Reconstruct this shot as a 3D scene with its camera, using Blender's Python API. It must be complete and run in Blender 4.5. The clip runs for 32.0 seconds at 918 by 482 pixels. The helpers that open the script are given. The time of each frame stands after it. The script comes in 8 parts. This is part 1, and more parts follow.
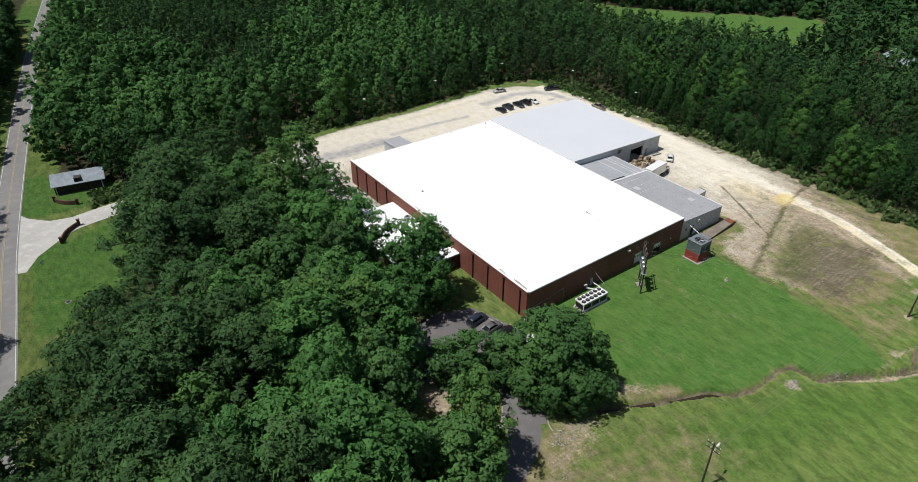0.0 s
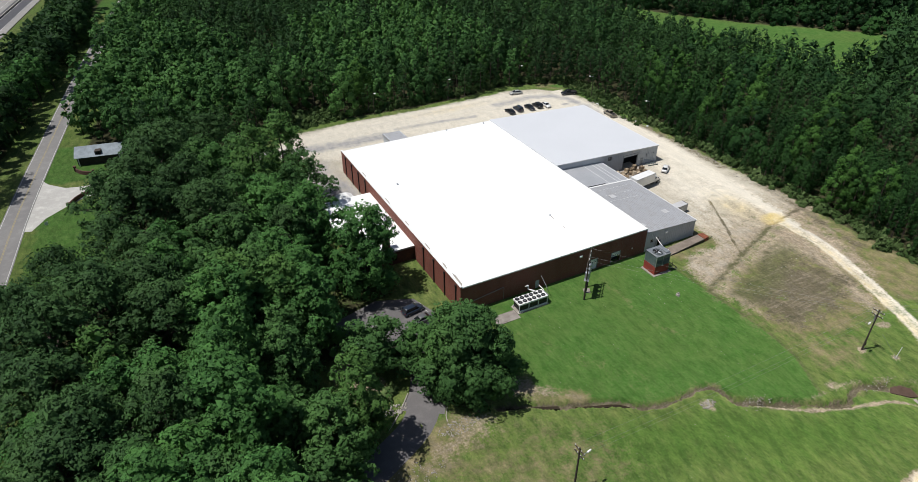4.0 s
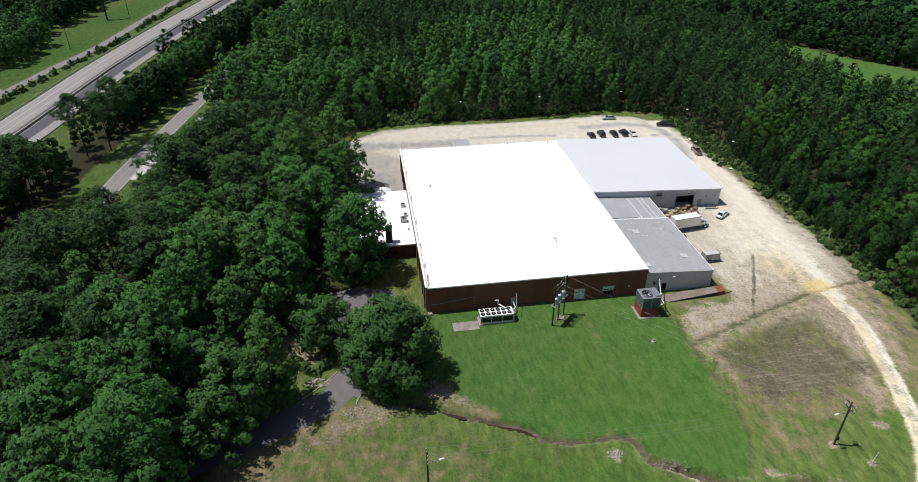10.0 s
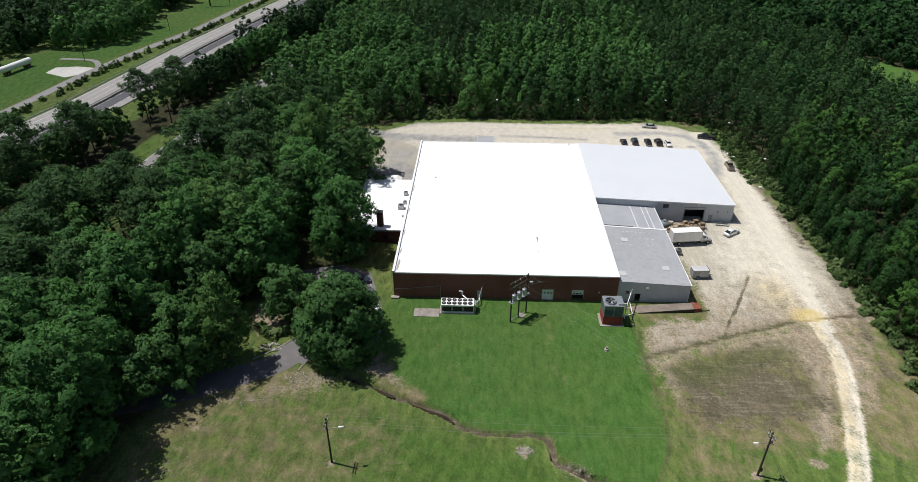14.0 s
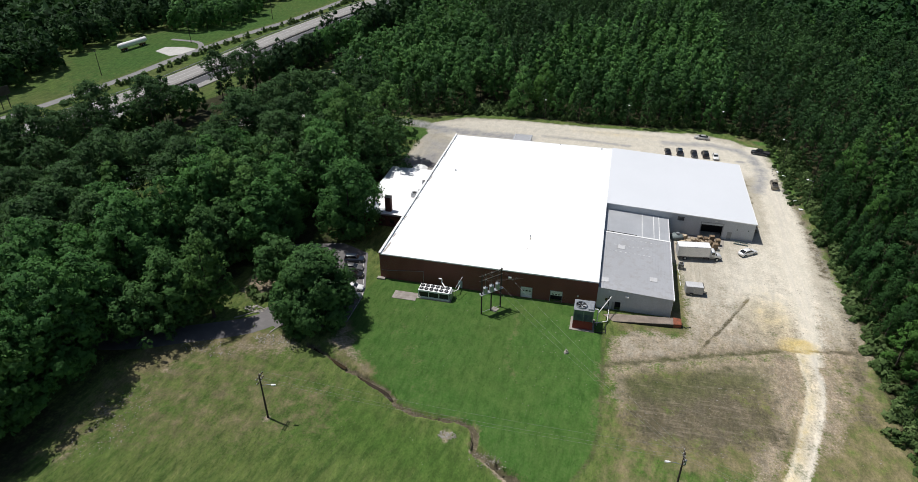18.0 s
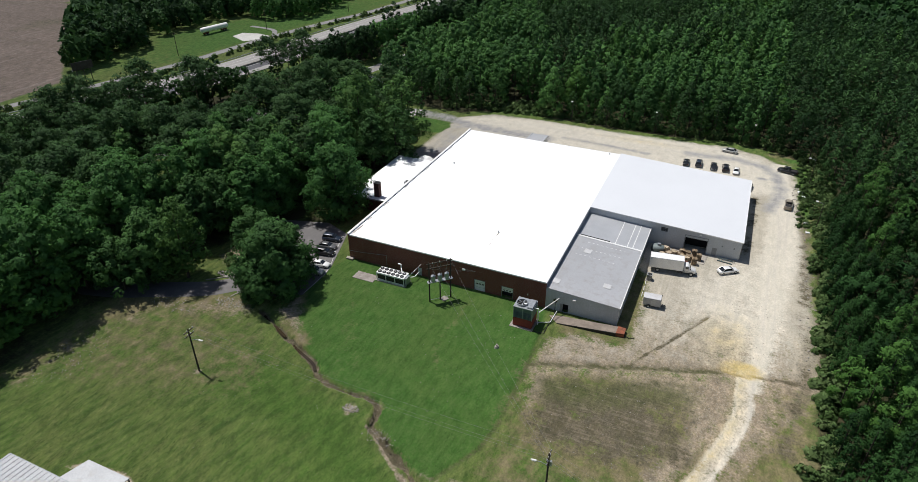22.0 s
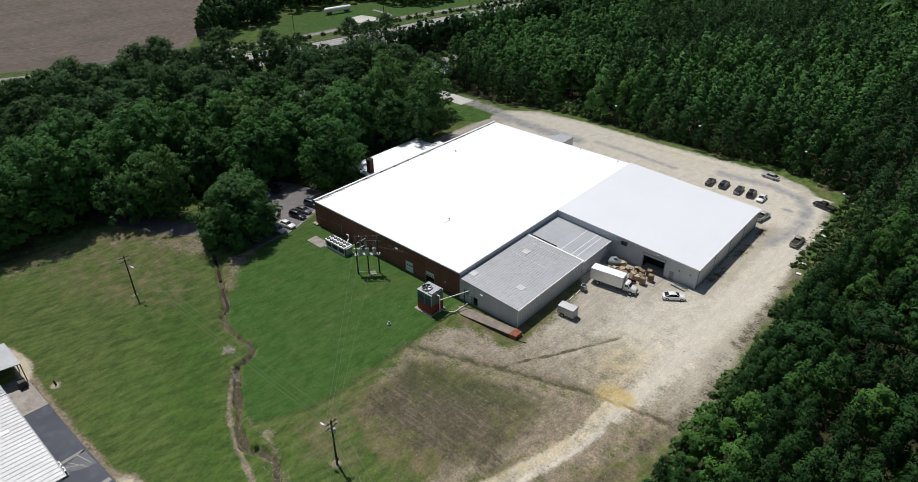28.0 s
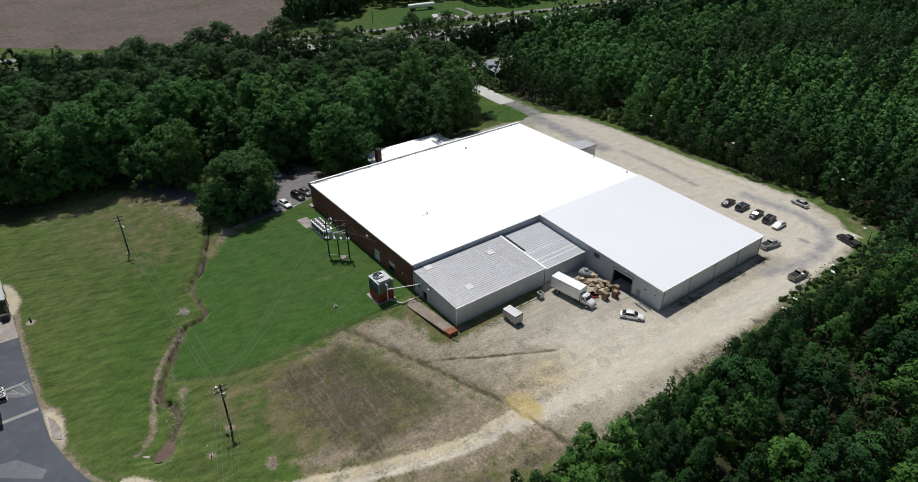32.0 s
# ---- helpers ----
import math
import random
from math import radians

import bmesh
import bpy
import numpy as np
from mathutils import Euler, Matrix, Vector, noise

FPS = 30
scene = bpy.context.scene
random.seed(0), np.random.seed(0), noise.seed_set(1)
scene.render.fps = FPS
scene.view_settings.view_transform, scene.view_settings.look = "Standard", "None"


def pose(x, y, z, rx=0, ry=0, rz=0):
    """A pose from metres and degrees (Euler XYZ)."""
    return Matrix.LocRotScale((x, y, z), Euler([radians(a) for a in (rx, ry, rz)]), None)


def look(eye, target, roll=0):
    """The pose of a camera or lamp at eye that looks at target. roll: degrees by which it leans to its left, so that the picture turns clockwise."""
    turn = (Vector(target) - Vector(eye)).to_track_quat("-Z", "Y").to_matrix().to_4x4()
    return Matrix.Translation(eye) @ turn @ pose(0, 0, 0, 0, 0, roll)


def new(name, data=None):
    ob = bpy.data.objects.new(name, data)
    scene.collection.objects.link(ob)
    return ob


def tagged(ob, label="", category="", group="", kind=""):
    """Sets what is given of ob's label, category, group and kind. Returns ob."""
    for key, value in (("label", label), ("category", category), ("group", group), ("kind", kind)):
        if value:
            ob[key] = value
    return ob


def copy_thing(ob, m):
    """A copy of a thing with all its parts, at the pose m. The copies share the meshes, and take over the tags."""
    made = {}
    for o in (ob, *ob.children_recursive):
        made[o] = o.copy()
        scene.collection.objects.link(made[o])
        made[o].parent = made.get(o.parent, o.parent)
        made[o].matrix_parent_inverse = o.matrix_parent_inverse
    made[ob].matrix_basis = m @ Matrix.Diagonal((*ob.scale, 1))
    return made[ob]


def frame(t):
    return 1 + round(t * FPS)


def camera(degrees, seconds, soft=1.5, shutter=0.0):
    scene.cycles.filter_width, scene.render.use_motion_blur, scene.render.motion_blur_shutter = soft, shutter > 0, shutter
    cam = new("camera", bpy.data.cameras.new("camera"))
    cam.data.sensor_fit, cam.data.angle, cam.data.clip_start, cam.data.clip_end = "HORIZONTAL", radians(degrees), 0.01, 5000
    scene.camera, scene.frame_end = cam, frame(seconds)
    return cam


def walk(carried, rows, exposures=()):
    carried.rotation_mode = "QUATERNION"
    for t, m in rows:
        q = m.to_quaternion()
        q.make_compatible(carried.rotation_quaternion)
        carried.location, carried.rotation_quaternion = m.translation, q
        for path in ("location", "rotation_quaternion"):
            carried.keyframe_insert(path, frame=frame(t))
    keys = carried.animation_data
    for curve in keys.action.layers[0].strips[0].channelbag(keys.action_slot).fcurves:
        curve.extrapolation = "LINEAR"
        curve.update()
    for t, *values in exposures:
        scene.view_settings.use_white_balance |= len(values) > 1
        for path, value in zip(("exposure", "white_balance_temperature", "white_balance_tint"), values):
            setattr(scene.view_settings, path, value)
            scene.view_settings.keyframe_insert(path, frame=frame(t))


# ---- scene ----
cam = camera(70.98, 32.0, 0.6)
# seconds, eye x y z, turn x y z
PATH = [
    (0.0, -69.82, -72.51, 83.67, 56.91, -0.09, -36.24),
    (0.5, -67.36, -75.06, 83.74, 56.89, -0.11, -36.01),
    (1.0, -64.78, -77.52, 83.78, 57.09, 0.02, -35.32),
    (1.5, -62.07, -79.91, 83.83, 57.09, 0.03, -34.23),
    (2.0, -59.28, -82.24, 83.92, 57.08, 0.04, -32.96),
    (2.5, -56.51, -84.49, 83.98, 57.08, 0.05, -31.70),
    (3.0, -53.71, -86.62, 84.05, 57.05, 0.03, -30.50),
    (3.5, -50.87, -88.69, 84.11, 57.07, 0.01, -29.16),
    (5.5, -38.92, -96.10, 84.19, 57.23, 0.02, -23.16),
    (6.0, -35.77, -97.82, 84.20, 57.44, 0.02, -21.61),
    (6.5, -32.65, -99.41, 84.20, 57.68, 0.03, -20.03),
    (7.0, -29.60, -100.88, 84.19, 57.89, 0.01, -18.47),
    (7.5, -26.36, -102.36, 84.26, 58.12, 0.02, -16.85),
    (8.0, -23.10, -103.68, 84.32, 58.33, 0.03, -15.12),
    (8.5, -19.82, -104.90, 84.30, 58.48, 0.00, -13.46),
    (9.0, -16.39, -106.02, 84.32, 58.50, 0.04, -11.83),
    (9.5, -13.01, -107.07, 84.30, 58.53, 0.05, -10.30),
    (10.0, -9.59, -108.14, 84.37, 58.52, 0.03, -8.73),
    (10.5, -6.07, -109.12, 84.38, 58.55, 0.04, -7.40),
    (11.0, -2.65, -110.00, 84.37, 58.56, -0.01, -6.04),
    (11.5, 0.83, -110.92, 84.35, 58.57, -0.01, -4.55),
    (12.0, 4.22, -111.68, 84.30, 58.59, -0.04, -3.16),
    (12.5, 7.70, -112.40, 84.29, 58.58, -0.08, -1.89),
    (13.0, 11.13, -113.11, 84.17, 58.62, -0.08, -0.72),
    (13.5, 14.56, -113.59, 84.15, 58.62, -0.10, 0.46),
    (14.0, 18.01, -113.96, 84.16, 58.62, -0.12, 1.98),
    (14.5, 21.58, -114.30, 84.13, 58.64, -0.10, 3.73),
    (16.5, 35.78, -114.80, 84.04, 58.61, 0.03, 9.38),
    (17.0, 39.25, -114.71, 83.91, 58.65, 0.04, 10.67),
    (17.5, 42.68, -114.48, 83.84, 58.67, 0.04, 12.13),
    (18.0, 46.15, -114.15, 83.79, 58.69, 0.05, 13.62),
    (18.5, 49.58, -113.69, 83.73, 58.70, 0.08, 15.14),
    (19.0, 53.17, -113.13, 83.66, 58.73, 0.10, 16.51),
    (19.5, 57.03, -112.41, 83.69, 58.73, 0.06, 17.75),
    (20.0, 61.05, -111.65, 83.57, 58.73, 0.03, 18.75),
    (20.5, 65.07, -110.80, 83.53, 58.72, -0.00, 20.11),
    (21.0, 68.98, -109.86, 83.46, 58.71, -0.06, 21.52),
    (21.5, 72.79, -108.81, 83.42, 58.70, -0.02, 22.84),
    (22.0, 76.67, -107.70, 83.29, 58.74, 0.01, 24.08),
    (22.5, 80.53, -106.37, 83.22, 58.76, 0.05, 25.45),
    (23.0, 84.43, -104.84, 83.21, 58.76, 0.06, 26.95),
    (23.5, 88.37, -103.24, 83.09, 58.75, 0.04, 28.46),
    (24.0, 92.21, -101.50, 83.04, 58.72, 0.03, 29.93),
    (24.5, 96.12, -99.70, 82.96, 58.70, 0.04, 31.41),
    (25.0, 99.97, -97.72, 82.90, 58.64, 0.04, 32.72),
    (25.5, 103.80, -95.63, 82.77, 58.61, 0.04, 34.07),
    (27.5, 118.29, -85.88, 82.32, 58.53, 0.01, 39.87),
    (28.0, 121.71, -83.17, 82.19, 58.50, 0.03, 41.36),
    (28.5, 125.05, -80.39, 82.03, 58.53, 0.05, 42.69),
    (29.0, 128.31, -77.51, 81.88, 58.58, 0.08, 44.01),
    (29.5, 131.46, -74.48, 81.73, 58.60, 0.08, 45.36),
    (30.0, 134.50, -71.36, 81.55, 58.64, 0.12, 46.97),
    (30.5, 137.36, -68.21, 81.41, 58.65, 0.12, 49.05),
    (31.0, 139.97, -65.19, 81.24, 58.68, 0.16, 51.02),
    (31.5, 142.34, -62.37, 81.02, 58.71, 0.14, 52.15),
    (32.0, 144.54, -59.61, 80.81, 58.72, 0.12, 53.12),
]
walk(cam, [(t, pose(*p)) for t, *p in PATH], [(0, -0.06), (9, 0.0), (18, 0.04), (24, 0.0), (29, -0.08), (32, -0.1)])

# ---- daylight: high sun from the west, clear sky ----
SUN_ELEVATION, SUN_AZIMUTH = radians(66), math.atan2(-0.97, 0.24)
world = bpy.data.worlds.new("sky")
scene.world = world
world.use_nodes = True
sky = world.node_tree.nodes.new("ShaderNodeTexSky")
sky.sky_type, sky.sun_disc = "NISHITA", False
sky.sun_elevation, sky.sun_rotation = SUN_ELEVATION, SUN_AZIMUTH
world.node_tree.links.new(sky.outputs[0], world.node_tree.nodes["Background"].inputs[0])
world.node_tree.nodes["Background"].inputs[1].default_value = 0.062
sun_dir = Vector((math.sin(SUN_AZIMUTH) * math.cos(SUN_ELEVATION), math.cos(SUN_AZIMUTH) * math.cos(SUN_ELEVATION), math.sin(SUN_ELEVATION)))
sun_data = bpy.data.lights.new("sun", "SUN")
sun_data.energy, sun_data.angle, sun_data.color = 4.9, radians(0.53), (1.0, 0.975, 0.935)
sun = new("sun", sun_data)
sun.matrix_world = look(sun_dir * 300, (0, 0, 0))
scene.view_settings.exposure = 0.0

# ---- materials ----
def node(nt, kind, **kw):
    n = nt.nodes.new(kind)
    for k, v in kw.items():
        if k[0] == "i" and k[1:].isdigit():
            s = n.inputs[int(k[1:])]
            if isinstance(v, bpy.types.NodeSocket):
                nt.links.new(v, s)
            else:
                s.default_value = v
        elif k == "op":
            n.operation = v
        elif k == "blend":
            n.blend_type = v
    return n


def rgb(c):
    return (c[0], c[1], c[2], 1.0)


def mixc(nt, fac, a, b, blend="MIX"):
    n = nt.nodes.new("ShaderNodeMix")
    n.data_type, n.blend_type = "RGBA", blend
    for s, v in ((n.inputs[0], fac), (n.inputs[6], a), (n.inputs[7], b)):
        if isinstance(v, bpy.types.NodeSocket):
            nt.links.new(v, s)
        else:
            s.default_value = v if isinstance(v, float) else rgb(v)
    return n.outputs[2]


def math_node(nt, op, a, b=0.0, c=0.0):
    return node(nt, "ShaderNodeMath", op=op, i0=a, i1=b, i2=c).outputs[0]


def ramp(nt, v, lo, hi):
    n = node(nt, "ShaderNodeMapRange", i0=v, i1=lo, i2=hi, i3=0.0, i4=1.0)
    return n.outputs[0]


def spread(nt, scale, detail=4.0, stretch=(1, 1, 1), turn=0.0, rough=0.55):
    """Noise at a real-world size; scale is per metre."""
    geo = nt.nodes.new("ShaderNodeNewGeometry")
    mp = node(nt, "ShaderNodeMapping", i0=geo.outputs["Position"], i2=(0, 0, turn), i3=stretch)
    n = node(nt, "ShaderNodeTexNoise")
    nt.links.new(mp.outputs[0], n.inputs["Vector"])
    n.inputs["Scale"].default_value, n.inputs["Detail"].default_value, n.inputs["Roughness"].default_value = scale, detail, rough
    return n.outputs["Fac"]


def base(name):
    m = bpy.data.materials.new(name)
    m.use_nodes = True
    nt = m.node_tree
    return m, nt, nt.nodes["Principled BSDF"]


def plain(name, a, b=None, rough=0.6, metal=0.0, scale=0.6, fine=6.0, bump=0.15, dist=0.02, dirt=None, spec=0.5, coat=0.0, speck=0.35):
    """Two-tone surface: broad stains, fine grain and a little relief."""
    m, nt, p = base(name)
    b = b or tuple(v * 0.8 for v in a)
    big, small = spread(nt, scale), spread(nt, fine, 3.0)
    col = mixc(nt, ramp(nt, big, 0.35, 0.65), a, b)
    col = mixc(nt, ramp(nt, small, 0.3, 0.75), col, mixc(nt, speck, col, tuple(v * 0.55 for v in b)))
    if dirt:
        streak = spread(nt, 0.9, 4.0, (1, 1, 0.12))
        col = mixc(nt, ramp(nt, streak, 0.5, 0.78), col, dirt)
    nt.links.new(col, p.inputs["Base Color"])
    p.inputs["Roughness"].default_value, p.inputs["Metallic"].default_value = rough, metal
    p.inputs["Specular IOR Level"].default_value = spec
    p.inputs["Coat Weight"].default_value = coat
    if bump:
        bp = node(nt, "ShaderNodeBump", i0=bump, i1=dist)
        nt.links.new(small, bp.inputs["Height"])
        nt.links.new(bp.outputs[0], p.inputs["Normal"])
    return m


def leaves(name, dark, mid, light, gloss=0.7, ragged=0.0):
    """Foliage: tone changes from leaf clump to leaf clump and from tree to tree."""
    m, nt, p = base(name)
    geo, ob = nt.nodes.new("ShaderNodeNewGeometry"), nt.nodes.new("ShaderNodeObjectInfo")
    isl = geo.outputs["Random Per Island"]
    lo, hi = (0.78, 1.12) if ragged else (1.05, 0.92)
    col = mixc(nt, isl, tuple(v * lo for v in dark), tuple(v * hi for v in mid))
    patch = spread(nt, 0.11, 2.0)
    col = mixc(nt, math_node(nt, "MULTIPLY", ramp(nt, patch, 0.42, 0.68), 0.75), col, light)
    col = mixc(nt, math_node(nt, "MULTIPLY", ob.outputs["Random"], 0.35), col, tuple(v * 0.6 for v in dark))
    at = nt.nodes.new("ShaderNodeAttribute")
    at.attribute_name = "tone"
    col = mixc(nt, ramp(nt, at.outputs["Fac"], 0.55, 1.0), col, mixc(nt, 0.75, col, light))
    col = mixc(nt, math_node(nt, "MULTIPLY", ramp(nt, at.outputs["Fac"], 0.45, 0.05), math_node(nt, "MULTIPLY", math_node(nt, "GREATER_THAN", at.outputs["Fac"], 0.001), 0.7)), col, tuple(v * 0.7 for v in dark))
    nt.links.new(col, p.inputs["Base Color"])
    p.inputs["Roughness"].default_value, p.inputs["Specular IOR Level"].default_value, p.inputs["Diffuse Roughness"].default_value = gloss, 0.1, 0.6
    tr = node(nt, "ShaderNodeBsdfTranslucent")
    nt.links.new(mixc(nt, 0.5, col, light), tr.inputs[0])
    ms = node(nt, "ShaderNodeMixShader", i0=0.17)
    nt.links.new(p.outputs[0], ms.inputs[1])
    nt.links.new(tr.outputs[0], ms.inputs[2])
    if not ragged:
        nt.links.new(ms.outputs[0], nt.nodes["Material Output"].inputs[0])
        return m
    # ragged leaf edges: small gaps through each clump
    gap = math_node(nt, "GREATER_THAN", spread(nt, ragged, 2.0, rough=0.6), 0.6)
    hole = node(nt, "ShaderNodeMixShader", i0=gap)
    clear = node(nt, "ShaderNodeBsdfTransparent")
    nt.links.new(ms.outputs[0], hole.inputs[1])
    nt.links.new(clear.outputs[0], hole.inputs[2])
    nt.links.new(hole.outputs[0], nt.nodes["Material Output"].inputs[0])
    return m


def brick_mat(name, a, b, mortar):
    """Running-bond brick, real brick size, laid on upright walls along x or y."""
    m, nt, p = base(name)
    geo = nt.nodes.new("ShaderNodeNewGeometry")
    sep = node(nt, "ShaderNodeSeparateXYZ", i0=geo.outputs["Position"])
    run = math_node(nt, "ADD", sep.outputs[0], sep.outputs[1])
    vec = node(nt, "ShaderNodeCombineXYZ", i0=run, i1=sep.outputs[2])
    br = node(nt, "ShaderNodeTexBrick")
    nt.links.new(vec.outputs[0], br.inputs["Vector"])
    for k, v in (("Color1", rgb(a)), ("Color2", rgb(b)), ("Mortar", rgb(mortar)), ("Scale", 1.0), ("Mortar Size", 0.008), ("Brick Width", 0.21), ("Row Height", 0.075)):
        br.inputs[k].default_value = v
    stain = spread(nt, 0.35, 5.0, (1, 1, 0.35))
    col = mixc(nt, math_node(nt, "MULTIPLY", ramp(nt, stain, 0.45, 0.75), 0.5), br.outputs[0], tuple(v * 0.5 for v in a))
    nt.links.new(col, p.inputs["Base Color"])
    p.inputs["Roughness"].default_value = 0.85
    bp = node(nt, "ShaderNodeBump", i0=0.5, i1=0.01)
    nt.links.new(br.outputs["Fac"], bp.inputs["Height"])
    bp.invert = True
    nt.links.new(bp.outputs[0], p.inputs["Normal"])
    return m


MAT = {}
MAT["brick"] = brick_mat("brick", (0.20, 0.055, 0.035), (0.15, 0.04, 0.028), (0.2, 0.13, 0.1))
MAT["red_block"] = plain("red_block", (0.3, 0.045, 0.03), (0.22, 0.035, 0.025), 0.8)
MAT["white_roof"] = plain("white_roof", (0.88, 0.88, 0.88), (0.85, 0.86, 0.87), 0.55, 0, 0.12, 2.0, 0.1, 0.02)
MAT["roof_grey_pale"] = plain("roof_grey_pale", (0.6, 0.615, 0.645), (0.585, 0.6, 0.63), 0.65, 0.12, 0.1, 3.0, 0.0, 0.01, spec=0.25, speck=0.05)
MAT["roof_link"] = plain("roof_link", (0.42, 0.43, 0.45), (0.37, 0.38, 0.4), 0.45, 0.2, 0.2, 4.0, 0.0, 0.01, speck=0.1)
MAT["roof_grey"] = plain("roof_grey", (0.37, 0.375, 0.395), (0.335, 0.34, 0.355), 0.5, 0.1, 0.12, 4.0, 0.0, 0.01, dirt=(0.3, 0.295, 0.29), speck=0.1)
MAT["wall_grey"] = plain("wall_grey", (0.5, 0.53, 0.56), (0.46, 0.49, 0.52), 0.5, 0.05, 0.3, 4.0, 0.05, 0.01, dirt=(0.42, 0.435, 0.45))
MAT["trim_white"] = plain("trim_white", (0.78, 0.78, 0.77), (0.68, 0.68, 0.67), 0.5)
MAT["trim_grey"] = plain("trim_grey", (0.3, 0.32, 0.34), None, 0.5, 0.2)
MAT["dark"] = plain("dark", (0.012, 0.012, 0.013), (0.02, 0.02, 0.02), 0.9)
MAT["dark_metal"] = plain("dark_metal", (0.05, 0.05, 0.055), (0.03, 0.03, 0.03), 0.5, 0.6)
MAT["galvanised"] = plain("galvanised", (0.42, 0.44, 0.46), (0.3, 0.32, 0.34), 0.45, 0.6, 2.0)
MAT["tower_green"] = plain("tower_green", (0.15, 0.2, 0.2), (0.1, 0.14, 0.14), 0.55, 0.3, 1.0)
MAT["concrete"] = plain("concrete", (0.36, 0.33, 0.29), (0.25, 0.225, 0.2), 0.9, 0, 0.4, 5.0, 0.3, 0.02)
MAT["pole_wood"] = plain("pole_wood", (0.06, 0.045, 0.035), (0.035, 0.027, 0.022), 0.9, 0, 1.0, 8.0, 0.4, 0.03)
MAT["pallet_wood"] = plain("pallet_wood", (0.33, 0.24, 0.15), (0.2, 0.15, 0.1), 0.85, 0, 1.2, 9.0, 0.3, 0.02)
MAT["bark"] = plain("bark", (0.07, 0.052, 0.04), (0.04, 0.03, 0.025), 0.95, 0, 1.2, 7.0, 0.8, 0.05)
MAT["rust"] = plain("rust", (0.3, 0.09, 0.045), (0.16, 0.06, 0.035), 0.85, 0.2, 1.5)
MAT["rubber"] = plain("rubber", (0.012, 0.012, 0.013), (0.02, 0.02, 0.02), 0.8)
MAT["glass_dark"] = plain("glass_dark", (0.01, 0.012, 0.014), (0.015, 0.018, 0.02), 0.08, 0, bump=0, spec=0.8)
MAT["lamp_glass"] = plain("lamp_glass", (0.75, 0.75, 0.72), (0.7, 0.7, 0.68), 0.2, 0, bump=0)
MAT["tail_red"] = plain("tail_red", (0.35, 0.01, 0.01), (0.25, 0.01, 0.01), 0.25, 0, bump=0)
MAT["wire"] = plain("wire", (0.3, 0.3, 0.29), (0.24, 0.24, 0.23), 0.5, 0.4)
MAT["rock"] = plain("rock", (0.42, 0.39, 0.35), (0.25, 0.23, 0.2), 0.9, 0, 0.8, 3.0, 0.5, 0.05)
MAT["mud_water"] = plain("mud_water", (0.115, 0.075, 0.058), (0.085, 0.056, 0.042), 0.6, 0, 0.5, 2.0, 0.1, 0.02, spec=0.15)
MAT["water"] = plain("water", (0.03, 0.022, 0.013), (0.045, 0.033, 0.02), 0.12, 0, 0.5, 2.0, 0.15, 0.02)
MAT["line_white"] = plain("line_white", (0.6, 0.6, 0.58), (0.42, 0.42, 0.4), 0.8, 0, 1.0)
MAT["line_yellow"] = plain("line_yellow", (0.33, 0.27, 0.13), (0.26, 0.22, 0.13), 0.8, 0, 1.0)
MAT["cardboard"] = plain("cardboard", (0.46, 0.38, 0.28), (0.33, 0.26, 0.18), 0.85)
MAT["ramp_slab"] = plain("ramp_slab", (0.25, 0.205, 0.17), (0.17, 0.14, 0.115), 0.92, 0, 0.8, 5.0, 0.4, 0.03)
MAT["tarp"] = plain("tarp", (0.2, 0.24, 0.24), (0.12, 0.15, 0.15), 0.7)
MAT["shed_grey"] = plain("shed_grey", (0.36, 0.37, 0.385), (0.31, 0.32, 0.335), 0.5, 0.15, 0.3, 4.0, 0.05, 0.01, dirt=(0.27, 0.265, 0.26))
MAT["shed_white"] = plain("shed_white", (0.56, 0.56, 0.57), (0.49, 0.49, 0.5), 0.5, 0.05, 0.3, 4.0, 0.05, 0.01, dirt=(0.42, 0.4, 0.38))
MAT["slate"] = plain("slate", (0.27, 0.31, 0.345), (0.19, 0.22, 0.245), 0.75, 0.0, 0.8, spec=0.25)
MAT["brick_dark"] = plain("brick_dark", (0.11, 0.045, 0.032), (0.06, 0.03, 0.024), 0.9, 0, 1.5, 8.0, 0.4, 0.02)
MAT["leaf_broad"] = leaves("leaf_broad", (0.042, 0.12, 0.035), (0.086, 0.215, 0.057), (0.124, 0.284, 0.07), 0.7, 3.2)
MAT["leaf_bright"] = leaves("leaf_bright", (0.05, 0.127, 0.033), (0.093, 0.194, 0.051), (0.132, 0.254, 0.063), 0.7, 3.2)
MAT["leaf_oak"] = leaves("leaf_oak", (0.042, 0.105, 0.034), (0.082, 0.185, 0.054), (0.113, 0.238, 0.066), 0.7, 3.2)
MAT["leaf_pine"] = leaves("leaf_pine", (0.021, 0.057, 0.02), (0.037, 0.092, 0.029), (0.054, 0.123, 0.035), 0.7)
MAT["leaf_pine_light"] = leaves("leaf_pine_light", (0.034, 0.08, 0.03), (0.062, 0.133, 0.044), (0.087, 0.176, 0.055), 0.7, 3.2)
MAT["leaf_young_pine"] = leaves("leaf_young_pine", (0.015, 0.048, 0.014), (0.026, 0.075, 0.02), (0.041, 0.106, 0.026), 0.7)
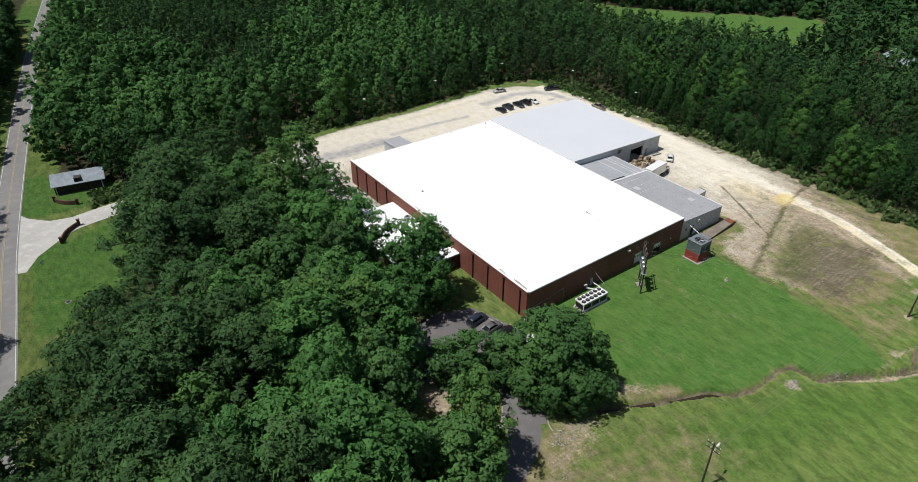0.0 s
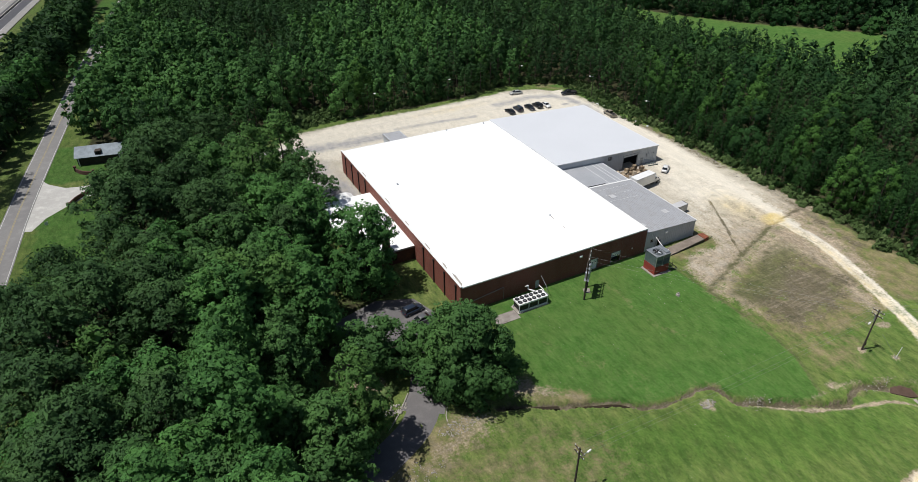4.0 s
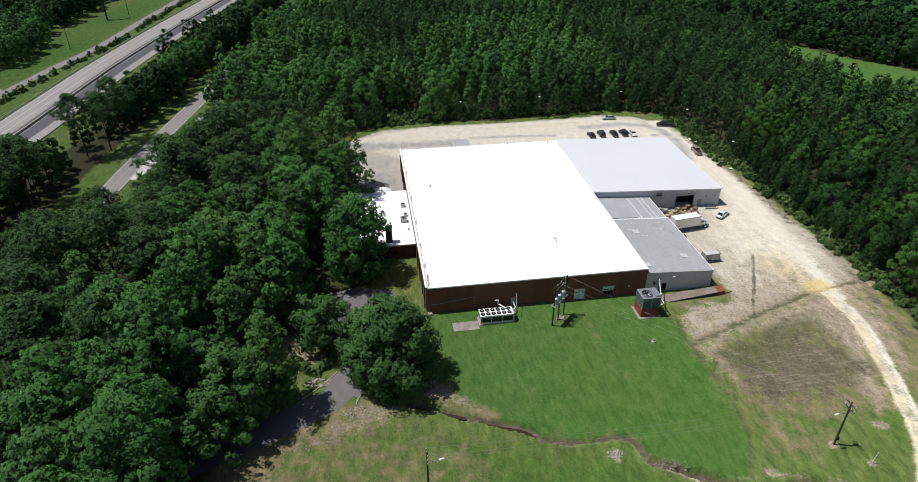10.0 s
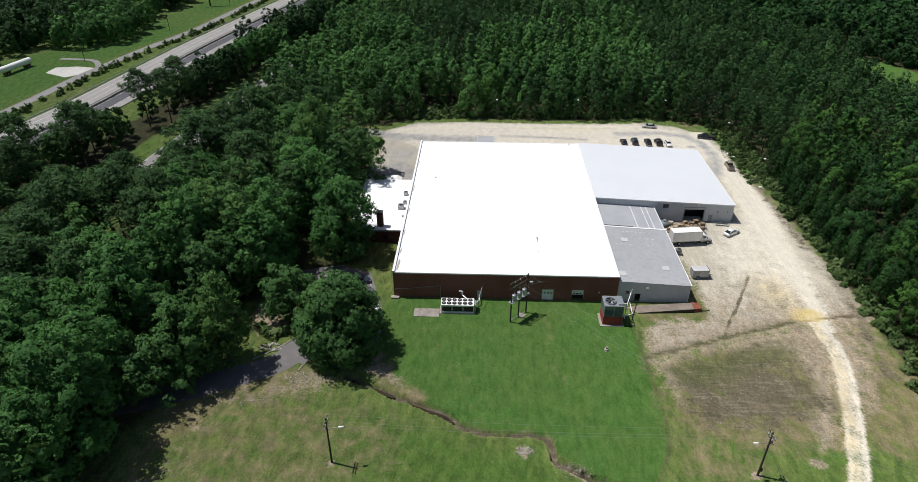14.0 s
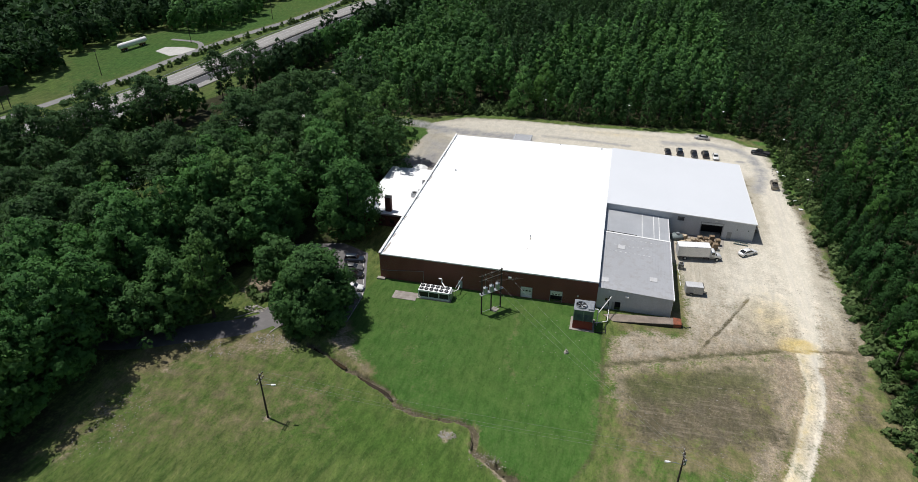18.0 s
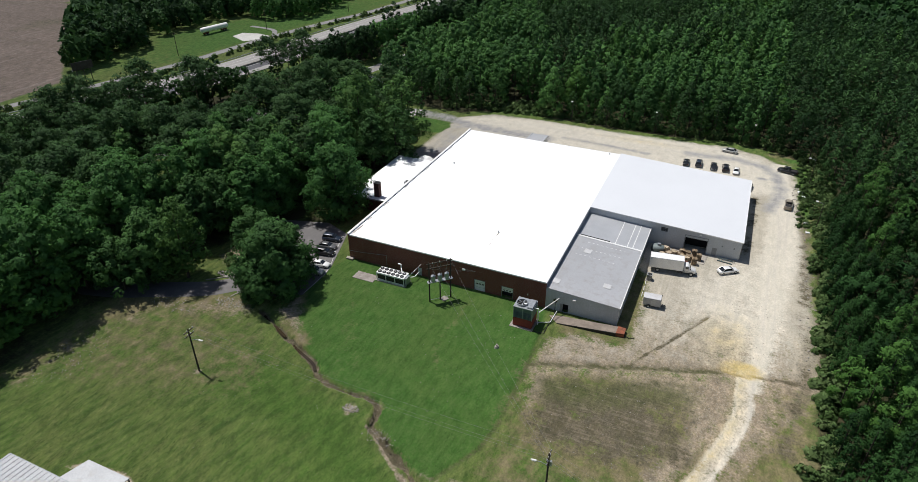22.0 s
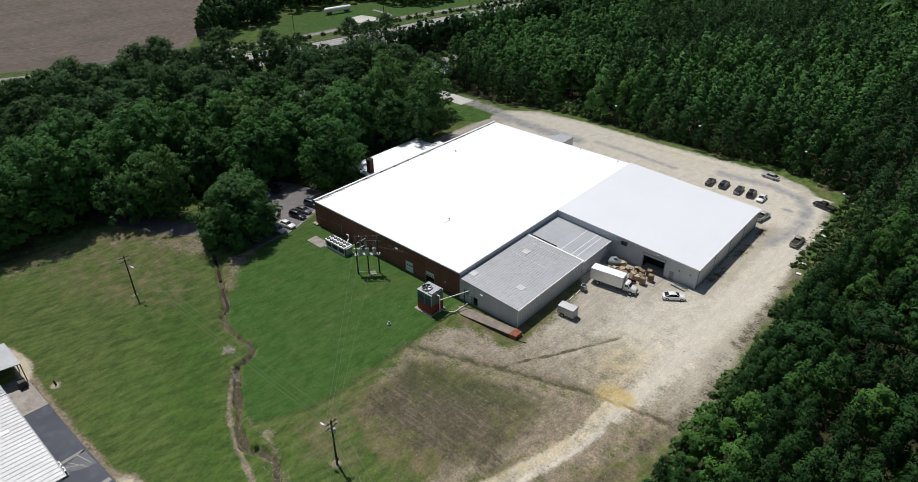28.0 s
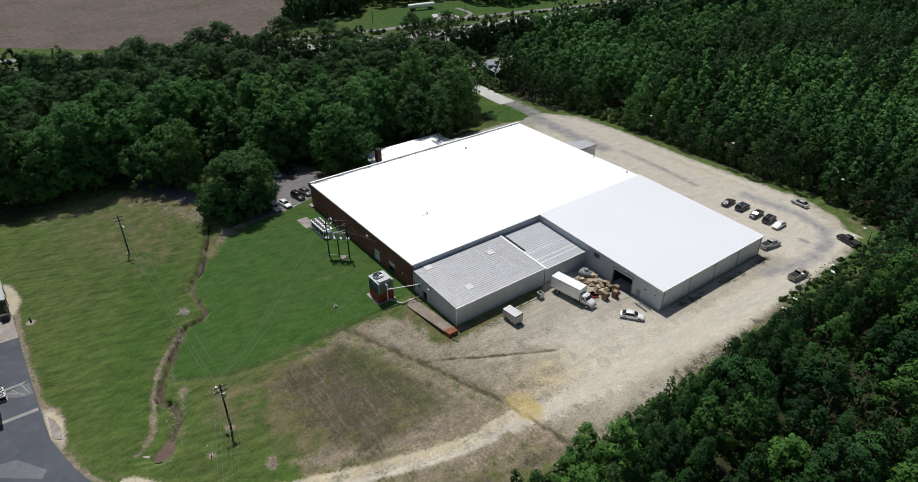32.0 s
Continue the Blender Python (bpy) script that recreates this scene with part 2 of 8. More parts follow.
MAT["leaf_wood"] = leaves("leaf_wood", (0.038, 0.104, 0.032), (0.074, 0.182, 0.049), (0.108, 0.242, 0.063), 0.7)
MAT["leaf_fresh"] = leaves("leaf_fresh", (0.03, 0.088, 0.021), (0.055, 0.138, 0.029), (0.08, 0.182, 0.037), 0.7)
MAT["leaf_deep"] = leaves("leaf_deep", (0.016, 0.052, 0.017), (0.031, 0.092, 0.027), (0.048, 0.126, 0.033), 0.7)
MAT["leaf_brush"] = leaves("leaf_brush", (0.054, 0.104, 0.031), (0.092, 0.156, 0.046), (0.146, 0.209, 0.079), 0.7)


def asphalt(name, a, b, crack=0.5):
    m, nt, p = base(name)
    big, mid, grain = spread(nt, 0.07, 4.0), spread(nt, 0.5, 5.0), spread(nt, 9.0, 3.0)
    col = mixc(nt, ramp(nt, big, 0.3, 0.7), a, b)
    col = mixc(nt, math_node(nt, "MULTIPLY", ramp(nt, mid, 0.5, 0.75), 0.5), col, tuple(v * 1.45 for v in a))
    col = mixc(nt, math_node(nt, "MULTIPLY", ramp(nt, grain, 0.35, 0.8), 0.4), col, tuple(v * 0.5 for v in b))
    nt.links.new(col, p.inputs["Base Color"])
    p.inputs["Roughness"].default_value = 0.9
    bp = node(nt, "ShaderNodeBump", i0=crack, i1=0.02)
    nt.links.new(grain, bp.inputs["Height"])
    nt.links.new(bp.outputs[0], p.inputs["Normal"])
    return m


MAT["road"] = asphalt("road", (0.2, 0.195, 0.19), (0.16, 0.155, 0.155))
MAT["highway_pale"] = asphalt("highway_pale", (0.255, 0.245, 0.235), (0.215, 0.205, 0.195))
MAT["highway_dark"] = asphalt("highway_dark", (0.075, 0.075, 0.085), (0.055, 0.055, 0.06))
# its paler blue-grey tone paints a hazy sheen into the yard
MAT["asphalt_dark"] = asphalt("asphalt_dark", (0.074, 0.081, 0.1), (0.044, 0.05, 0.063))
MAT["yard_worn"] = asphalt("yard_worn", (0.135, 0.14, 0.155), (0.095, 0.1, 0.115))
MAT["apron"] = plain("apron", (0.33, 0.3, 0.275), (0.2, 0.175, 0.155), 0.85, 0.0, 0.35, 5.0, 0.2, 0.01, dirt=(0.14, 0.115, 0.095))
MAT["parking"] = asphalt("parking", (0.15, 0.14, 0.14), (0.11, 0.105, 0.105))
MAT["drive_gravel"] = asphalt("drive_gravel", (0.45, 0.44, 0.415), (0.36, 0.35, 0.33), 0.8)


def ground_material():
    """One sheet: each kind of cover takes over where its weight, broken up by noise, is high."""
    m, nt, p = base("ground")
    low, mid, fine, grain = spread(nt, 0.045, 4.0), spread(nt, 0.35, 5.0, rough=0.62), spread(nt, 2.2, 4.0), spread(nt, 11.0, 2.0)
    streak = spread(nt, 0.28, 4.0, (1.6, 0.35, 1), 0.2)

    clump = math_node(nt, "MULTIPLY_ADD", fine, 0.6, math_node(nt, "MULTIPLY", spread(nt, 0.9, 3.0, (1.4, 0.5, 1), 0.3), 0.4))

    def cover(name, wobble=0.55, soft=0.14):
        at = nt.nodes.new("ShaderNodeAttribute")
        at.attribute_name = name
        jig = math_node(nt, "ADD", math_node(nt, "MULTIPLY", math_node(nt, "SUBTRACT", mid, 0.5), wobble * 1.6), math_node(nt, "MULTIPLY", math_node(nt, "SUBTRACT", fine, 0.5), wobble))
        return math_node(nt, "MULTIPLY", ramp(nt, math_node(nt, "ADD", at.outputs["Fac"], jig), 0.5 - soft, 0.5 + soft), ramp(nt, at.outputs["Fac"], 0.02, 0.34))

    def tone(a, b, c, f1=mid, f2=fine):
        col = mixc(nt, ramp(nt, f1, 0.34, 0.66), a, b)
        return mixc(nt, math_node(nt, "MULTIPLY", ramp(nt, f2, 0.42, 0.74), 0.6), col, c)

    grass = tone((0.096, 0.146, 0.033), (0.158, 0.192, 0.058), (0.225, 0.235, 0.1), streak, clump)
    fleck = spread(nt, 0.8, 4.0, (1.5, 0.32, 1), 0.2, 0.66)
    grass = mixc(nt, math_node(nt, "MULTIPLY", ramp(nt, fleck, 0.47, 0.66), 0.6), grass, (0.044, 0.09, 0.022))
    grass = mixc(nt, math_node(nt, "MULTIPLY", ramp(nt, low, 0.42, 0.62), 0.55), grass, mixc(nt, ramp(nt, mid, 0.35, 0.65), (0.07, 0.17, 0.024), (0.115, 0.185, 0.042)))
    # mowing swaths, broken up along their length
    geo = nt.nodes.new("ShaderNodeNewGeometry")
    mp = node(nt, "ShaderNodeMapping", i0=geo.outputs["Position"], i2=(0, 0, 0.42))
    sw = nt.nodes.new("ShaderNodeTexWave")
    nt.links.new(mp.outputs[0], sw.inputs["Vector"])
    for k, v in (("Scale", 0.1), ("Distortion", 2.6), ("Detail", 3.0), ("Detail Scale", 0.45), ("Detail Roughness", 0.6)):
        sw.inputs[k].default_value = v
    broken = ramp(nt, spread(nt, 0.12, 4.0, (1.0, 0.5, 1), 0.4), 0.42, 0.66)
    swath = math_node(nt, "MULTIPLY", ramp(nt, sw.outputs["Fac"], 0.55, 0.95), broken)
    mp2 = node(nt, "ShaderNodeMapping", i0=geo.outputs["Position"], i2=(0, 0, 0.3))
    rp = nt.nodes.new("ShaderNodeTexWave")
    nt.links.new(mp2.outputs[0], rp.inputs["Vector"])
    for k, v in (("Scale", 0.2), ("Distortion", 5.5), ("Detail", 2.0), ("Detail Scale", 0.28), ("Detail Roughness", 0.55)):
        rp.inputs[k].default_value = v
    # shaded and lit sides of low ground ripples, painted into the grass colours
    ripple_shade = math_node(nt, "MULTIPLY", ramp(nt, rp.outputs["Fac"], 0.62, 0.98), ramp(nt, spread(nt, 0.09, 4.0), 0.46, 0.66))
    ripple_light = math_node(nt, "MULTIPLY", ramp(nt, rp.outputs["Fac"], 0.4, 0.05), ramp(nt, spread(nt, 0.09, 4.0), 0.46, 0.66))
    tussock = ramp(nt, spread(nt, 1.6, 5.0, (1.3, 0.55, 1), 0.35, 0.7), 0.56, 0.66)
    grass = mixc(nt, math_node(nt, "MULTIPLY", swath, 0.5), grass, (0.046, 0.094, 0.024))
    grass = mixc(nt, math_node(nt, "MULTIPLY", tussock, 0.6), grass, (0.036, 0.07, 0.018))
    straw = ramp(nt, spread(nt, 1.1, 5.0, (1.5, 0.4, 1), 0.5, 0.7), 0.57, 0.68)
    grass = mixc(nt, math_node(nt, "MULTIPLY", straw, 0.4), grass, (0.22, 0.22, 0.1))
    grass = mixc(nt, math_node(nt, "MULTIPLY", ripple_shade, 0.36), grass, (0.05, 0.088, 0.024))
    grass = mixc(nt, math_node(nt, "MULTIPLY", ripple_light, 0.2), grass, (0.21, 0.22, 0.1))
    lush = tone((0.06, 0.13, 0.023), (0.082, 0.152, 0.03), (0.112, 0.17, 0.043), mid, clump)
    lush = mixc(nt, math_node(nt, "MULTIPLY", swath, 0.4), lush, (0.042, 0.108, 0.019))
    lush = mixc(nt, math_node(nt, "MULTIPLY", ripple_shade, 0.36), lush, (0.04, 0.09, 0.018))
    lush = mixc(nt, math_node(nt, "MULTIPLY", ripple_light, 0.16), lush, (0.14, 0.18, 0.06))
    lush = mixc(nt, math_node(nt, "MULTIPLY", tussock, 0.55), lush, (0.032, 0.084, 0.015))
    lush = mixc(nt, math_node(nt, "MULTIPLY", straw, 0.18), lush, (0.16, 0.2, 0.075))
    lawn = tone((0.048, 0.132, 0.022), (0.08, 0.164, 0.036), (0.13, 0.195, 0.062), mid, clump)
    lawn = mixc(nt, math_node(nt, "MULTIPLY", ramp(nt, low, 0.46, 0.66), 0.55), lawn, (0.095, 0.15, 0.038))
    lawn = mixc(nt, math_node(nt, "MULTIPLY", ramp(nt, fleck, 0.48, 0.7), 0.5), lawn, (0.026, 0.085, 0.012))
    clod = ramp(nt, spread(nt, 2.6, 4.0, rough=0.75), 0.54, 0.62)
    wheel_y, wheel_x = spread(nt, 0.5, 4.0, (1.6, 0.05, 1), 0.0, 0.65), spread(nt, 0.5, 4.0, (0.05, 1.6, 1), 0.0, 0.65)
    at_back = nt.nodes.new("ShaderNodeAttribute")
    at_back.attribute_name = "back"
    ruts = node(nt, "ShaderNodeMix", i0=at_back.outputs["Fac"], i2=wheel_y, i3=wheel_x).outputs[0]
    lawn = mixc(nt, math_node(nt, "MULTIPLY", tussock, 0.5), lawn, (0.028, 0.08, 0.013))
    lawn = mixc(nt, math_node(nt, "MULTIPLY", straw, 0.25), lawn, (0.14, 0.19, 0.06))
    dirt = tone((0.36, 0.3, 0.215), (0.255, 0.205, 0.142), (0.5, 0.435, 0.335), mid, clump)
    blot = spread(nt, 1.3, 5.0, rough=0.72)
    dirt = mixc(nt, math_node(nt, "MULTIPLY", ramp(nt, blot, 0.47, 0.62), 0.5), dirt, (0.16, 0.135, 0.095))
    dirt = mixc(nt, math_node(nt, "MULTIPLY", clod, 0.75), dirt, (0.5, 0.44, 0.36))
    worn = tone((0.41, 0.4, 0.385), (0.35, 0.34, 0.325), (0.48, 0.465, 0.44))
    dry = tone((0.18, 0.16, 0.076), (0.24, 0.205, 0.118), (0.122, 0.134, 0.048))
    soil = tone((0.115, 0.1, 0.062), (0.16, 0.136, 0.096), (0.078, 0.085, 0.036), streak)
    soil = mixc(nt, math_node(nt, "MULTIPLY", ramp(nt, blot, 0.5, 0.64), 0.45), soil, (0.25, 0.215, 0.16))
    soil = mixc(nt, math_node(nt, "MULTIPLY", clod, 0.7), soil, (0.052, 0.046, 0.03))
    pebble = ramp(nt, spread(nt, 3.4, 3.0, rough=0.7), 0.64, 0.69)
    soil = mixc(nt, math_node(nt, "MULTIPLY", pebble, 0.7), soil, (0.36, 0.315, 0.25))
    moss = tone((0.105, 0.116, 0.048), (0.085, 0.105, 0.036), (0.14, 0.13, 0.07), streak)
    moss = mixc(nt, math_node(nt, "MULTIPLY", clod, 0.65), moss, (0.045, 0.056, 0.02))
    gravel = tone((0.5, 0.46, 0.375), (0.42, 0.383, 0.31), (0.58, 0.545, 0.455), streak, clump)
    gravel = mixc(nt, math_node(nt, "MULTIPLY", ramp(nt, blot, 0.5, 0.68), 0.2), gravel, (0.34, 0.3, 0.24))
    gravel = mixc(nt, math_node(nt, "MULTIPLY", ramp(nt, low, 0.48, 0.68), 0.5), gravel, (0.375, 0.345, 0.295))
    gravel = mixc(nt, math_node(nt, "MULTIPLY", ramp(nt, ruts, 0.5, 0.68), 0.4), gravel, (0.64, 0.595, 0.51))
    gravel = mixc(nt, math_node(nt, "MULTIPLY", clod, 0.32), gravel, (0.34, 0.305, 0.25))
    gravel = mixc(nt, math_node(nt, "MULTIPLY", pebble, 0.5), gravel, (0.66, 0.62, 0.56))
    pale = tone((0.66, 0.615, 0.525), (0.58, 0.54, 0.45), (0.72, 0.685, 0.605), ruts)
    pale = mixc(nt, math_node(nt, "MULTIPLY", ramp(nt, ruts, 0.48, 0.36), 0.4), pale, (0.46, 0.43, 0.38))
    tar = tone((0.36, 0.355, 0.35), (0.29, 0.285, 0.285), (0.46, 0.45, 0.43), ruts, clump)
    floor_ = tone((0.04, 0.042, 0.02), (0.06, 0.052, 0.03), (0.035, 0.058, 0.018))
    plough = tone((0.225, 0.178, 0.15), (0.185, 0.148, 0.122), (0.255, 0.21, 0.178), low, mid)
    plough = mixc(nt, math_node(nt, "MULTIPLY", ramp(nt, spread(nt, 0.16, 3.0, (2.0, 0.05, 1), 0.85), 0.52, 0.66), 0.4), plough, (0.29, 0.245, 0.21))
    plough = mixc(nt, math_node(nt, "MULTIPLY", ramp(nt, spread(nt, 0.11, 3.0, (0.05, 2.0, 1), 0.5), 0.54, 0.66), 0.3), plough, (0.15, 0.125, 0.095))
    plough = mixc(nt, math_node(nt, "MULTIPLY", ramp(nt, spread(nt, 0.03, 4.0), 0.52, 0.7), 0.5), plough, (0.13, 0.125, 0.075))
    drag = spread(nt, 0.9, 4.0, (0.22, 1.7, 1), -0.38, 0.68)
    soil = mixc(nt, math_node(nt, "MULTIPLY", ramp(nt, drag, 0.5, 0.64), 0.6), soil, (0.235, 0.2, 0.15))
    moss = mixc(nt, math_node(nt, "MULTIPLY", ramp(nt, drag, 0.52, 0.64), 0.55), moss, (0.2, 0.18, 0.115))
    dirt = mixc(nt, math_node(nt, "MULTIPLY", ramp(nt, drag, 0.5, 0.38), 0.4), dirt, (0.2, 0.165, 0.12))
    col = grass
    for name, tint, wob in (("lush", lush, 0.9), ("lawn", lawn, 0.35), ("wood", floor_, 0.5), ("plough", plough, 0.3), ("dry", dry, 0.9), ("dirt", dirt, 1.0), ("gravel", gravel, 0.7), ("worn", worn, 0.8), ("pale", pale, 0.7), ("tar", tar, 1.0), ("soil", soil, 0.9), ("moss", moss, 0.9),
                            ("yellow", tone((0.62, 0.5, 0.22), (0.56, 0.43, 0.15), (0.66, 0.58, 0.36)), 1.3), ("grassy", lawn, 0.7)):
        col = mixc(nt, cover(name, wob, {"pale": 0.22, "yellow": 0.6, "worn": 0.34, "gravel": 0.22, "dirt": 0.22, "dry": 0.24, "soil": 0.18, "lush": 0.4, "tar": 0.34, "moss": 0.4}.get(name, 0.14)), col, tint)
    broad, speckle = spread(nt, 0.5, 6.0, (1.2, 0.6, 1), 0.42, 0.72), spread(nt, 2.4, 5.0, (1.2, 0.8, 1), 0.42, 0.75)
    at_g, at_l = nt.nodes.new("ShaderNodeAttribute"), nt.nodes.new("ShaderNodeAttribute")
    at_l.attribute_name = "lawn"
    at_g.attribute_name = "gravel"
    at_p = nt.nodes.new("ShaderNodeAttribute")
    at_p.attribute_name = "pale"
    strength = math_node(nt, "SUBTRACT", 1.0, math_node(nt, "MAXIMUM", math_node(nt, "MULTIPLY", math_node(nt, "MAXIMUM", at_g.outputs["Fac"], at_p.outputs["Fac"]), 0.72), math_node(nt, "MULTIPLY", at_l.outputs["Fac"], 0.5)))
    for grey, lo, hi in ((broad, (0.72, 0.74, 0.74), (1.26, 1.22, 1.22)), (speckle, (0.8, 0.81, 0.82), (1.18, 1.17, 1.16))):
        col = mixc(nt, strength, col, mixc(nt, ramp(nt, grey, 0.36, 0.64), lo, hi), "MULTIPLY")
    col = mixc(nt, math_node(nt, "MULTIPLY", ramp(nt, grain, 0.4, 0.75), 0.3), col, mixc(nt, 0.5, col, (0.03, 0.03, 0.02)))
    nt.links.new(col, p.inputs["Base Color"])
    p.inputs["Roughness"].default_value, p.inputs["Specular IOR Level"].default_value = 0.95, 0.1
    p.inputs["Diffuse Roughness"].default_value = 1.0
    bp = node(nt, "ShaderNodeBump", i0=0.4, i1=0.12)
    nt.links.new(math_node(nt, "ADD", math_node(nt, "ADD", fine, math_node(nt, "MULTIPLY", mid, 2.0)), math_node(nt, "MULTIPLY", math_node(nt, "ADD", swath, tussock), 0.8)), bp.inputs["Height"])
    nt.links.new(bp.outputs[0], p.inputs["Normal"])
    return m


MAT["ground"] = ground_material()
PAINT = {}


def paint(name, c):
    if name not in PAINT:
        PAINT[name] = plain("paint_" + name, c, tuple(v * 0.92 for v in c), 0.3, 0.1, 1.0, bump=0, coat=0.6)
    return PAINT[name]

# ---- mesh helpers ----
class Shape:
    """Collects boxes, tubes and lofts for one mesh."""

    def __init__(self):
        self.v, self.f = [], []

    def add(self, verts, faces):
        k = len(self.v)
        self.v += [tuple(p) for p in verts]
        self.f += [tuple(k + i for i in f) for f in faces]
        return self

    def box(self, x0, x1, y0, y1, z0, z1):
        return self.prism([(x0, y0), (x1, y0), (x1, y1), (x0, y1)], z0, z1)

    def prism(self, poly, z0, z1):
        n = len(poly)
        lo = z0 if callable(z0) else (lambda x, y: z0)
        hi = z1 if callable(z1) else (lambda x, y: z1)
        v = [(x, y, lo(x, y)) for x, y in poly] + [(x, y, hi(x, y)) for x, y in poly]
        return self.add(v, [tuple(range(n))[::-1], tuple(range(n, 2 * n))] + [(i, (i + 1) % n, n + (i + 1) % n, n + i) for i in range(n)])

    def tube(self, a, b, r0, r1=None, n=8):
        a, b = Vector(a), Vector(b)
        r1 = r0 if r1 is None else r1
        q = (b - a).to_track_quat("Z", "Y")
        ring = [Vector((math.cos(2 * math.pi * i / n), math.sin(2 * math.pi * i / n), 0)) for i in range(n)]
        v = [a + q @ (p * r0) for p in ring] + [b + q @ (p * r1) for p in ring]
        return self.add(v, [tuple(range(n))[::-1], tuple(range(n, 2 * n))] + [(i, (i + 1) % n, n + (i + 1) % n, n + i) for i in range(n)])

    def path(self, pts, r, n=6):
        for a, b in zip(pts, pts[1:]):
            self.tube(a, b, r, r, n)
        return self

    def loft(self, rings):
        n = len(rings[0])
        v = [p for r in rings for p in r]
        f = [tuple(range(n))[::-1], tuple(range(len(v) - n, len(v)))]
        for j in range(len(rings) - 1):
            f += [(j * n + i, j * n + (i + 1) % n, (j + 1) * n + (i + 1) % n, (j + 1) * n + i) for i in range(n)]
        return self.add(v, f)

    def mesh(self, name, mat, smooth=False):
        me = bpy.data.meshes.new(name)
        me.from_pydata(self.v, [], self.f)
        me.materials.append(mat)
        if smooth:
            me.polygons.foreach_set("use_smooth", [True] * len(me.polygons))
        me.update()
        bm = bmesh.new()
        bm.from_mesh(me)
        bmesh.ops.recalc_face_normals(bm, faces=bm.faces)
        bm.to_mesh(me)
        bm.free()
        return me


def thing(name, label, category, group="", at=None, kind=""):
    ob = tagged(new(name), label, category, group, kind)
    if at is not None:
        ob.matrix_basis = at
    return ob


def part(name, shape, mat, parent=None, label="", smooth=False):
    """One mesh object from a Shape or a ready mesh, under its thing."""
    me = shape.mesh(name, mat, smooth) if isinstance(shape, Shape) else shape
    ob = new(name, me)
    ob.parent = parent
    return tagged(ob, label)


def single(name, shape, mat, label, category="", group="", kind="", at=None, smooth=False):
    ob = tagged(part(name, shape, mat, None, "", smooth), label, category, group, kind)
    if at is not None:
        ob.matrix_basis = at
    return ob


def soup(name, verts, faces, mat, n=4, normals=None):
    """A mesh from arrays: faces of n corners each; foliage may carry the rounded normals of its crown."""
    me = bpy.data.meshes.new(name)
    verts, faces = np.asarray(verts, np.float32), np.asarray(faces, np.int32)
    me.vertices.add(len(verts))
    me.vertices.foreach_set("co", verts.ravel())
    me.loops.add(faces.size)
    me.loops.foreach_set("vertex_index", faces.ravel())
    me.polygons.add(len(faces))
    me.polygons.foreach_set("loop_start", np.arange(0, faces.size, n, dtype=np.int32))
    me.polygons.foreach_set("loop_total", np.full(len(faces), n, np.int32))
    me.materials.append(mat)
    me.update(calc_edges=True)
    if normals is not None:
        me.attributes.new("custom_normal", "FLOAT_VECTOR", "POINT").data.foreach_set("vector", np.asarray(normals, np.float32).ravel())
    return me


# ---- plan: lines and areas, metres; x along the brick front, y towards the back of the site ----
CREEK = [(-6, -25.5), (0, -28.2), (3.5, -29.8), (9, -32.2), (13.2, -34), (16, -36.8), (20.5, -38.2), (25.1, -38.2), (29.5, -38.3), (31.1, -40.7), (31.4, -43.1), (35.4, -45.8), (41.2, -48.8), (44, -50.9), (49, -52.6), (50.7, -51.6), (52.9, -51), (55.8, -51.4), (57.4, -52.7), (59.4, -53.9), (60.8, -55.2), (61.8, -56.3)]
BANK = [(31, -43.6), (34, -45.6), (37.1, -48), (41.5, -51), (48.4, -53.6), (55.1, -55.4), (57.9, -57.4), (59, -59)]
POOL = [(58.4, -54.3), (59.6, -53.6), (61, -54), (62, -55.2), (61.4, -56.8), (60.3, -56.3), (59.4, -55.3)]
BOWL = [(49, -52.7), (50.7, -51.7), (54.1, -50.9), (57.2, -51.8), (58.7, -53.1), (60.5, -53.3), (62, -54.4), (62.6, -56), (62.2, -57.4), (60.5, -58.7), (59, -58.3), (58, -56.8), (55, -55.2), (51.3, -54)]
ROAD = [(-104, -140), (-96, -40), (-91, 10), (-85, 62), (-81.6, 91), (-73.6, 143), (-64, 202), (-51, 275), (-30, 380)]
HIGHWAY = [(-205, -140), (-172, -20), (-142, 66), (-131, 110), (-126, 150), (-121, 195), (-115, 235), (-104, 300), (-85, 400), (-60, 520)]
FRONTAGE = [(-215, -60), (-188, 0), (-174, 45), (-167.5, 67), (-158, 114), (-154, 155), (-146.5, 198), (-137.5, 235), (-133.5, 265), (-128, 310), (-119, 368), (-96, 480)]
DRIVE = [(-80, 89.5), (-74, 91), (-66, 93.8), (-52, 95.6), (-35, 94.5), (-22, 94), (-10, 93)]
TRACK = [(89, -4), (88.9, -10), (88.6, -17), (85.6, -27), (81.2, -39), (77.2, -48), (72, -55), (64.5, -61.5)]
DITCH = [(51.4, -17.6), (60, -14.6), (72, -10), (84.7, -5.6), (92, -4), (100, -2.7)]
RUT = [(68.7, -10.6), (71, -6), (73.6, -2), (77.5, 5), (81, 11.5)]
LAWN_EDGE = [(50.5, -7.5), (51, -21), (51.2, -34), (50.3, -40.5), (46, -49)]
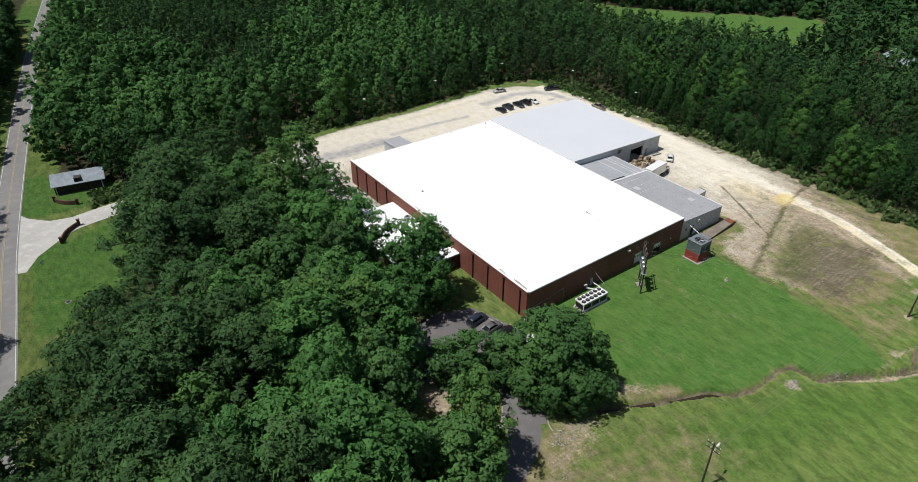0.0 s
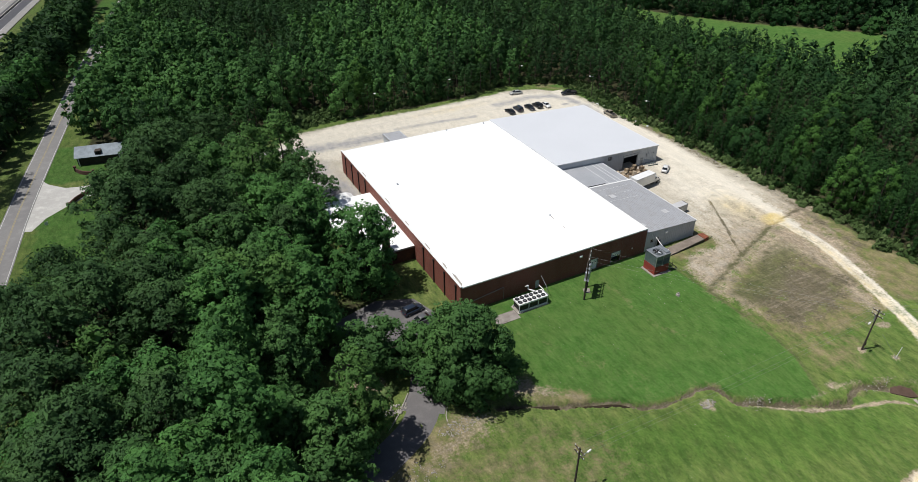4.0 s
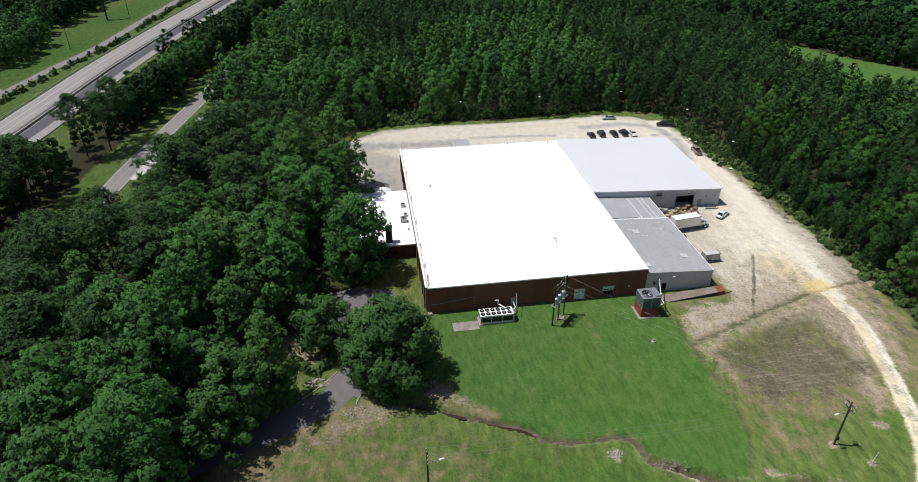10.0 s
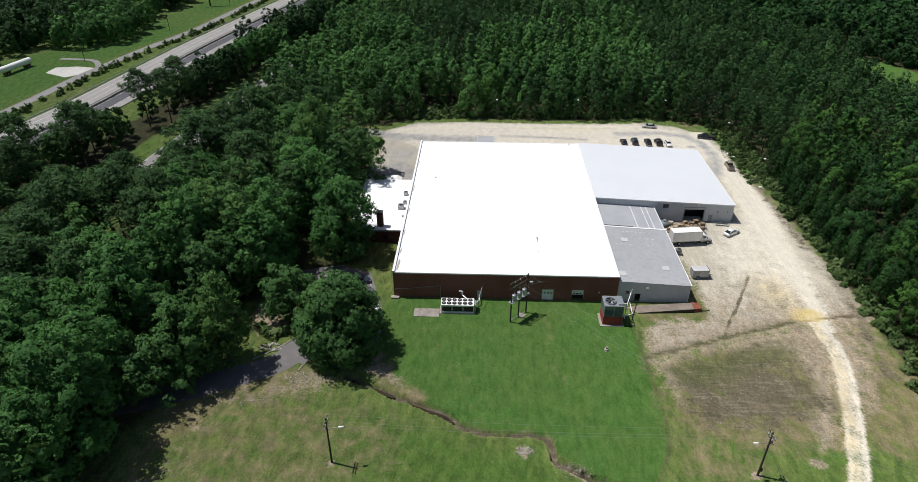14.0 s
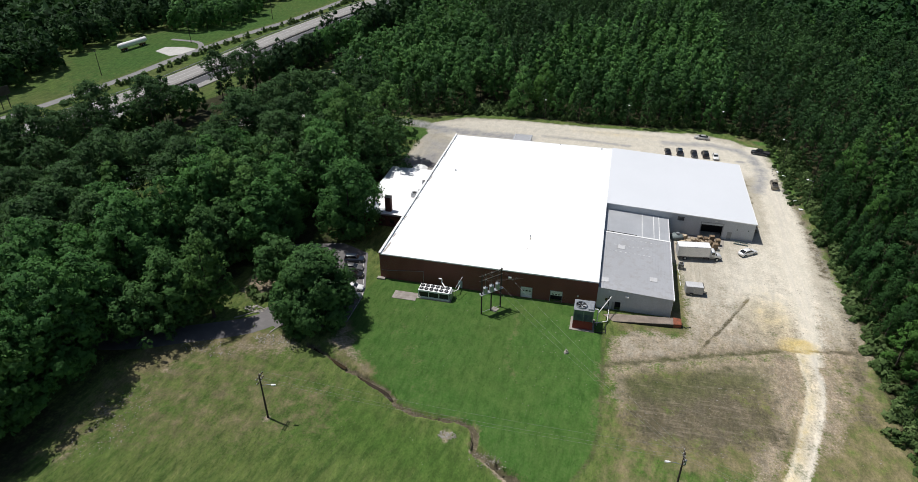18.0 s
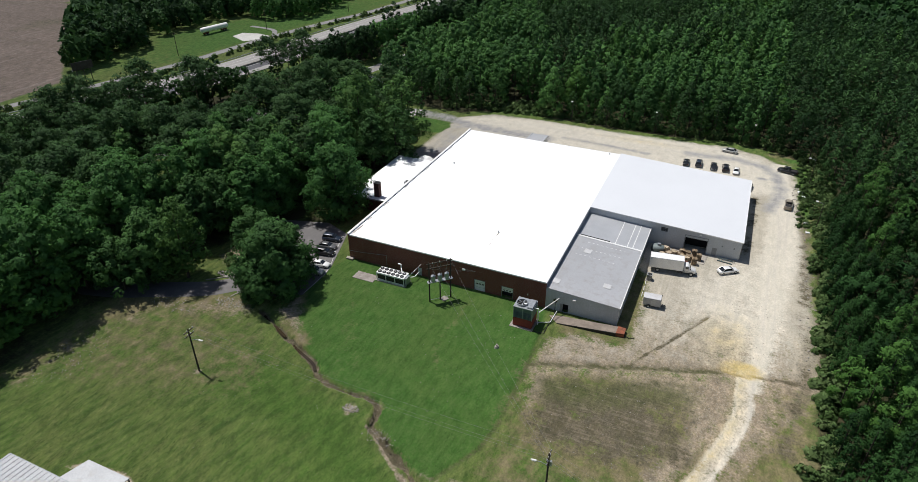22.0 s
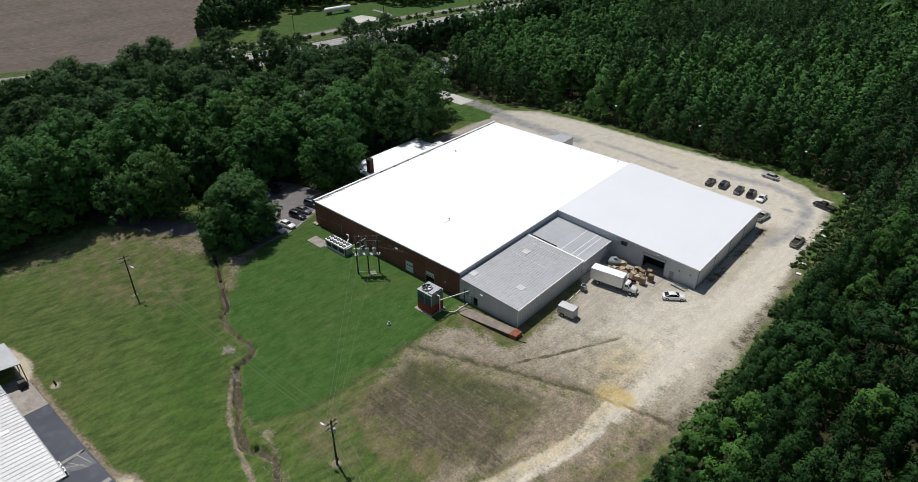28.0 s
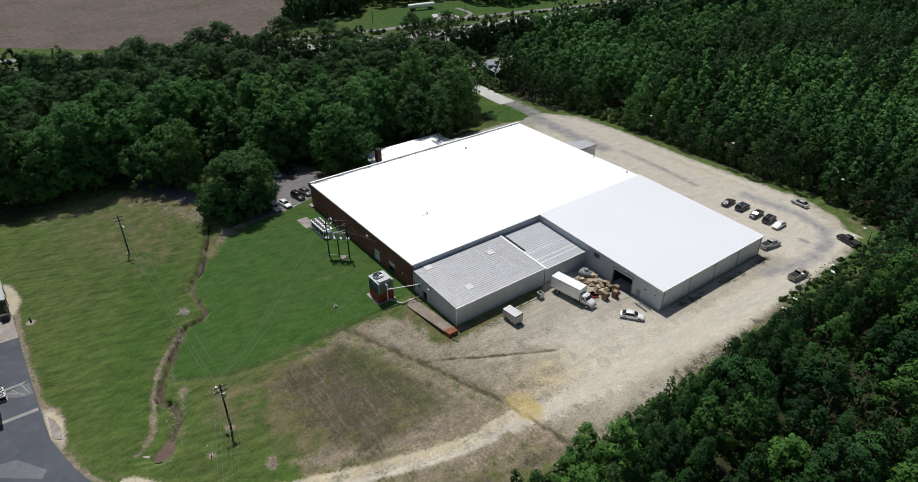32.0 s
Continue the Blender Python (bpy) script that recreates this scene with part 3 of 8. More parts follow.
LOT = [(-15, 97), (-3.6, 105), (17.4, 106.5), (38.3, 105.2), (59.5, 106), (76.7, 107.7), (88, 104), (97, 94), (98, 77), (98, 62), (99.8, 43), (100.5, 19), (101.5, -2), (93, -5), (84.7, -5), (72, -9.5), (60, -14), (53, -16.5), (52.5, -8), (58, -5), (66.5, -5.5), (67.2, 3), (66.8, 20), (63.5, 24), (63.5, 40), (84.8, 40), (84.8, 72), (0.5, 72), (0, 52), (-13, 51), (-15, 60)]
LAWN = [(-4, -12), (0, 0), (49, 0), (50.5, -8), (51, -21), (51.2, -34), (50, -41), (46, -49.5), (40.9, -48.6), (35, -45), (31.8, -42), (30.8, -38.6), (21, -37.5), (17, -36.5), (9, -31), (3.5, -28), (1, -24)]
DRY = [(51.5, -16), (60, -13.5), (72, -9), (85, -5), (101, -2), (102, -50), (92, -44), (84, -40), (70, -41), (58, -41), (51, -34)]
DIRT = [(51.5, -17), (60, -14.5), (72, -10), (85, -5), (96, -3), (95, -18), (89, -30), (80, -36), (82, -26), (78, -17), (66, -16), (57, -20), (55, -30), (52.5, -26)]
DARK_PATCH = [(56, -19.5), (64, -16.5), (73, -14.5), (80, -18), (82, -26), (79, -33), (70, -35.5), (60, -36), (54.5, -31), (54, -24)]
PLOUGH = [(-183, 30), (-184, 66), (-276, 146), (-430, 270), (-520, 0), (-420, -200), (-252, -64), (-207, -14)]
FAR_FIELD = [(186, 210), (205, 188), (214, 167), (235, 135), (248, 123), (260, 110), (276, 91), (264, 78), (216, 57), (202, 65), (195, 80), (188, 100), (184, 120), (178, 146), (180, 180)]
GLADE = [(-59, 365), (-36, 350), (-44, 304), (-54, 308)]
POCKET = [(-6, 108), (2, 109), (11, 109.5), (14, 122), (3, 123), (-5, 118)]
PARKING = [(-21, -18.3), (-14.9, -22.4), (-13.6, -20.6), (-4.5, -20), (-1.3, -17), (-1.3, -8.5), (-1.9, -5), (-6.5, 9), (-14, 12), (-28, 8), (-27, -3), (-18, -4), (-16.5, -12), (-18.4, -15.4)]
YARD = [(-95, -160), (-95, 30), (-89, 62), (-85, 92), (-74, 90), (-60, 90), (-22, 88), (-14, 104), (-3, 108.5), (17, 110), (38, 108.5), (60, 109.5), (77, 111.5), (90, 109.5), (101, 102), (104, 92), (104.5, 77), (103, 62), (101.6, 43), (101.6, 19), (101, -4), (100, -26), (100, -160)]


def inside(P, poly):
    P = np.asarray(P, float)
    hit = np.zeros(len(P), bool)
    for (x0, y0), (x1, y1) in zip(poly, poly[1:] + poly[:1]):
        c = (y0 > P[:, 1]) != (y1 > P[:, 1])
        with np.errstate(divide="ignore", invalid="ignore"):
            hit ^= c & (P[:, 0] < (x1 - x0) * (P[:, 1] - y0) / (y1 - y0) + x0)
    return hit


def off_line(P, line, closed=False):
    P = np.asarray(P, float)
    best = np.full(len(P), 1e9)
    for a, b in zip(line, line[1:] + (line[:1] if closed else [])):
        a, d = np.array(a, float), np.array(b, float) - np.array(a, float)
        t = np.clip(((P - a) @ d) / (d @ d), 0, 1)
        best = np.minimum(best, np.hypot(*(P - a - t[:, None] * d).T))
    return best


def area(P, poly, soft=1.5):
    """1 well inside the area, 0 well outside, 0.5 on its edge."""
    d = off_line(P, poly, True)
    return np.clip(0.5 + np.where(inside(P, poly), d, -d) / (2 * soft), 0, 1)


def band(P, line, half, soft=0.8):
    return np.clip(0.5 + (half - off_line(P, line)) / (2 * soft), 0, 1)


def smooth_line(line, step=4.0):
    """The line rounded and cut into short steps."""
    pts = [Vector((*p, 0)) for p in line]
    out = []
    for i in range(len(pts) - 1):
        p0, p1, p2, p3 = pts[max(i - 1, 0)], pts[i], pts[i + 1], pts[min(i + 2, len(pts) - 1)]
        n = max(2, int((p2 - p1).length / step))
        for k in range(n):
            t = k / n
            out.append(0.5 * (2 * p1 + (p2 - p0) * t + (2 * p0 - 5 * p1 + 4 * p2 - p3) * t * t + (3 * p1 - p0 - 3 * p2 + p3) * t ** 3))
    return [(p.x, p.y) for p in out + [pts[-1]]]


CREEK, ROAD, HIGHWAY, FRONTAGE, DRIVE, TRACK = (smooth_line(l, s) for l, s in ((CREEK, 1.5), (ROAD, 6), (HIGHWAY, 8), (FRONTAGE, 8), (DRIVE, 4), (TRACK, 3)))


def strip(line, left, right, z, depth=0.0):
    """A ribbon along a line, between two offsets to its left; depth gives it thickness downwards."""
    s = Shape()
    rows = []
    for i, p in enumerate(line):
        a, b = Vector(line[max(i - 1, 0)]), Vector(line[min(i + 1, len(line) - 1)])
        n = Vector((-(b - a).y, (b - a).x)).normalized()
        rows.append((Vector(p) + n * left, Vector(p) + n * right))
    n = len(rows)
    v = [(q.x, q.y, z) for r in rows for q in r]
    f = [(2 * i, 2 * i + 1, 2 * i + 3, 2 * i + 2) for i in range(n - 1)]
    if depth:
        v += [(q.x, q.y, z - depth) for r in rows for q in r]
        f += [(2 * i, 2 * i + 2, 2 * n + 2 * i + 2, 2 * n + 2 * i) for i in range(n - 1)] + [(2 * i + 1, 2 * i + 3, 2 * n + 2 * i + 3, 2 * n + 2 * i + 1) for i in range(n - 1)]
    return s.add(v, f)

# ---- ground: one sheet to the horizon, with the creek and ditches cut into it ----
def axis(parts):
    out = []
    for a, b, step in parts:
        out += list(np.arange(a, b, step))
    return np.array(out + [parts[-1][1]])


GX = axis([(-3000, -600, 400), (-600, -300, 20), (-300, -100, 4), (-100, -8, 1.3), (-8, 66, 0.3), (66, 108, 0.5), (108, 340, 5), (340, 600, 26), (600, 3000, 400)])
GY = axis([(-3000, -300, 300), (-300, -110, 15), (-110, -77, 2.2), (-77, -60, 0.5), (-60, -24, 0.28), (-24, 110, 0.9), (110, 400, 5), (400, 600, 25), (600, 3000, 400)])
XX, YY = np.meshgrid(GX, GY)
GP = np.stack([XX.ravel(), YY.ravel()], 1)


def wave(P, s, seed):
    r = np.random.default_rng(seed)
    out = np.zeros(len(P))
    for k in range(7):
        a, f, ph = r.uniform(0, 2 * math.pi), s * r.uniform(0.6, 1.8), r.uniform(0, 6.28)
        out += np.sin((P[:, 0] * math.cos(a) + P[:, 1] * math.sin(a)) * f + ph)
    return out / 7


d_creek = off_line(GP, CREEK) + 0.3 * wave(GP, 1.6, 3) + 0.36 * wave(GP, 4.5, 6)
along = np.clip((GP[:, 0] + 6) / 66, 0, 1)
in_bowl = np.clip((GP[:, 0] - 49) / 2, 0, 1)
wide = (0.02 + 0.5 * along ** 1.3 + 0.35 * wave(GP, 0.5, 4)) * (1 - 0.5 * in_bowl) * np.interp(GP[:, 0], [16, 21, 28, 31], [1.5, 0.35, 0.35, 1.0]) + 0.22 * np.clip((20 - GP[:, 0]) / 4, 0, 1) * np.clip((GP[:, 0] - 1) / 3, 0, 1)
pool = np.where(inside(GP, POOL), -1, 1) * off_line(GP, POOL, True) + 0.25 * wave(GP, 1.4, 8) + 0.3
cut = np.clip((wide + 0.55 - np.minimum(d_creek, pool)) / 0.42, 0, 1)
gz = -(0.95 + 0.8 * along) * (1 - 0.5 * in_bowl * (pool > 0.6)) * np.interp(GP[:, 0], [16, 21, 28, 31], [1.0, 0.6, 0.6, 1.0]) * cut * cut * (3 - 2 * cut)
bowl = area(GP, BOWL, 1.3)
gz = np.maximum(gz - 0.75 * bowl, np.interp(GP[:, 0], [50, 54], [-1.7, -1.15]))
gz -= 0.3 * along * np.exp(-(off_line(GP, BANK) / 1.2) ** 2)
gz -= 0.25 * np.exp(-(off_line(GP, DITCH) / 0.8) ** 2) + 0.16 * np.exp(-(off_line(GP, LAWN_EDGE) / 0.8) ** 2) + 0.1 * np.exp(-(off_line(GP, RUT) / 0.6) ** 2)
open_field = np.clip(off_line(GP, LOT, True) / 10, 0, 1) * ~inside(GP, LOT)
gz += 0.05 * wave(GP, 0.5, 5) * open_field * (np.abs(GP[:, 0]) < 110)

W = {}
W["lawn"] = area(GP, LAWN, 2.0)
edge_out = np.where(inside(GP, YARD), -1, 1) * off_line(GP, YARD, True)
west = (GP[:, 0] < -100) | (off_line(GP, HIGHWAY) < 26)
far_green = np.maximum(area(GP, FAR_FIELD, 4), area(GP, GLADE, 4))
W["lawn"] = np.maximum(W["lawn"], far_green * (0.85 + 0.2 * wave(GP, 0.08, 12)))
strip_x, strip_r = (np.interp(GP[:, 1], [p[1] for p in line], [p[0] for p in line]) for line in (HIGHWAY, ROAD))
belt = np.clip((GP[:, 0] - strip_x - 22) / 5, 0, 1) * np.clip((strip_r - 7 - GP[:, 0]) / 5, 0, 1) * (GP[:, 1] > -70) * 0.8
reach = np.clip((478 - np.hypot(GP[:, 0] - 20, GP[:, 1])) / 20, 0, 1) * np.clip((GP[:, 1] + 160) / 6, 0, 1) * np.clip((402 - GP[:, 0]) / 8, 0, 1)
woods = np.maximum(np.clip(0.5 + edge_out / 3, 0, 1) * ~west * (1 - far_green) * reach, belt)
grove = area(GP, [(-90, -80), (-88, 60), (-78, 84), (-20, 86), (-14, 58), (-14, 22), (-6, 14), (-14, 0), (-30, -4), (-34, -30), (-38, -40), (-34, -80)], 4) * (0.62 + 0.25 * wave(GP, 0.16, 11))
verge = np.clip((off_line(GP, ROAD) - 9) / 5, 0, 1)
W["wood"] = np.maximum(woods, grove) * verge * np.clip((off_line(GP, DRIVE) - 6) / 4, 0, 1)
W["plough"] = area(GP, PLOUGH, 3)
W["dry"] = 0.7 * area(GP, [(88, 106), (97, 99), (99.5, 84), (100, 62), (104, 62), (105, 92), (101, 104), (92, 110)], 1.5)
W["dry"] = np.maximum(W["dry"], area(GP, DRY, 3.5) * 0.7)
W["dry"] = np.maximum(W["dry"], 0.62 * area(GP, [(52.5, -8), (58, -6.5), (68, -7), (68, 21), (63, 22), (63, 0), (52, -1)], 1.2))
W["dry"] = np.maximum(W["dry"], 0.75 * area(GP, [(-38, -33), (-26, -26), (-14, -22.5), (-9, -24), (-12, -31), (-24, -34), (-34, -46), (-31, -60), (-37, -62)], 3))
W["dry"] = np.maximum(W["dry"], 0.8 * band(GP, [(-1, -19), (2, -27), (8, -30)], 1.8, 2))
W["dry"] = np.maximum(W["dry"], (0.3 + 0.3 * along) * band(GP, CREEK, 1.2, 1.2))
W["dry"] = np.maximum(W["dry"], 0.46 * area(GP, [(-38, -33), (-16, -26), (0, -30), (10, -37), (8, -48), (-10, -55), (-34, -60)], 6))
W["dry"] = np.maximum(W["dry"], 0.36 * band(GP, [(32.8, -2.3), (33.2, -10), (32.6, -15), (33, -20.6), (36, -27)], 0.7, 1.0))
W["dry"] = np.maximum(W["dry"], 0.34 * band(GP, [(8, -12), (16, -24), (20, -33)], 2.0, 4.0))
W["dry"] = np.maximum(W["dry"], 0.6 * band(GP, [(-6, -71), (8, -69), (40, -68.6), (52, -67), (60, -63.5), (70, -56)], 0.5, 0.9))
W["dry"] = np.maximum(W["dry"], 0.52 * area(GP, [(51, -34), (50.5, -46), (58, -48.5), (68, -45), (64, -40), (56, -37)], 3))
W["gravel"] = area(GP, LOT, 1.6) * (0.4 + 0.6 * np.clip((GP[:, 1] + 6) / 30, 0, 1))
bank = off_line(GP, BANK)
W["dirt"] = 0.5 * area(GP, [(-15.5, -24.5), (-12, -22.5), (-6, -25), (-9, -30), (-19, -32), (-28, -33), (-25, -29), (-19, -27)], 2.5)
W["dirt"] = np.maximum(W["dirt"], 0.46 * band(GP, [(-27, -34), (-30, -42), (-32, -50), (-33, -60)], 1.2, 2.5))
W["dirt"] = np.maximum(W["dirt"], 0.46 * band(GP, [(-2, -22), (1, -26), (5, -28.5)], 1.2, 2.0))
W["dirt"] = np.maximum(W["dirt"], 0.8 * np.clip(1.1 - bank / 0.85, 0, 1))
W["dirt"] = np.maximum(W["dirt"], 0.42 * band(GP, [(44, -49), (48, -49.5), (52, -49.4), (58, -51), (62, -53.2), (64, -55.5)], 0.7, 1.0))
W["dirt"] = np.maximum(W["dirt"], 0.8 * np.clip(1.3 - np.hypot(GP[:, 0] - 66.4, GP[:, 1] + 49.5) / 1.0, 0, 1))
W["dirt"] = np.maximum(W["dirt"], 0.75 * area(GP, [(-29, -3), (-24, -3), (-21, -11), (-25, -15), (-29, -12)], 1.5))
W["dirt"] = np.maximum(W["dirt"], 0.62 * area(GP, [(-1.5, -18), (2, -22), (5, -27), (8, -30), (3, -27.5), (-3, -24)], 1.2))
W["dirt"] = np.maximum(W["dirt"], 0.76 * area(GP, DIRT, 3.0))
W["dirt"] = np.maximum(W["dirt"], 0.9 * area(GP, [(75, -39.5), (78.5, -37.5), (82.5, -30), (85, -20), (88, -9), (85.5, -7), (81, -14), (80.5, -24), (76, -34)], 2.0))
W["dirt"] = np.maximum(W["dirt"], 0.85 * area(GP, [(51.3, -18.5), (52.5, -9), (58, -5.5), (67, -6), (67.5, 12), (70, 24), (90, 24), (101, 10), (102, -6), (85, -8), (72, -12), (60, -17)], 2.0))
W["dirt"] = np.maximum(W["dirt"], 0.9 * area(GP, [(-8, -70.5), (-6.6, -69), (-2.4, -68), (1, -67.7), (5, -68.3), (7, -69.6), (8, -71)], 0.6))
W["dirt"] = np.maximum(W["dirt"], 0.95 * band(GP, [(5, -69.3), (15.5, -69.5), (26, -69.4), (35, -69.1), (47.7, -68.7), (52.5, -67.8), (58, -66.2), (64, -63)], 0.5, 0.6))
W["dirt"] = np.maximum(W["dirt"], 0.95 * area(GP, [(39, -69.6), (39.6, -68), (40.9, -66.8), (43.6, -66.5), (46.6, -66.7), (49.6, -66.7), (51.6, -67.8), (51.6, -69), (46, -69.6)], 0.6))
W["dirt"] = np.maximum(W["dirt"], 0.9 * np.clip(1.3 - np.hypot(GP[:, 0] - 11.4, GP[:, 1] + 67.2) / 1.2, 0, 1))
W["dirt"] = np.maximum(W["dirt"], 0.8 * np.clip(1.3 - np.hypot(GP[:, 0] - 62.6, GP[:, 1] + 45.3) / 1.1, 0, 1))
W["dirt"] = np.maximum(W["dirt"], 0.7 * np.clip(1.3 - np.hypot(GP[:, 0] + 4.8, GP[:, 1] + 45.1) / 1.2, 0, 1))
W["dirt"] = np.maximum(W["dirt"], 0.7 * np.clip(1.3 - np.hypot(GP[:, 0] - 49.5, GP[:, 1] + 49) / 1.8, 0, 1))
W["dirt"] = np.maximum(W["dirt"], 0.75 * np.clip(1.3 - np.hypot((GP[:, 0] - 73.5) / 2.2, (GP[:, 1] + 42.5) / 1.2), 0, 1))
W["dirt"] = np.maximum(W["dirt"], 0.7 * np.clip(1.3 - np.hypot(GP[:, 0] - 26.3, GP[:, 1] + 41.7) / 1.6, 0, 1))
W["dirt"] = np.maximum(W["dirt"], 0.8 * band(GP, [(98.6, 62), (98.8, 40), (99, 18), (98.6, -4), (96, -14)], 1.8, 2.2))
W["worn"] = 0.62 * band(GP, [(-12, 88), (-2, 95.5), (30, 98), (62, 97)], 1.6, 2.0)
W["worn"] = np.maximum(W["worn"], 0.52 * band(GP, [(70, 100), (84, 99), (91, 91), (93.5, 78)], 1.5, 1.6))
W["worn"] = np.maximum(W["worn"], 0.6 * area(GP, [(-13, 53), (-1, 53), (-1, 82), (-13, 84)], 4))
W["worn"] = np.maximum(W["worn"], 0.5 * np.clip(1.2 - np.hypot((GP[:, 0] - 88) / 2.4, (GP[:, 1] - 84) / 1.4), 0, 1))
trk = off_line(GP, TRACK)
W["pale"] = np.clip(0.5 + (0.6 - np.abs(trk - 1.15)) / 1.0, 0, 1) * 0.8
W["pale"] = np.maximum(W["pale"], 0.6 * band(GP, TRACK, 1.9, 1.0))
lane_x = np.interp(GP[:, 1], [-8, 0, 28, 46, 70, 95], [90, 91, 92.8, 94.4, 94, 93])
lane_w = np.interp(GP[:, 1], [-8, 0, 28, 46, 70, 95], [1.6, 2.2, 3.6, 4.4, 3.4, 2.6])
W["pale"] = np.maximum(W["pale"], 0.95 * np.clip(0.5 + (lane_w - np.abs(GP[:, 0] - lane_x)) / 3.6, 0, 1) * (GP[:, 1] > -9) * (GP[:, 1] < 100))
W["pale"] = np.maximum(W["pale"], 0.42 * area(GP, [(76, 8), (88, 2), (90, 40), (80, 34), (72, 22)], 5))
W["pale"] = np.maximum(W["pale"], 0.95 * band(GP, [(-12, 95), (-2, 101), (12, 103), (40, 103), (74, 104)], 2.2, 3.0))
W["pale"] = np.maximum(W["pale"], 0.66 * area(GP, [(60, 76), (86, 76), (92, 84), (90, 96), (70, 99)], 5))
W["pale"] = np.maximum(W["pale"], (0.6 + 0.25 * wave(GP, 0.35, 37)) * area(GP, [(74, 6), (82, 8), (89, -2), (95, 6), (98, 30), (98, 56), (90, 58), (87, 40), (72, 24)], 6))
W["pale"] = np.maximum(W["pale"], 0.72 * area(GP, [(-13, 92), (-3, 103), (17, 104.5), (38, 103), (60, 104), (77, 105.5), (87, 102), (95, 92), (95, 76), (86, 74), (60, 80), (0, 80)], 3))
for patch, high in (([(-7.5, -70.5), (-6, -69.2), (-2.4, -68.3), (1, -68), (4.6, -68.6), (6.5, -70), (6, -71)], 0.85), ([(39.6, -69.4), (40.2, -68), (43.6, -66.9), (49.4, -67), (51, -68), (46, -69.3)], 0.85), ([(10.6, -67.5), (11.2, -66.6), (12.2, -66.8), (12.3, -67.7), (11.4, -68)], 0.95)):
    W["yellow"] = np.maximum(W.get("yellow", 0), 0.36 * high * area(GP, patch, 0.7))
    W["pale"] = np.maximum(W["pale"], high * area(GP, patch, 0.7))
W["soil"] = cut * (0.95 - 0.2 * in_bowl)
W["soil"] = np.maximum(W["soil"], 0.6 * in_bowl * np.clip(1 - off_line(GP, CREEK) / 0.8, 0, 1))
W["soil"] = np.maximum(W["soil"], (0.66 + 0.3 * wave(GP, 0.4, 17)) * band(GP, [(98.6, 72), (99.3, 60), (99.4, 40), (99.6, 18), (99.2, -2), (97, -12), (95, -24)], 1.7, 2.4))
W["soil"] = np.maximum(W["soil"], (0.58 + 0.4 * wave(GP, 0.5, 18)) * band(GP, [(86.2, 38), (86.8, 56), (87, 72)], 1.4, 1.6))
W["soil"] = np.maximum(W["soil"], 0.85 * np.clip(area(GP, DARK_PATCH, 4) + 0.5 * wave(GP, 0.35, 15) * (np.abs(area(GP, DARK_PATCH, 6) - 0.5) < 0.49), 0, 1))
W["soil"] = np.maximum(W["soil"], (0.85 + 0.35 * wave(GP, 1.3, 26)) * band(GP, DITCH, 0.5, 0.34))
W["soil"] = np.maximum(W["soil"], (0.85 + 0.4 * wave(GP, 1.5, 27)) * band(GP, RUT, 0.36, 0.36))
W["soil"] = np.maximum(W["soil"], (np.interp(GP[:, 1], [-40, -20], [0.25, 0.6]) + 0.35 * wave(GP, 0.9, 25)) * band(GP, LAWN_EDGE, 0.22, 0.4))
W["soil"] = np.maximum(W["soil"], 0.6 * band(GP, [(51.5, -9.5), (54, -8), (58, -7.6), (62, -9)], 0.6, 0.9))
W["soil"] = np.maximum(W["soil"], 0.5 * band(GP, [(-10, -24.5), (-3, -26.5)], 1.0, 1.5))
W["soil"] = np.maximum(W["soil"], 0.85 * band(GP, CREEK[:6], 0.45, 0.4))
W["soil"] *= np.where(cut > 0.05, 1, 0.95 + 0.25 * wave(GP, 0.7, 14))
W["moss"] = 0.62 * area(GP, [(54, -21), (60, -17.5), (70, -14.5), (80, -11), (82, -16), (74, -20), (66, -24), (57, -27)], 3) + 0.2 * wave(GP, 0.5, 21) * area(GP, DARK_PATCH, 3)
W["moss"] = np.maximum(W["moss"], 0.5 * band(GP, DITCH[:4], 0.9, 0.8))
W["moss"] = np.maximum(W["moss"], 0.75 * band(GP, LAWN_EDGE, 0.35, 0.5))
W["lush"] = 0.85 * area(GP, [(-8, -40), (-2, -33), (8, -35), (17, -39.5), (27, -41), (34, -48), (45, -54), (52, -58), (40, -60), (22, -52), (8, -49), (-4, -47)], 4)
W["lush"] = np.maximum(W["lush"], 0.6 * area(GP, [(-14, -30), (-4, -28), (6, -33), (-6, -42), (-24, -52), (-32, -66), (-26, -50)], 4))
W["lush"] = np.maximum(W["lush"], 0.2 + 0.42 * wave(GP, 0.09, 23)) * (np.abs(GP[:, 0]) < 110)
W["tar"] = 0.75 * band(GP, [(-40, 95), (-28, 95.5), (-19, 95), (-8, 91.5), (6, 90.5), (20, 90.5)], 3.0, 2.0)
W["tar"] = np.maximum(W["tar"], 0.8 * band(GP, [(26, 93.6), (41, 92.8), (54, 91.5)], 0.9, 1.1))
W["tar"] = np.maximum(W["tar"], 0.8 * band(GP, [(66, 97), (80, 98.5), (88, 96), (92, 90), (93.4, 82), (92.6, 74), (90.5, 66)], 1.7, 1.6))
W["tar"] = np.maximum(W["tar"], 0.72 * area(GP, [(-13, 51.5), (-0.5, 51.5), (-0.5, 68), (-8, 70), (-14, 66)], 1.6))
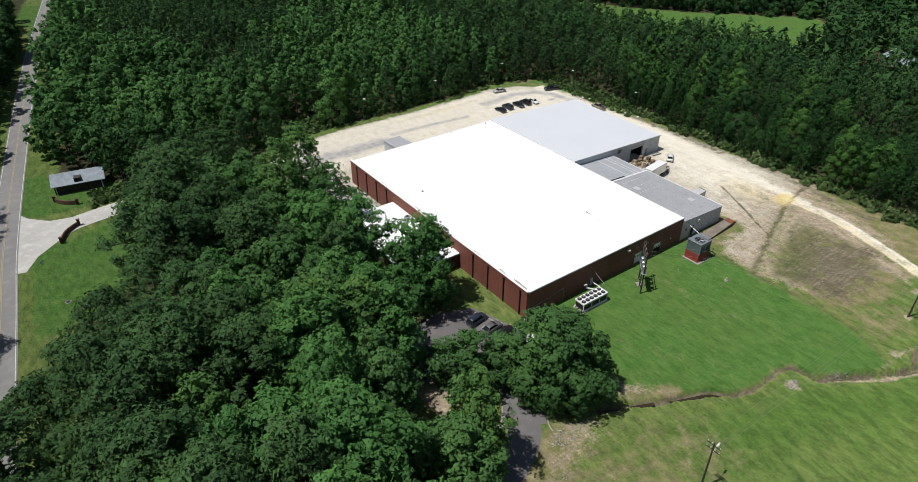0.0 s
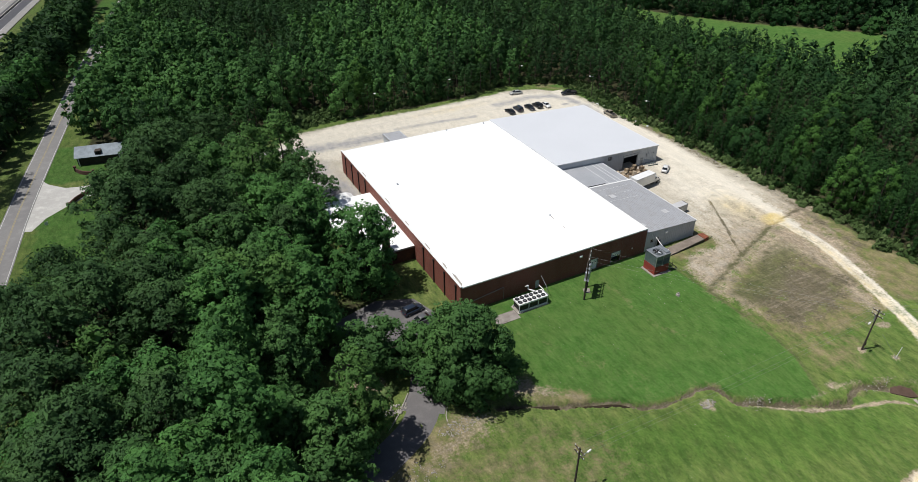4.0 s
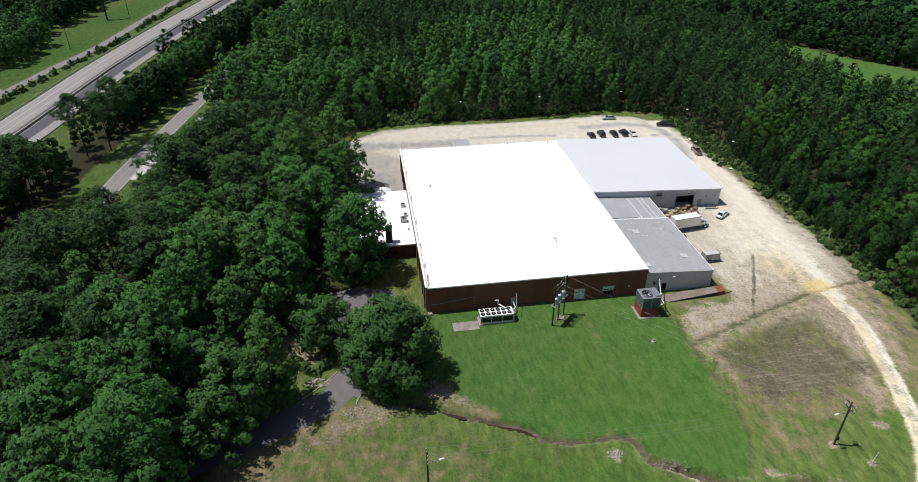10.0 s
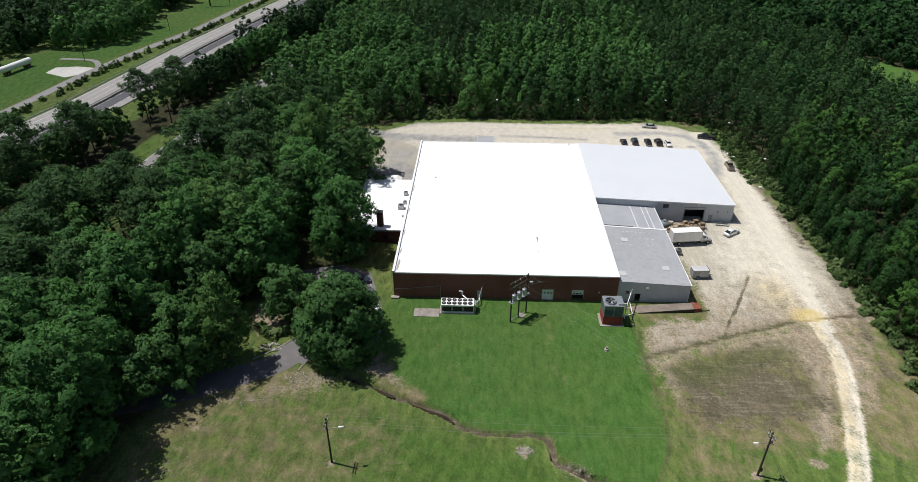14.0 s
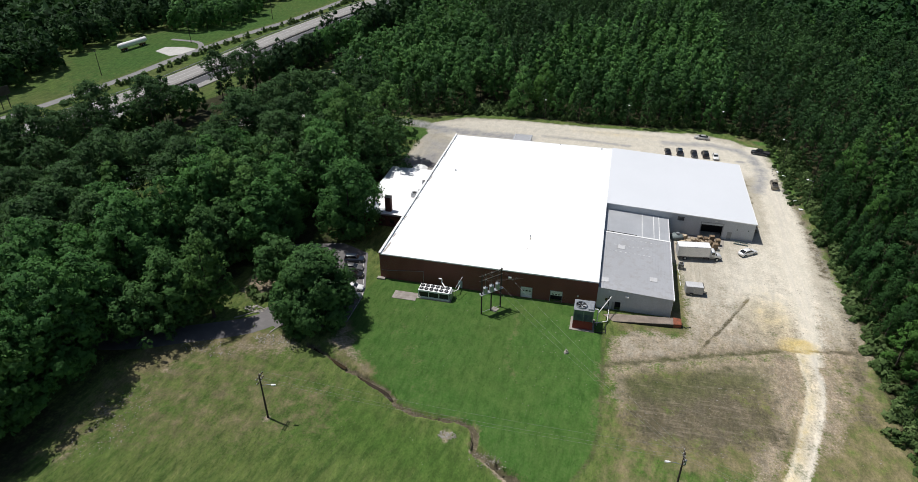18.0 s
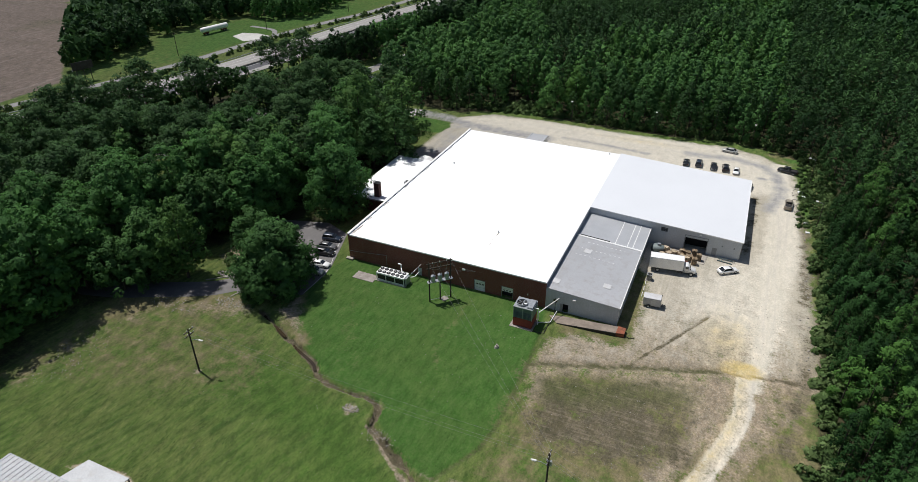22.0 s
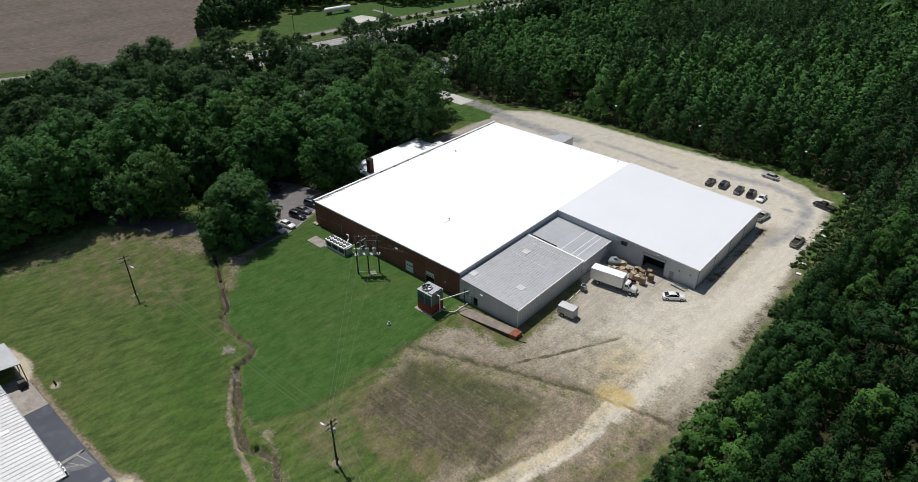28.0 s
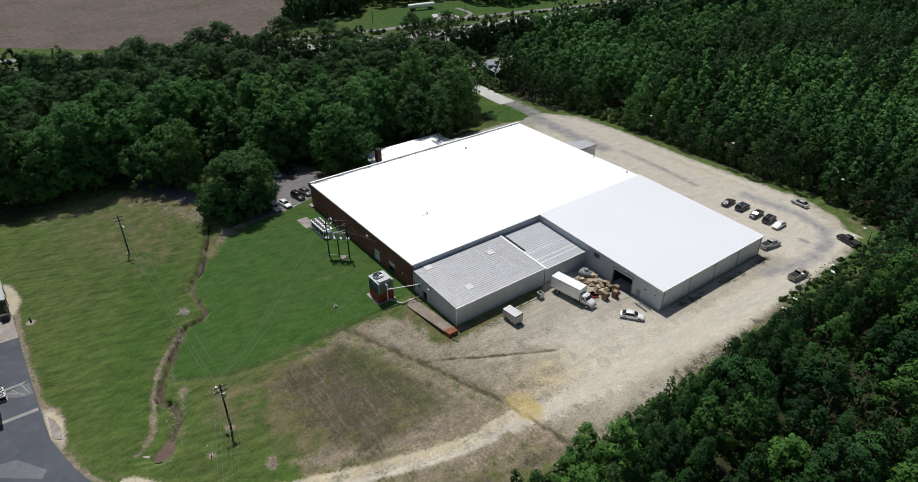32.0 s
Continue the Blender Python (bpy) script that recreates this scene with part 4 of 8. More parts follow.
W["tar"] = np.maximum(W["tar"], 0.9 * np.clip(1.2 - np.hypot((GP[:, 0] - 88) / 2.2, (GP[:, 1] - 86.5) / 1.2), 0, 1))
W["back"] = np.clip((GP[:, 1] - 76) / 10, 0, 1) * np.clip((94 - GP[:, 0]) / 8, 0, 1)
W["yellow"] = np.maximum(W["yellow"], 1.1 * np.clip(1.1 - np.hypot((GP[:, 0] - 88) / 4.6, (GP[:, 1] + 3.4) / 2.9), 0, 1))
W["yellow"] = np.maximum(W["yellow"], 0.28 * np.clip(1.2 - np.hypot((GP[:, 0] - 84.5) / 7, (GP[:, 1] - 5) / 12), 0, 1))
W["yellow"] = np.maximum(W["yellow"], 0.36 * band(GP, [(x - 0.9, y) for x, y in TRACK], 1.0, 1.4))
W["yellow"] = np.maximum(W["yellow"], 0.25 * np.clip(1.2 - np.hypot((GP[:, 0] - 50) / 22, (GP[:, 1] - 101) / 3), 0, 1))
W["grassy"] = area(GP, [(-170, 84), (-160, 114), (-156.5, 154), (-149, 198), (-140, 235), (-131, 310), (-122, 368), (-150, 368), (-168, 280), (-184, 228), (-200, 180), (-206, 138), (-192, 118)], 5)
W["grassy"] *= 0.62 + 0.3 * wave(GP, 0.05, 29)
W["grassy"] = np.maximum(W["grassy"], (0.72 + 0.3 * wave(GP, 0.6, 36)) * area(GP, [(92, 106), (97, 98), (98.5, 84), (98, 68), (101, 64), (104, 92), (100, 106)], 1.6))
W["grassy"] = np.maximum(W["grassy"], 0.9 * area(GP, POCKET, 1.5))
W["grassy"] = np.maximum(W["grassy"], 0.35 * area(GP, [(88, 106), (97, 99), (99.5, 84), (100, 62), (104, 62), (105, 92), (101, 104), (92, 110)], 1.5))
W["grassy"] = np.maximum(W["grassy"], area(GP, [(-30, 92), (-16, 91), (-13.5, 87), (-15, 80), (-34, 80)], 1.0))
W["grassy"] = np.maximum(W["grassy"], area(GP, [(-77, 86), (-68, 86), (-55, 90.5), (-50, 84), (-56, 66), (-66, 52), (-80, 50)], 3))
W["grassy"] = np.maximum(W["grassy"], area(GP, [(-79, 106), (-72, 101.5), (-52, 102), (-50, 108), (-70, 128), (-74, 130)], 2))
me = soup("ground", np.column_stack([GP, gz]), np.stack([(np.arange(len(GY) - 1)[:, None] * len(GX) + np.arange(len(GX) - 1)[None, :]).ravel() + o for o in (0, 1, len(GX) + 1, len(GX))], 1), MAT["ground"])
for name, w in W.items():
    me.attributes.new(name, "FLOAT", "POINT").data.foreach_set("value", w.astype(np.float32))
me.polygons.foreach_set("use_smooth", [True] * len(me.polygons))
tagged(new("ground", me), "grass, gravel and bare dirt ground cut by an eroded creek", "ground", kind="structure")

single("creek_water", strip(CREEK[1:7], -0.32, 0.32, -0.58), MAT["water"], "narrow dark creek water below the oak", "water", kind="structure")
single("creek_water", strip(CREEK[8:15], -0.3, 0.3, -1.0), MAT["water"], "shallow muddy brown creek water in an eroded bed", "water", kind="structure")

single("water_pool", Shape().prism([(60.4 + 1.2 * (x - 60.4), -55.2 + 1.2 * (y + 55.2)) for x, y in POOL], -1.06, -0.98), MAT["mud_water"], "still reddish brown pool at the creek's end", "water", kind="structure")
culvert = thing("culvert", "short concrete culvert pipe with a dark mouth at the pool", "culvert", at=pose(59.3, -58.6, -1.15, 0, 0, 55))
ring_a = [2 * math.pi * k / 14 for k in range(14)]
part("pipe", Shape().loft([[(x, r * math.cos(t), r * math.sin(t)) for t in ring_a] for x, r in ((0, 0.52), (1.6, 0.52), (1.6, 0.44), (0.2, 0.44))]), MAT["concrete"], culvert)
part("mouth", Shape().tube((0.9, 0, 0), (1.35, 0, 0), 0.43, n=14), MAT["dark"], culvert)
marker = thing("marker_post", "thin pale marker post in a bare patch of dirt", "post", at=pose(66.4, -49.5, 0, 3, 4, 0))
part("post", Shape().box(-0.05, 0.05, -0.05, 0.05, -0.2, 2.6), MAT["trim_white"], marker)
part("footing", Shape().tube((0, 0, -0.1), (0, 0, 0.12), 0.4, 0.3, 9), MAT["rock"], marker)

# roads
road = single("road_county", strip(ROAD, 3.1, -3.1, 0.05, 0.06), MAT["road"], "weathered grey two-lane asphalt road", "road", kind="structure")
for name, mat, offs in (("centre_line", "line_yellow", (0.12, -0.12)), ("edge_line", "line_white", (2.75, -2.75))):
    for o in offs:
        part(name, strip(ROAD, o + 0.06, o - 0.06, 0.056), MAT[mat], road)
highway = single("road_highway", strip(HIGHWAY, 11.5, 1.2, 0.3, 0.35), MAT["highway_pale"], "pale concrete divided highway with dark median shoulders", "highway", kind="structure")
part("median_shoulder", strip(HIGHWAY, 1.2, -1.4, 0.3, 0.35), MAT["highway_dark"], highway, "dark asphalt shoulder")
part("near_lanes", strip(HIGHWAY, -1.9, -8.2, 0.3, 0.35), MAT["highway_dark"], highway, "dark asphalt lanes")
part("near_shoulder", strip(HIGHWAY, -8.2, -11.8, 0.3, 0.35), MAT["highway_pale"], highway)
part("median_barrier", strip(HIGHWAY, -1.4, -1.9, 1.1, 1.1), MAT["concrete"], highway, "pale concrete median barrier")
for o in (10.9, 7.6, 4.2, -2.4, -8.0):
    part("lane_line", strip(HIGHWAY, o + 0.09, o - 0.09, 0.306), MAT["line_white"], highway)
rail = thing("guard_rail", "galvanised steel guard rail along the highway verge", "guard rail")
part("beam", strip(HIGHWAY, 12.6, 12.4, 0.75, 0.3), MAT["galvanised"], rail)
posts = Shape()
for i in range(0, len(HIGHWAY) - 1):
    a, b = Vector(HIGHWAY[i]), Vector(HIGHWAY[i + 1])
    n = Vector((-(b - a).y, (b - a).x)).normalized() * 12.65
    for k in range(2):
        q = a.lerp(b, k / 2) + n
        posts.box(q.x - 0.08, q.x + 0.08, q.y - 0.08, q.y + 0.08, 0, 0.7)
tagged(part("posts", posts, MAT["galvanised"], rail), kind="stuff")
single("road_frontage", strip(FRONTAGE, 2.4, -2.4, 0.06, 0.07), MAT["road"], "narrow pale asphalt frontage road beside the highway", "road", kind="structure")
single("road_side", strip(smooth_line([(-154, 169), (-158, 175), (-163, 178.6), (-170, 179.4), (-178, 180)], 3), 1.3, -1.3, 0.05, 0.06), MAT["road"], "narrow grey side track across the meadow", "track", kind="structure")
single("road_drive", strip([p for p in DRIVE if p[0] < -30], 3.4, -3.4, 0.045, 0.06), MAT["drive_gravel"], "pale gravel drive from the road to the lot", "drive", kind="structure")
single("pavement_mouth", Shape().prism([(-81.5, 78), (-78.6, 77), (-75.5, 82.5), (-70, 87.6), (-66, 90.4), (-66, 97.2), (-71, 98.5), (-75.2, 103), (-77.5, 108), (-79.8, 107)], 0.01, 0.04), MAT["drive_gravel"], "flared pale gravel mouth of the drive at the road", "drive", kind="structure")
lot_car = single("pavement_parking", Shape().prism(PARKING, -0.02, 0.04), MAT["parking"], "worn grey asphalt car park in tree shade", "car park", kind="structure")
for a, b in (((-1.45, -16.6), (-1.5, -8.5)), ((-1.5, -8.5), (-2.1, -5.2)), ((-2.1, -5.2), (-4.9, 1.2)), ((-4.9, 1.2), (-7, 8))):
    part("bay_line", strip([a, b], 0.06, -0.06, 0.046), MAT["line_white"], lot_car)
single("pavement_lane", strip(smooth_line([(-17.6, -19.9), (-20.4, -22.8), (-25, -25.4), (-33.5, -29.4), (-39, -32), (-50, -34.5), (-66, -33), (-93, -25)], 3), 2.8, -2.8, 0.035, 0.06), MAT["parking"], "grey asphalt lane leaving the car park under trees", "lane", kind="structure")
for pts in ([(-18.5, -15.2), (-20.3, -17.3), (-22.8, -19.8), (-24.8, -21.4)], [(-13.7, -21.2), (-14.8, -22.8), (-15.2, -24.2)]):
    single("kerb", strip(smooth_line(pts, 1), 0.09, -0.09, 0.17, 0.2), MAT["concrete"], "low curved concrete kerb beside the asphalt lane", "kerb", kind="structure")
lotp = single("pavement_south", Shape().prism([(15.4, -110), (15.4, -69.9), (26, -69.8), (35.2, -69.55), (40.4, -69.4), (47.7, -69.1), (52.1, -68.1), (56.2, -67.1), (62, -65), (72, -80), (76, -110)], -0.02, 0.04), MAT["asphalt_dark"], "dark sealed asphalt yard with pale patches", "yard", kind="structure")
apron = part("concrete_apron", Shape().prism([(4.6, -76), (4.6, -71.2), (7, -70), (15.37, -69.9), (15.2, -76)], -0.02, 0.05), MAT["apron"], lotp, "brown-stained pale concrete apron")
part("apron_edge", Shape().prism([(14.7, -76), (14.9, -69.95), (15.36, -69.92), (15.19, -76)], 0.04, 0.054), MAT["concrete"], apron)
for poly, mat in (([(30.2, -70.1), (34.4, -69.8), (33.8, -72.2), (32.3, -74.2), (31.5, -74.6), (31.2, -72.6)], "yard_worn"), ([(30.1, -74.8), (30.0, -70.1), (30.6, -70.08), (30.75, -74.8)], "highway_pale"), ([(38.4, -92), (38.55, -69.7), (39.35, -69.66), (39.15, -92)], "highway_pale"), ([(46, -90), (49, -74), (54, -70.5), (55.4, -71.4), (51, -77)], "yard_worn")):
    part("patch", Shape().prism(poly, 0.03, 0.046), MAT[mat], lotp)
for a, b in (((30.6, -71.2), (33.8, -70.3)), ((31.3, -74.1), (33.2, -71.2)), ((31, -72.8), (34.2, -71))):
    part("crack", strip([a, b], 0.06, -0.06, 0.05), MAT["concrete"], lotp)
slab = single("broken_slab", Shape().prism([(41.8, -68.7), (43.4, -67.9), (46, -67.4), (48.8, -67.6), (48, -68.5), (46.4, -68.8)], -0.05, 0.09), MAT["apron"], "broken concrete slab in a bare sandy patch beside the yard", "slab")
for x, y in ((31.3, -74.2), (32.9, -74.15)):
    unit_ac = thing("air_conditioner", "white air conditioner with a dark fan grille beside the shed", "air conditioner", "air conditioners by the shed", at=pose(x, y, 0.04))
    part("housing", Shape().box(-0.55, 0.55, -0.5, 0.5, 0.08, 1.05), MAT["trim_white"], unit_ac)
    part("base", Shape().box(-0.7, 0.7, -0.62, 0.62, 0, 0.09), MAT["concrete"], unit_ac)
    part("coil", Shape().box(-0.562, 0.562, -0.4, 0.4, 0.2, 0.9), MAT["dark_metal"], unit_ac, "dark finned coil")
    part("fan_grille", Shape().tube((0, 0, 1.04), (0, 0, 1.08), 0.42, n=16), MAT["dark_metal"], unit_ac, "round black fan grille")
    part("fan_hub", Shape().tube((0, 0, 1.07), (0, 0, 1.12), 0.13, n=10), MAT["trim_white"], unit_ac)

# ---- buildings ----
def wall_run(along, at, thick, a, b, z0, z1, holes=()):
    """A wall along x or y at a given place, cut through by holes (from, to, bottom, top). z1 may slope."""
    s = Shape()
    top = z1 if callable(z1) else (lambda u: z1)
    us = sorted({a, b} | {h[0] for h in holes} | {h[1] for h in holes})
    zs = sorted({z0} | {h[2] for h in holes} | {h[3] for h in holes}) + [None]
    keys = {}

    def corner(i, j, side):
        if (i, j, side) not in keys:
            u, z = us[i], zs[j] if zs[j] is not None else top(us[i])
            keys[i, j, side] = len(s.v)
            s.v.append((u, at + thick * side, z) if along == "x" else (at + thick * side, u, z))
        return keys[i, j, side]

    def solid(i, j):
        if not (0 <= i < len(us) - 1 and 0 <= j < len(zs) - 1):
            return False
        lo = zs[j]
        return not any(h[0] <= us[i] < h[1] and h[2] <= lo < h[3] for h in holes)

    for i in range(len(us) - 1):
        for j in range(len(zs) - 1):
            if not solid(i, j):
                continue
            for side in (0, 1):
                s.f.append((corner(i, j, side), corner(i + 1, j, side), corner(i + 1, j + 1, side), corner(i, j + 1, side)))
            for (di, dj), (p, q) in (((-1, 0), ((i, j), (i, j + 1))), ((1, 0), ((i + 1, j), (i + 1, j + 1))), ((0, -1), ((i, j), (i + 1, j))), ((0, 1), ((i, j + 1), (i + 1, j + 1)))):
                if not solid(i + di, j + dj):
                    s.f.append((corner(*p, 0), corner(*q, 0), corner(*q, 1), corner(*p, 1)))
    return s


BOX = [(3, 2, 1, 0), (4, 5, 6, 7), (0, 1, 5, 4), (1, 2, 6, 5), (2, 3, 7, 6), (3, 0, 4, 7)]
WX, WY, WH = 48.5, 72.3, 6.45  # brick factory: width, depth, height

# brick factory
fac = thing("factory_building", "dark red brick factory with a broad flat white roof", "factory")
holes = [(32.3, 34.7, 0.0, 2.75), (38.7, 41.2, 0.0, 2.75), (18.2, 19.2, 0.0, 2.1)]
part("wall", wall_run("x", 0.0, 0.3, 0.0, WX, -0.1, WH - 0.25, holes), MAT["brick"], fac, "shaded dark red brick front wall")
part("wall", wall_run("y", 0.0, 0.3, 0.3, WY - 0.3, -0.1, WH - 0.25), MAT["brick"], fac, "sunlit red brick side wall")
part("wall", wall_run("x", WY - 0.3, 0.3, 0.0, WX, -0.1, WH - 0.25, [(17.8, 22.2, 1.1, 4.0)]), MAT["brick"], fac)
part("wall", wall_run("y", WX - 0.3, 0.3, 0.3, WY - 0.3, -0.1, WH - 0.25), MAT["wall_grey"], fac, "grey sheet-metal side wall above the lower roof")
part("roof", Shape().box(0.3, WX - 0.02, 0.0, WY, WH - 0.25, WH), MAT["white_roof"], fac, "bright white membrane roof")
part("parapet", Shape().box(-0.05, 0.3, -0.05, WY + 0.05, WH - 0.3, WH + 0.3), MAT["brick"], fac)
part("parapet_flashing", Shape().box(0.302, 0.34, 0.1, WY - 0.1, WH + 0.002, WH + 0.296), MAT["trim_white"], fac, "white membrane turned up the parapet")
part("coping", Shape().box(-0.12, 0.38, -0.12, WY + 0.12, WH + 0.3, WH + 0.38), MAT["trim_white"], fac, "white metal coping")
for a, b, c, d in ((0.38, WX + 0.04, -0.06, 0.1), (0.38, WX + 0.04, WY - 0.1, WY + 0.06), (WX - 0.12, WX + 0.04, 0.1, WY - 0.1)):
    part("roof_edge", Shape().box(a, b, c, d, WH - 0.22, WH + 0.05), MAT["trim_white"], fac, "white metal roof edge")
y = 1.9
while y < WY - 1:
    if not 22 < y < 50.5:
        part("downspout", Shape().box(-0.24, -0.002, y - 0.11, y + 0.11, 0.0, WH - 0.5).box(-0.3, -0.002, y - 0.2, y + 0.2, WH - 0.75, WH - 0.35), MAT["dark_metal"], fac, "dark metal downspout with a leader head")
    part("scupper", Shape().box(0.342, 0.46, y - 0.25, y + 0.25, WH + 0.002, WH + 0.16), MAT["dark"], fac)
    y += 5.15
for x0, x1, dark in ((32.3, 34.7, False), (38.7, 41.2, True)):
    d = part("roll_up_door", Shape().box(x0 + 0.004, x1 - 0.004, 0.14, 0.2, 1.5 if dark else 0.0, 2.74), MAT["trim_white"], fac, "half-open white sectional door" if dark else "closed white sectional door with a window row")
    for k in range(1 if not dark else 2, 4):
        part("panel_joint", Shape().box(x0 + 0.02, x1 - 0.02, 0.132, 0.139, 0.68 * k + 0.17, 0.68 * k + 0.2), MAT["trim_grey"], d)
    for k in range(3):
        part("pane", Shape().box(x0 + 0.3 + k * 0.68, x0 + 0.75 + k * 0.68, 0.128, 0.138, 1.62 if not dark else 1.7, 1.92 if not dark else 1.95), MAT["glass_dark"], d)
    part("door_frame", Shape().box(x0 - 0.1, x0, -0.03, 0.1, 0, 2.85).box(x1, x1 + 0.1, -0.03, 0.1, 0, 2.85).box(x0, x1, -0.03, 0.1, 2.75, 2.85), MAT["trim_grey"], fac)
# near-black sheet in place of the shade inside the half-open door
part("inner_dark", Shape().box(38.6, 41.3, 0.9, 1.0, 0, 2.9), MAT["dark"], fac)
part("entry_door", Shape().box(18.22, 19.18, 0.1, 0.16, 0.0, 2.08), MAT["wall_grey"], fac, "pale grey steel door")
part("wall_conduit", Shape().path([(0.4, -0.1, 2.2), (3, -0.1, 2.35), (10.2, -0.1, 3.3), (10.2, -0.1, 0.1)], 0.05), MAT["galvanised"], fac, "thin pipe climbing along the wall")
part("wall_light", Shape().box(29.4, 30.1, -0.35, -0.01, 4.6, 4.95), MAT["lamp_glass"], fac, "white flood light")
part("wall_light", Shape().box(44.4, 44.7, -0.2, -0.01, 2.2, 2.5), MAT["lamp_glass"], fac)
for x, y, r in ((31.9, 15.2, 0.2), (6.2, 46.5, 0.28), (45.5, 71, 0.25), (33, 71.5, 0.2)):
    part("roof_vent", Shape().tube((x, y, WH), (x, y, WH + 0.35), r * 0.6, r * 0.6).tube((x, y, WH + 0.35), (x, y, WH + 0.5), r, r * 0.3), MAT["galvanised"], fac)
for k, (x, y, w, l) in enumerate(((31.95, 9.6, 0.1, 0.5), (31.9, 11.6, 0.08, 0.35), (32.05, 14.4, 0.16, 0.9), (0.9, 3.0, 0.3, 2.6), (0.8, 8.6, 0.22, 1.3), (0.75, 17, 0.16, 1.6), (0.75, 28, 0.14, 1.4), (0.75, 40, 0.16, 2.2), (0.75, 56, 0.14, 1.8))):
    part("roof_stain", Shape().prism([(x - w, y - l), (x + w * 0.4, y - l * 0.7), (x + w, y + l * 0.5), (x + w * 0.2, y + l), (x - w * 0.7, y + l * 0.4)], WH - 0.01, WH + 0.004), MAT["concrete"], fac, "grey dirt stain")
part("footing", Shape().box(-0.6, 1.2, -0.9, -0.02, 0, 0.35), MAT["concrete"], fac)

# low brick office wing
off = thing("office_wing", "low brick office wing with shade in its wall colour and a white flat roof", "annex")
OX, OY0, OY1, OH = -13.6, 22.6, 50.2, 3.75
# wall colour is darkened to carry the shade below the eave
part("wall", wall_run("x", OY0, 0.3, OX, -0.01, -0.1, OH - 0.4, [(-9.5, -8.3, 0.9, 2.2), (-5.5, -4.3, 0.9, 2.2)]), MAT["brick_dark"], off)
part("wall", wall_run("x", OY1 - 0.3, 0.3, OX, -0.01, -0.1, OH - 0.4), MAT["brick_dark"], off)
part("wall", wall_run("y", OX, 0.3, OY0 + 0.3, OY1 - 0.3, -0.1, OH - 0.4, [(28 + 6 * k, 30 + 6 * k, 0.9, 2.2) for k in range(4)]), MAT["brick_dark"], off)
for k in range(4):
    part("window", Shape().box(OX + 0.12, OX + 0.16, 28 + 6 * k, 30 + 6 * k, 0.9, 2.2), MAT["glass_dark"], off)
for x in (-9.5, -5.5):
    part("window", Shape().box(x, x + 1.2, OY0 + 0.12, OY0 + 0.16, 0.9, 2.2), MAT["glass_dark"], off)
part("fascia", Shape().box(OX - 0.35, -0.01, OY0 - 0.35, OY1 + 0.35, OH - 0.4, OH - 0.02), MAT["trim_grey"], off, "grey metal fascia")
part("roof", Shape().box(OX - 0.36, -0.012, OY0 - 0.36, OY1 + 0.36, OH - 0.016, OH + 0.05), MAT["white_roof"], off)
ch = part("chimney", Shape().box(-6.9, -5.4, 23.6, 24.9, OH + 0.05, OH + 4.0), MAT["brick_dark"], off, "tall square dark brick chimney")
part("chimney_cap", Shape().box(-7.0, -5.3, 23.5, 25.0, OH + 4.0, OH + 4.12), MAT["dark_metal"], ch)
part("flue", Shape().box(-6.5, -5.8, 23.9, 24.6, OH + 4.12, OH + 4.2), MAT["dark"], ch)
part("entrance_canopy", Shape().loft([[(-8.6 + dx, 50.56 + 0.0, OH - 1.2 + dz) for dx, dz in ((0, 0), (0, 0.5), (1.4, 1.15), (3.2, 1.15), (4.6, 0.5), (4.6, 0))], [(-8.6 + dx, 53.8, OH - 1.2 + dz) for dx, dz in ((0, 0), (0, 0.5), (1.4, 1.15), (3.2, 1.15), (4.6, 0.5), (4.6, 0))]]), MAT["trim_white"], off, "white barrel-shaped entrance canopy")
for x in (-8.4, -4.2):
    part("canopy_post", Shape().tube((x, 53.5, 0), (x, 53.5, OH - 1.2), 0.07), MAT["trim_white"], off)
for x, y, s in ((-1.6, 41.3, 0.55), (-2.0, 33.4, 0.75), (-1.3, 36.2, 0.45), (-1.1, 29, 0.2)):
    u = thing("rooftop_unit", "small grey rooftop air conditioning unit", "air conditioner", "rooftop units")
    part("casing", Shape().box(x - s, x + s, y - s, y + s, OH + 0.15, OH + 0.15 + 1.4 * s), MAT["galvanised"], u)
    for e in (x - s, x + s - 0.1):
        part("skid", Shape().box(e, e + 0.1, y - s, y + s, OH + 0.05, OH + 0.15), MAT["dark_metal"], u)
    part("fan", Shape().tube((x, y, OH + 0.15 + 1.4 * s), (x, y, OH + 0.2 + 1.4 * s), s * 0.7, n=14), MAT["dark"], u)

# pale metal warehouse
wh = thing("warehouse", "large pale grey metal warehouse with a low sloping roof", "warehouse")
GX1, GY0, GY1 = 84.8, 36.2, 72.4
slope = lambda x: 6.72 - 1.66 * (x - WX) / (GX1 - WX)  # noqa: E731
holes = [(72.2, 77.3, 0.0, 4.1), (78.6, 79.7, 0.0, 2.15), (66.3, 67.9, 3.9, 5.0)]
part("wall", wall_run("x", GY0, 0.25, WX + 0.01, GX1, -0.1, lambda u: slope(u) - 0.2, holes), MAT["wall_grey"], wh, "shaded grey sheet-metal front wall")
part("wall", wall_run("x", GY1 - 0.25, 0.25, WX + 0.05, GX1, -0.1, lambda u: slope(u) - 0.2), MAT["wall_grey"], wh)
part("wall", wall_run("y", GX1 - 0.25, 0.25, GY0 + 0.25, GY1 - 0.25, -0.1, slope(GX1) - 0.2), MAT["wall_grey"], wh)
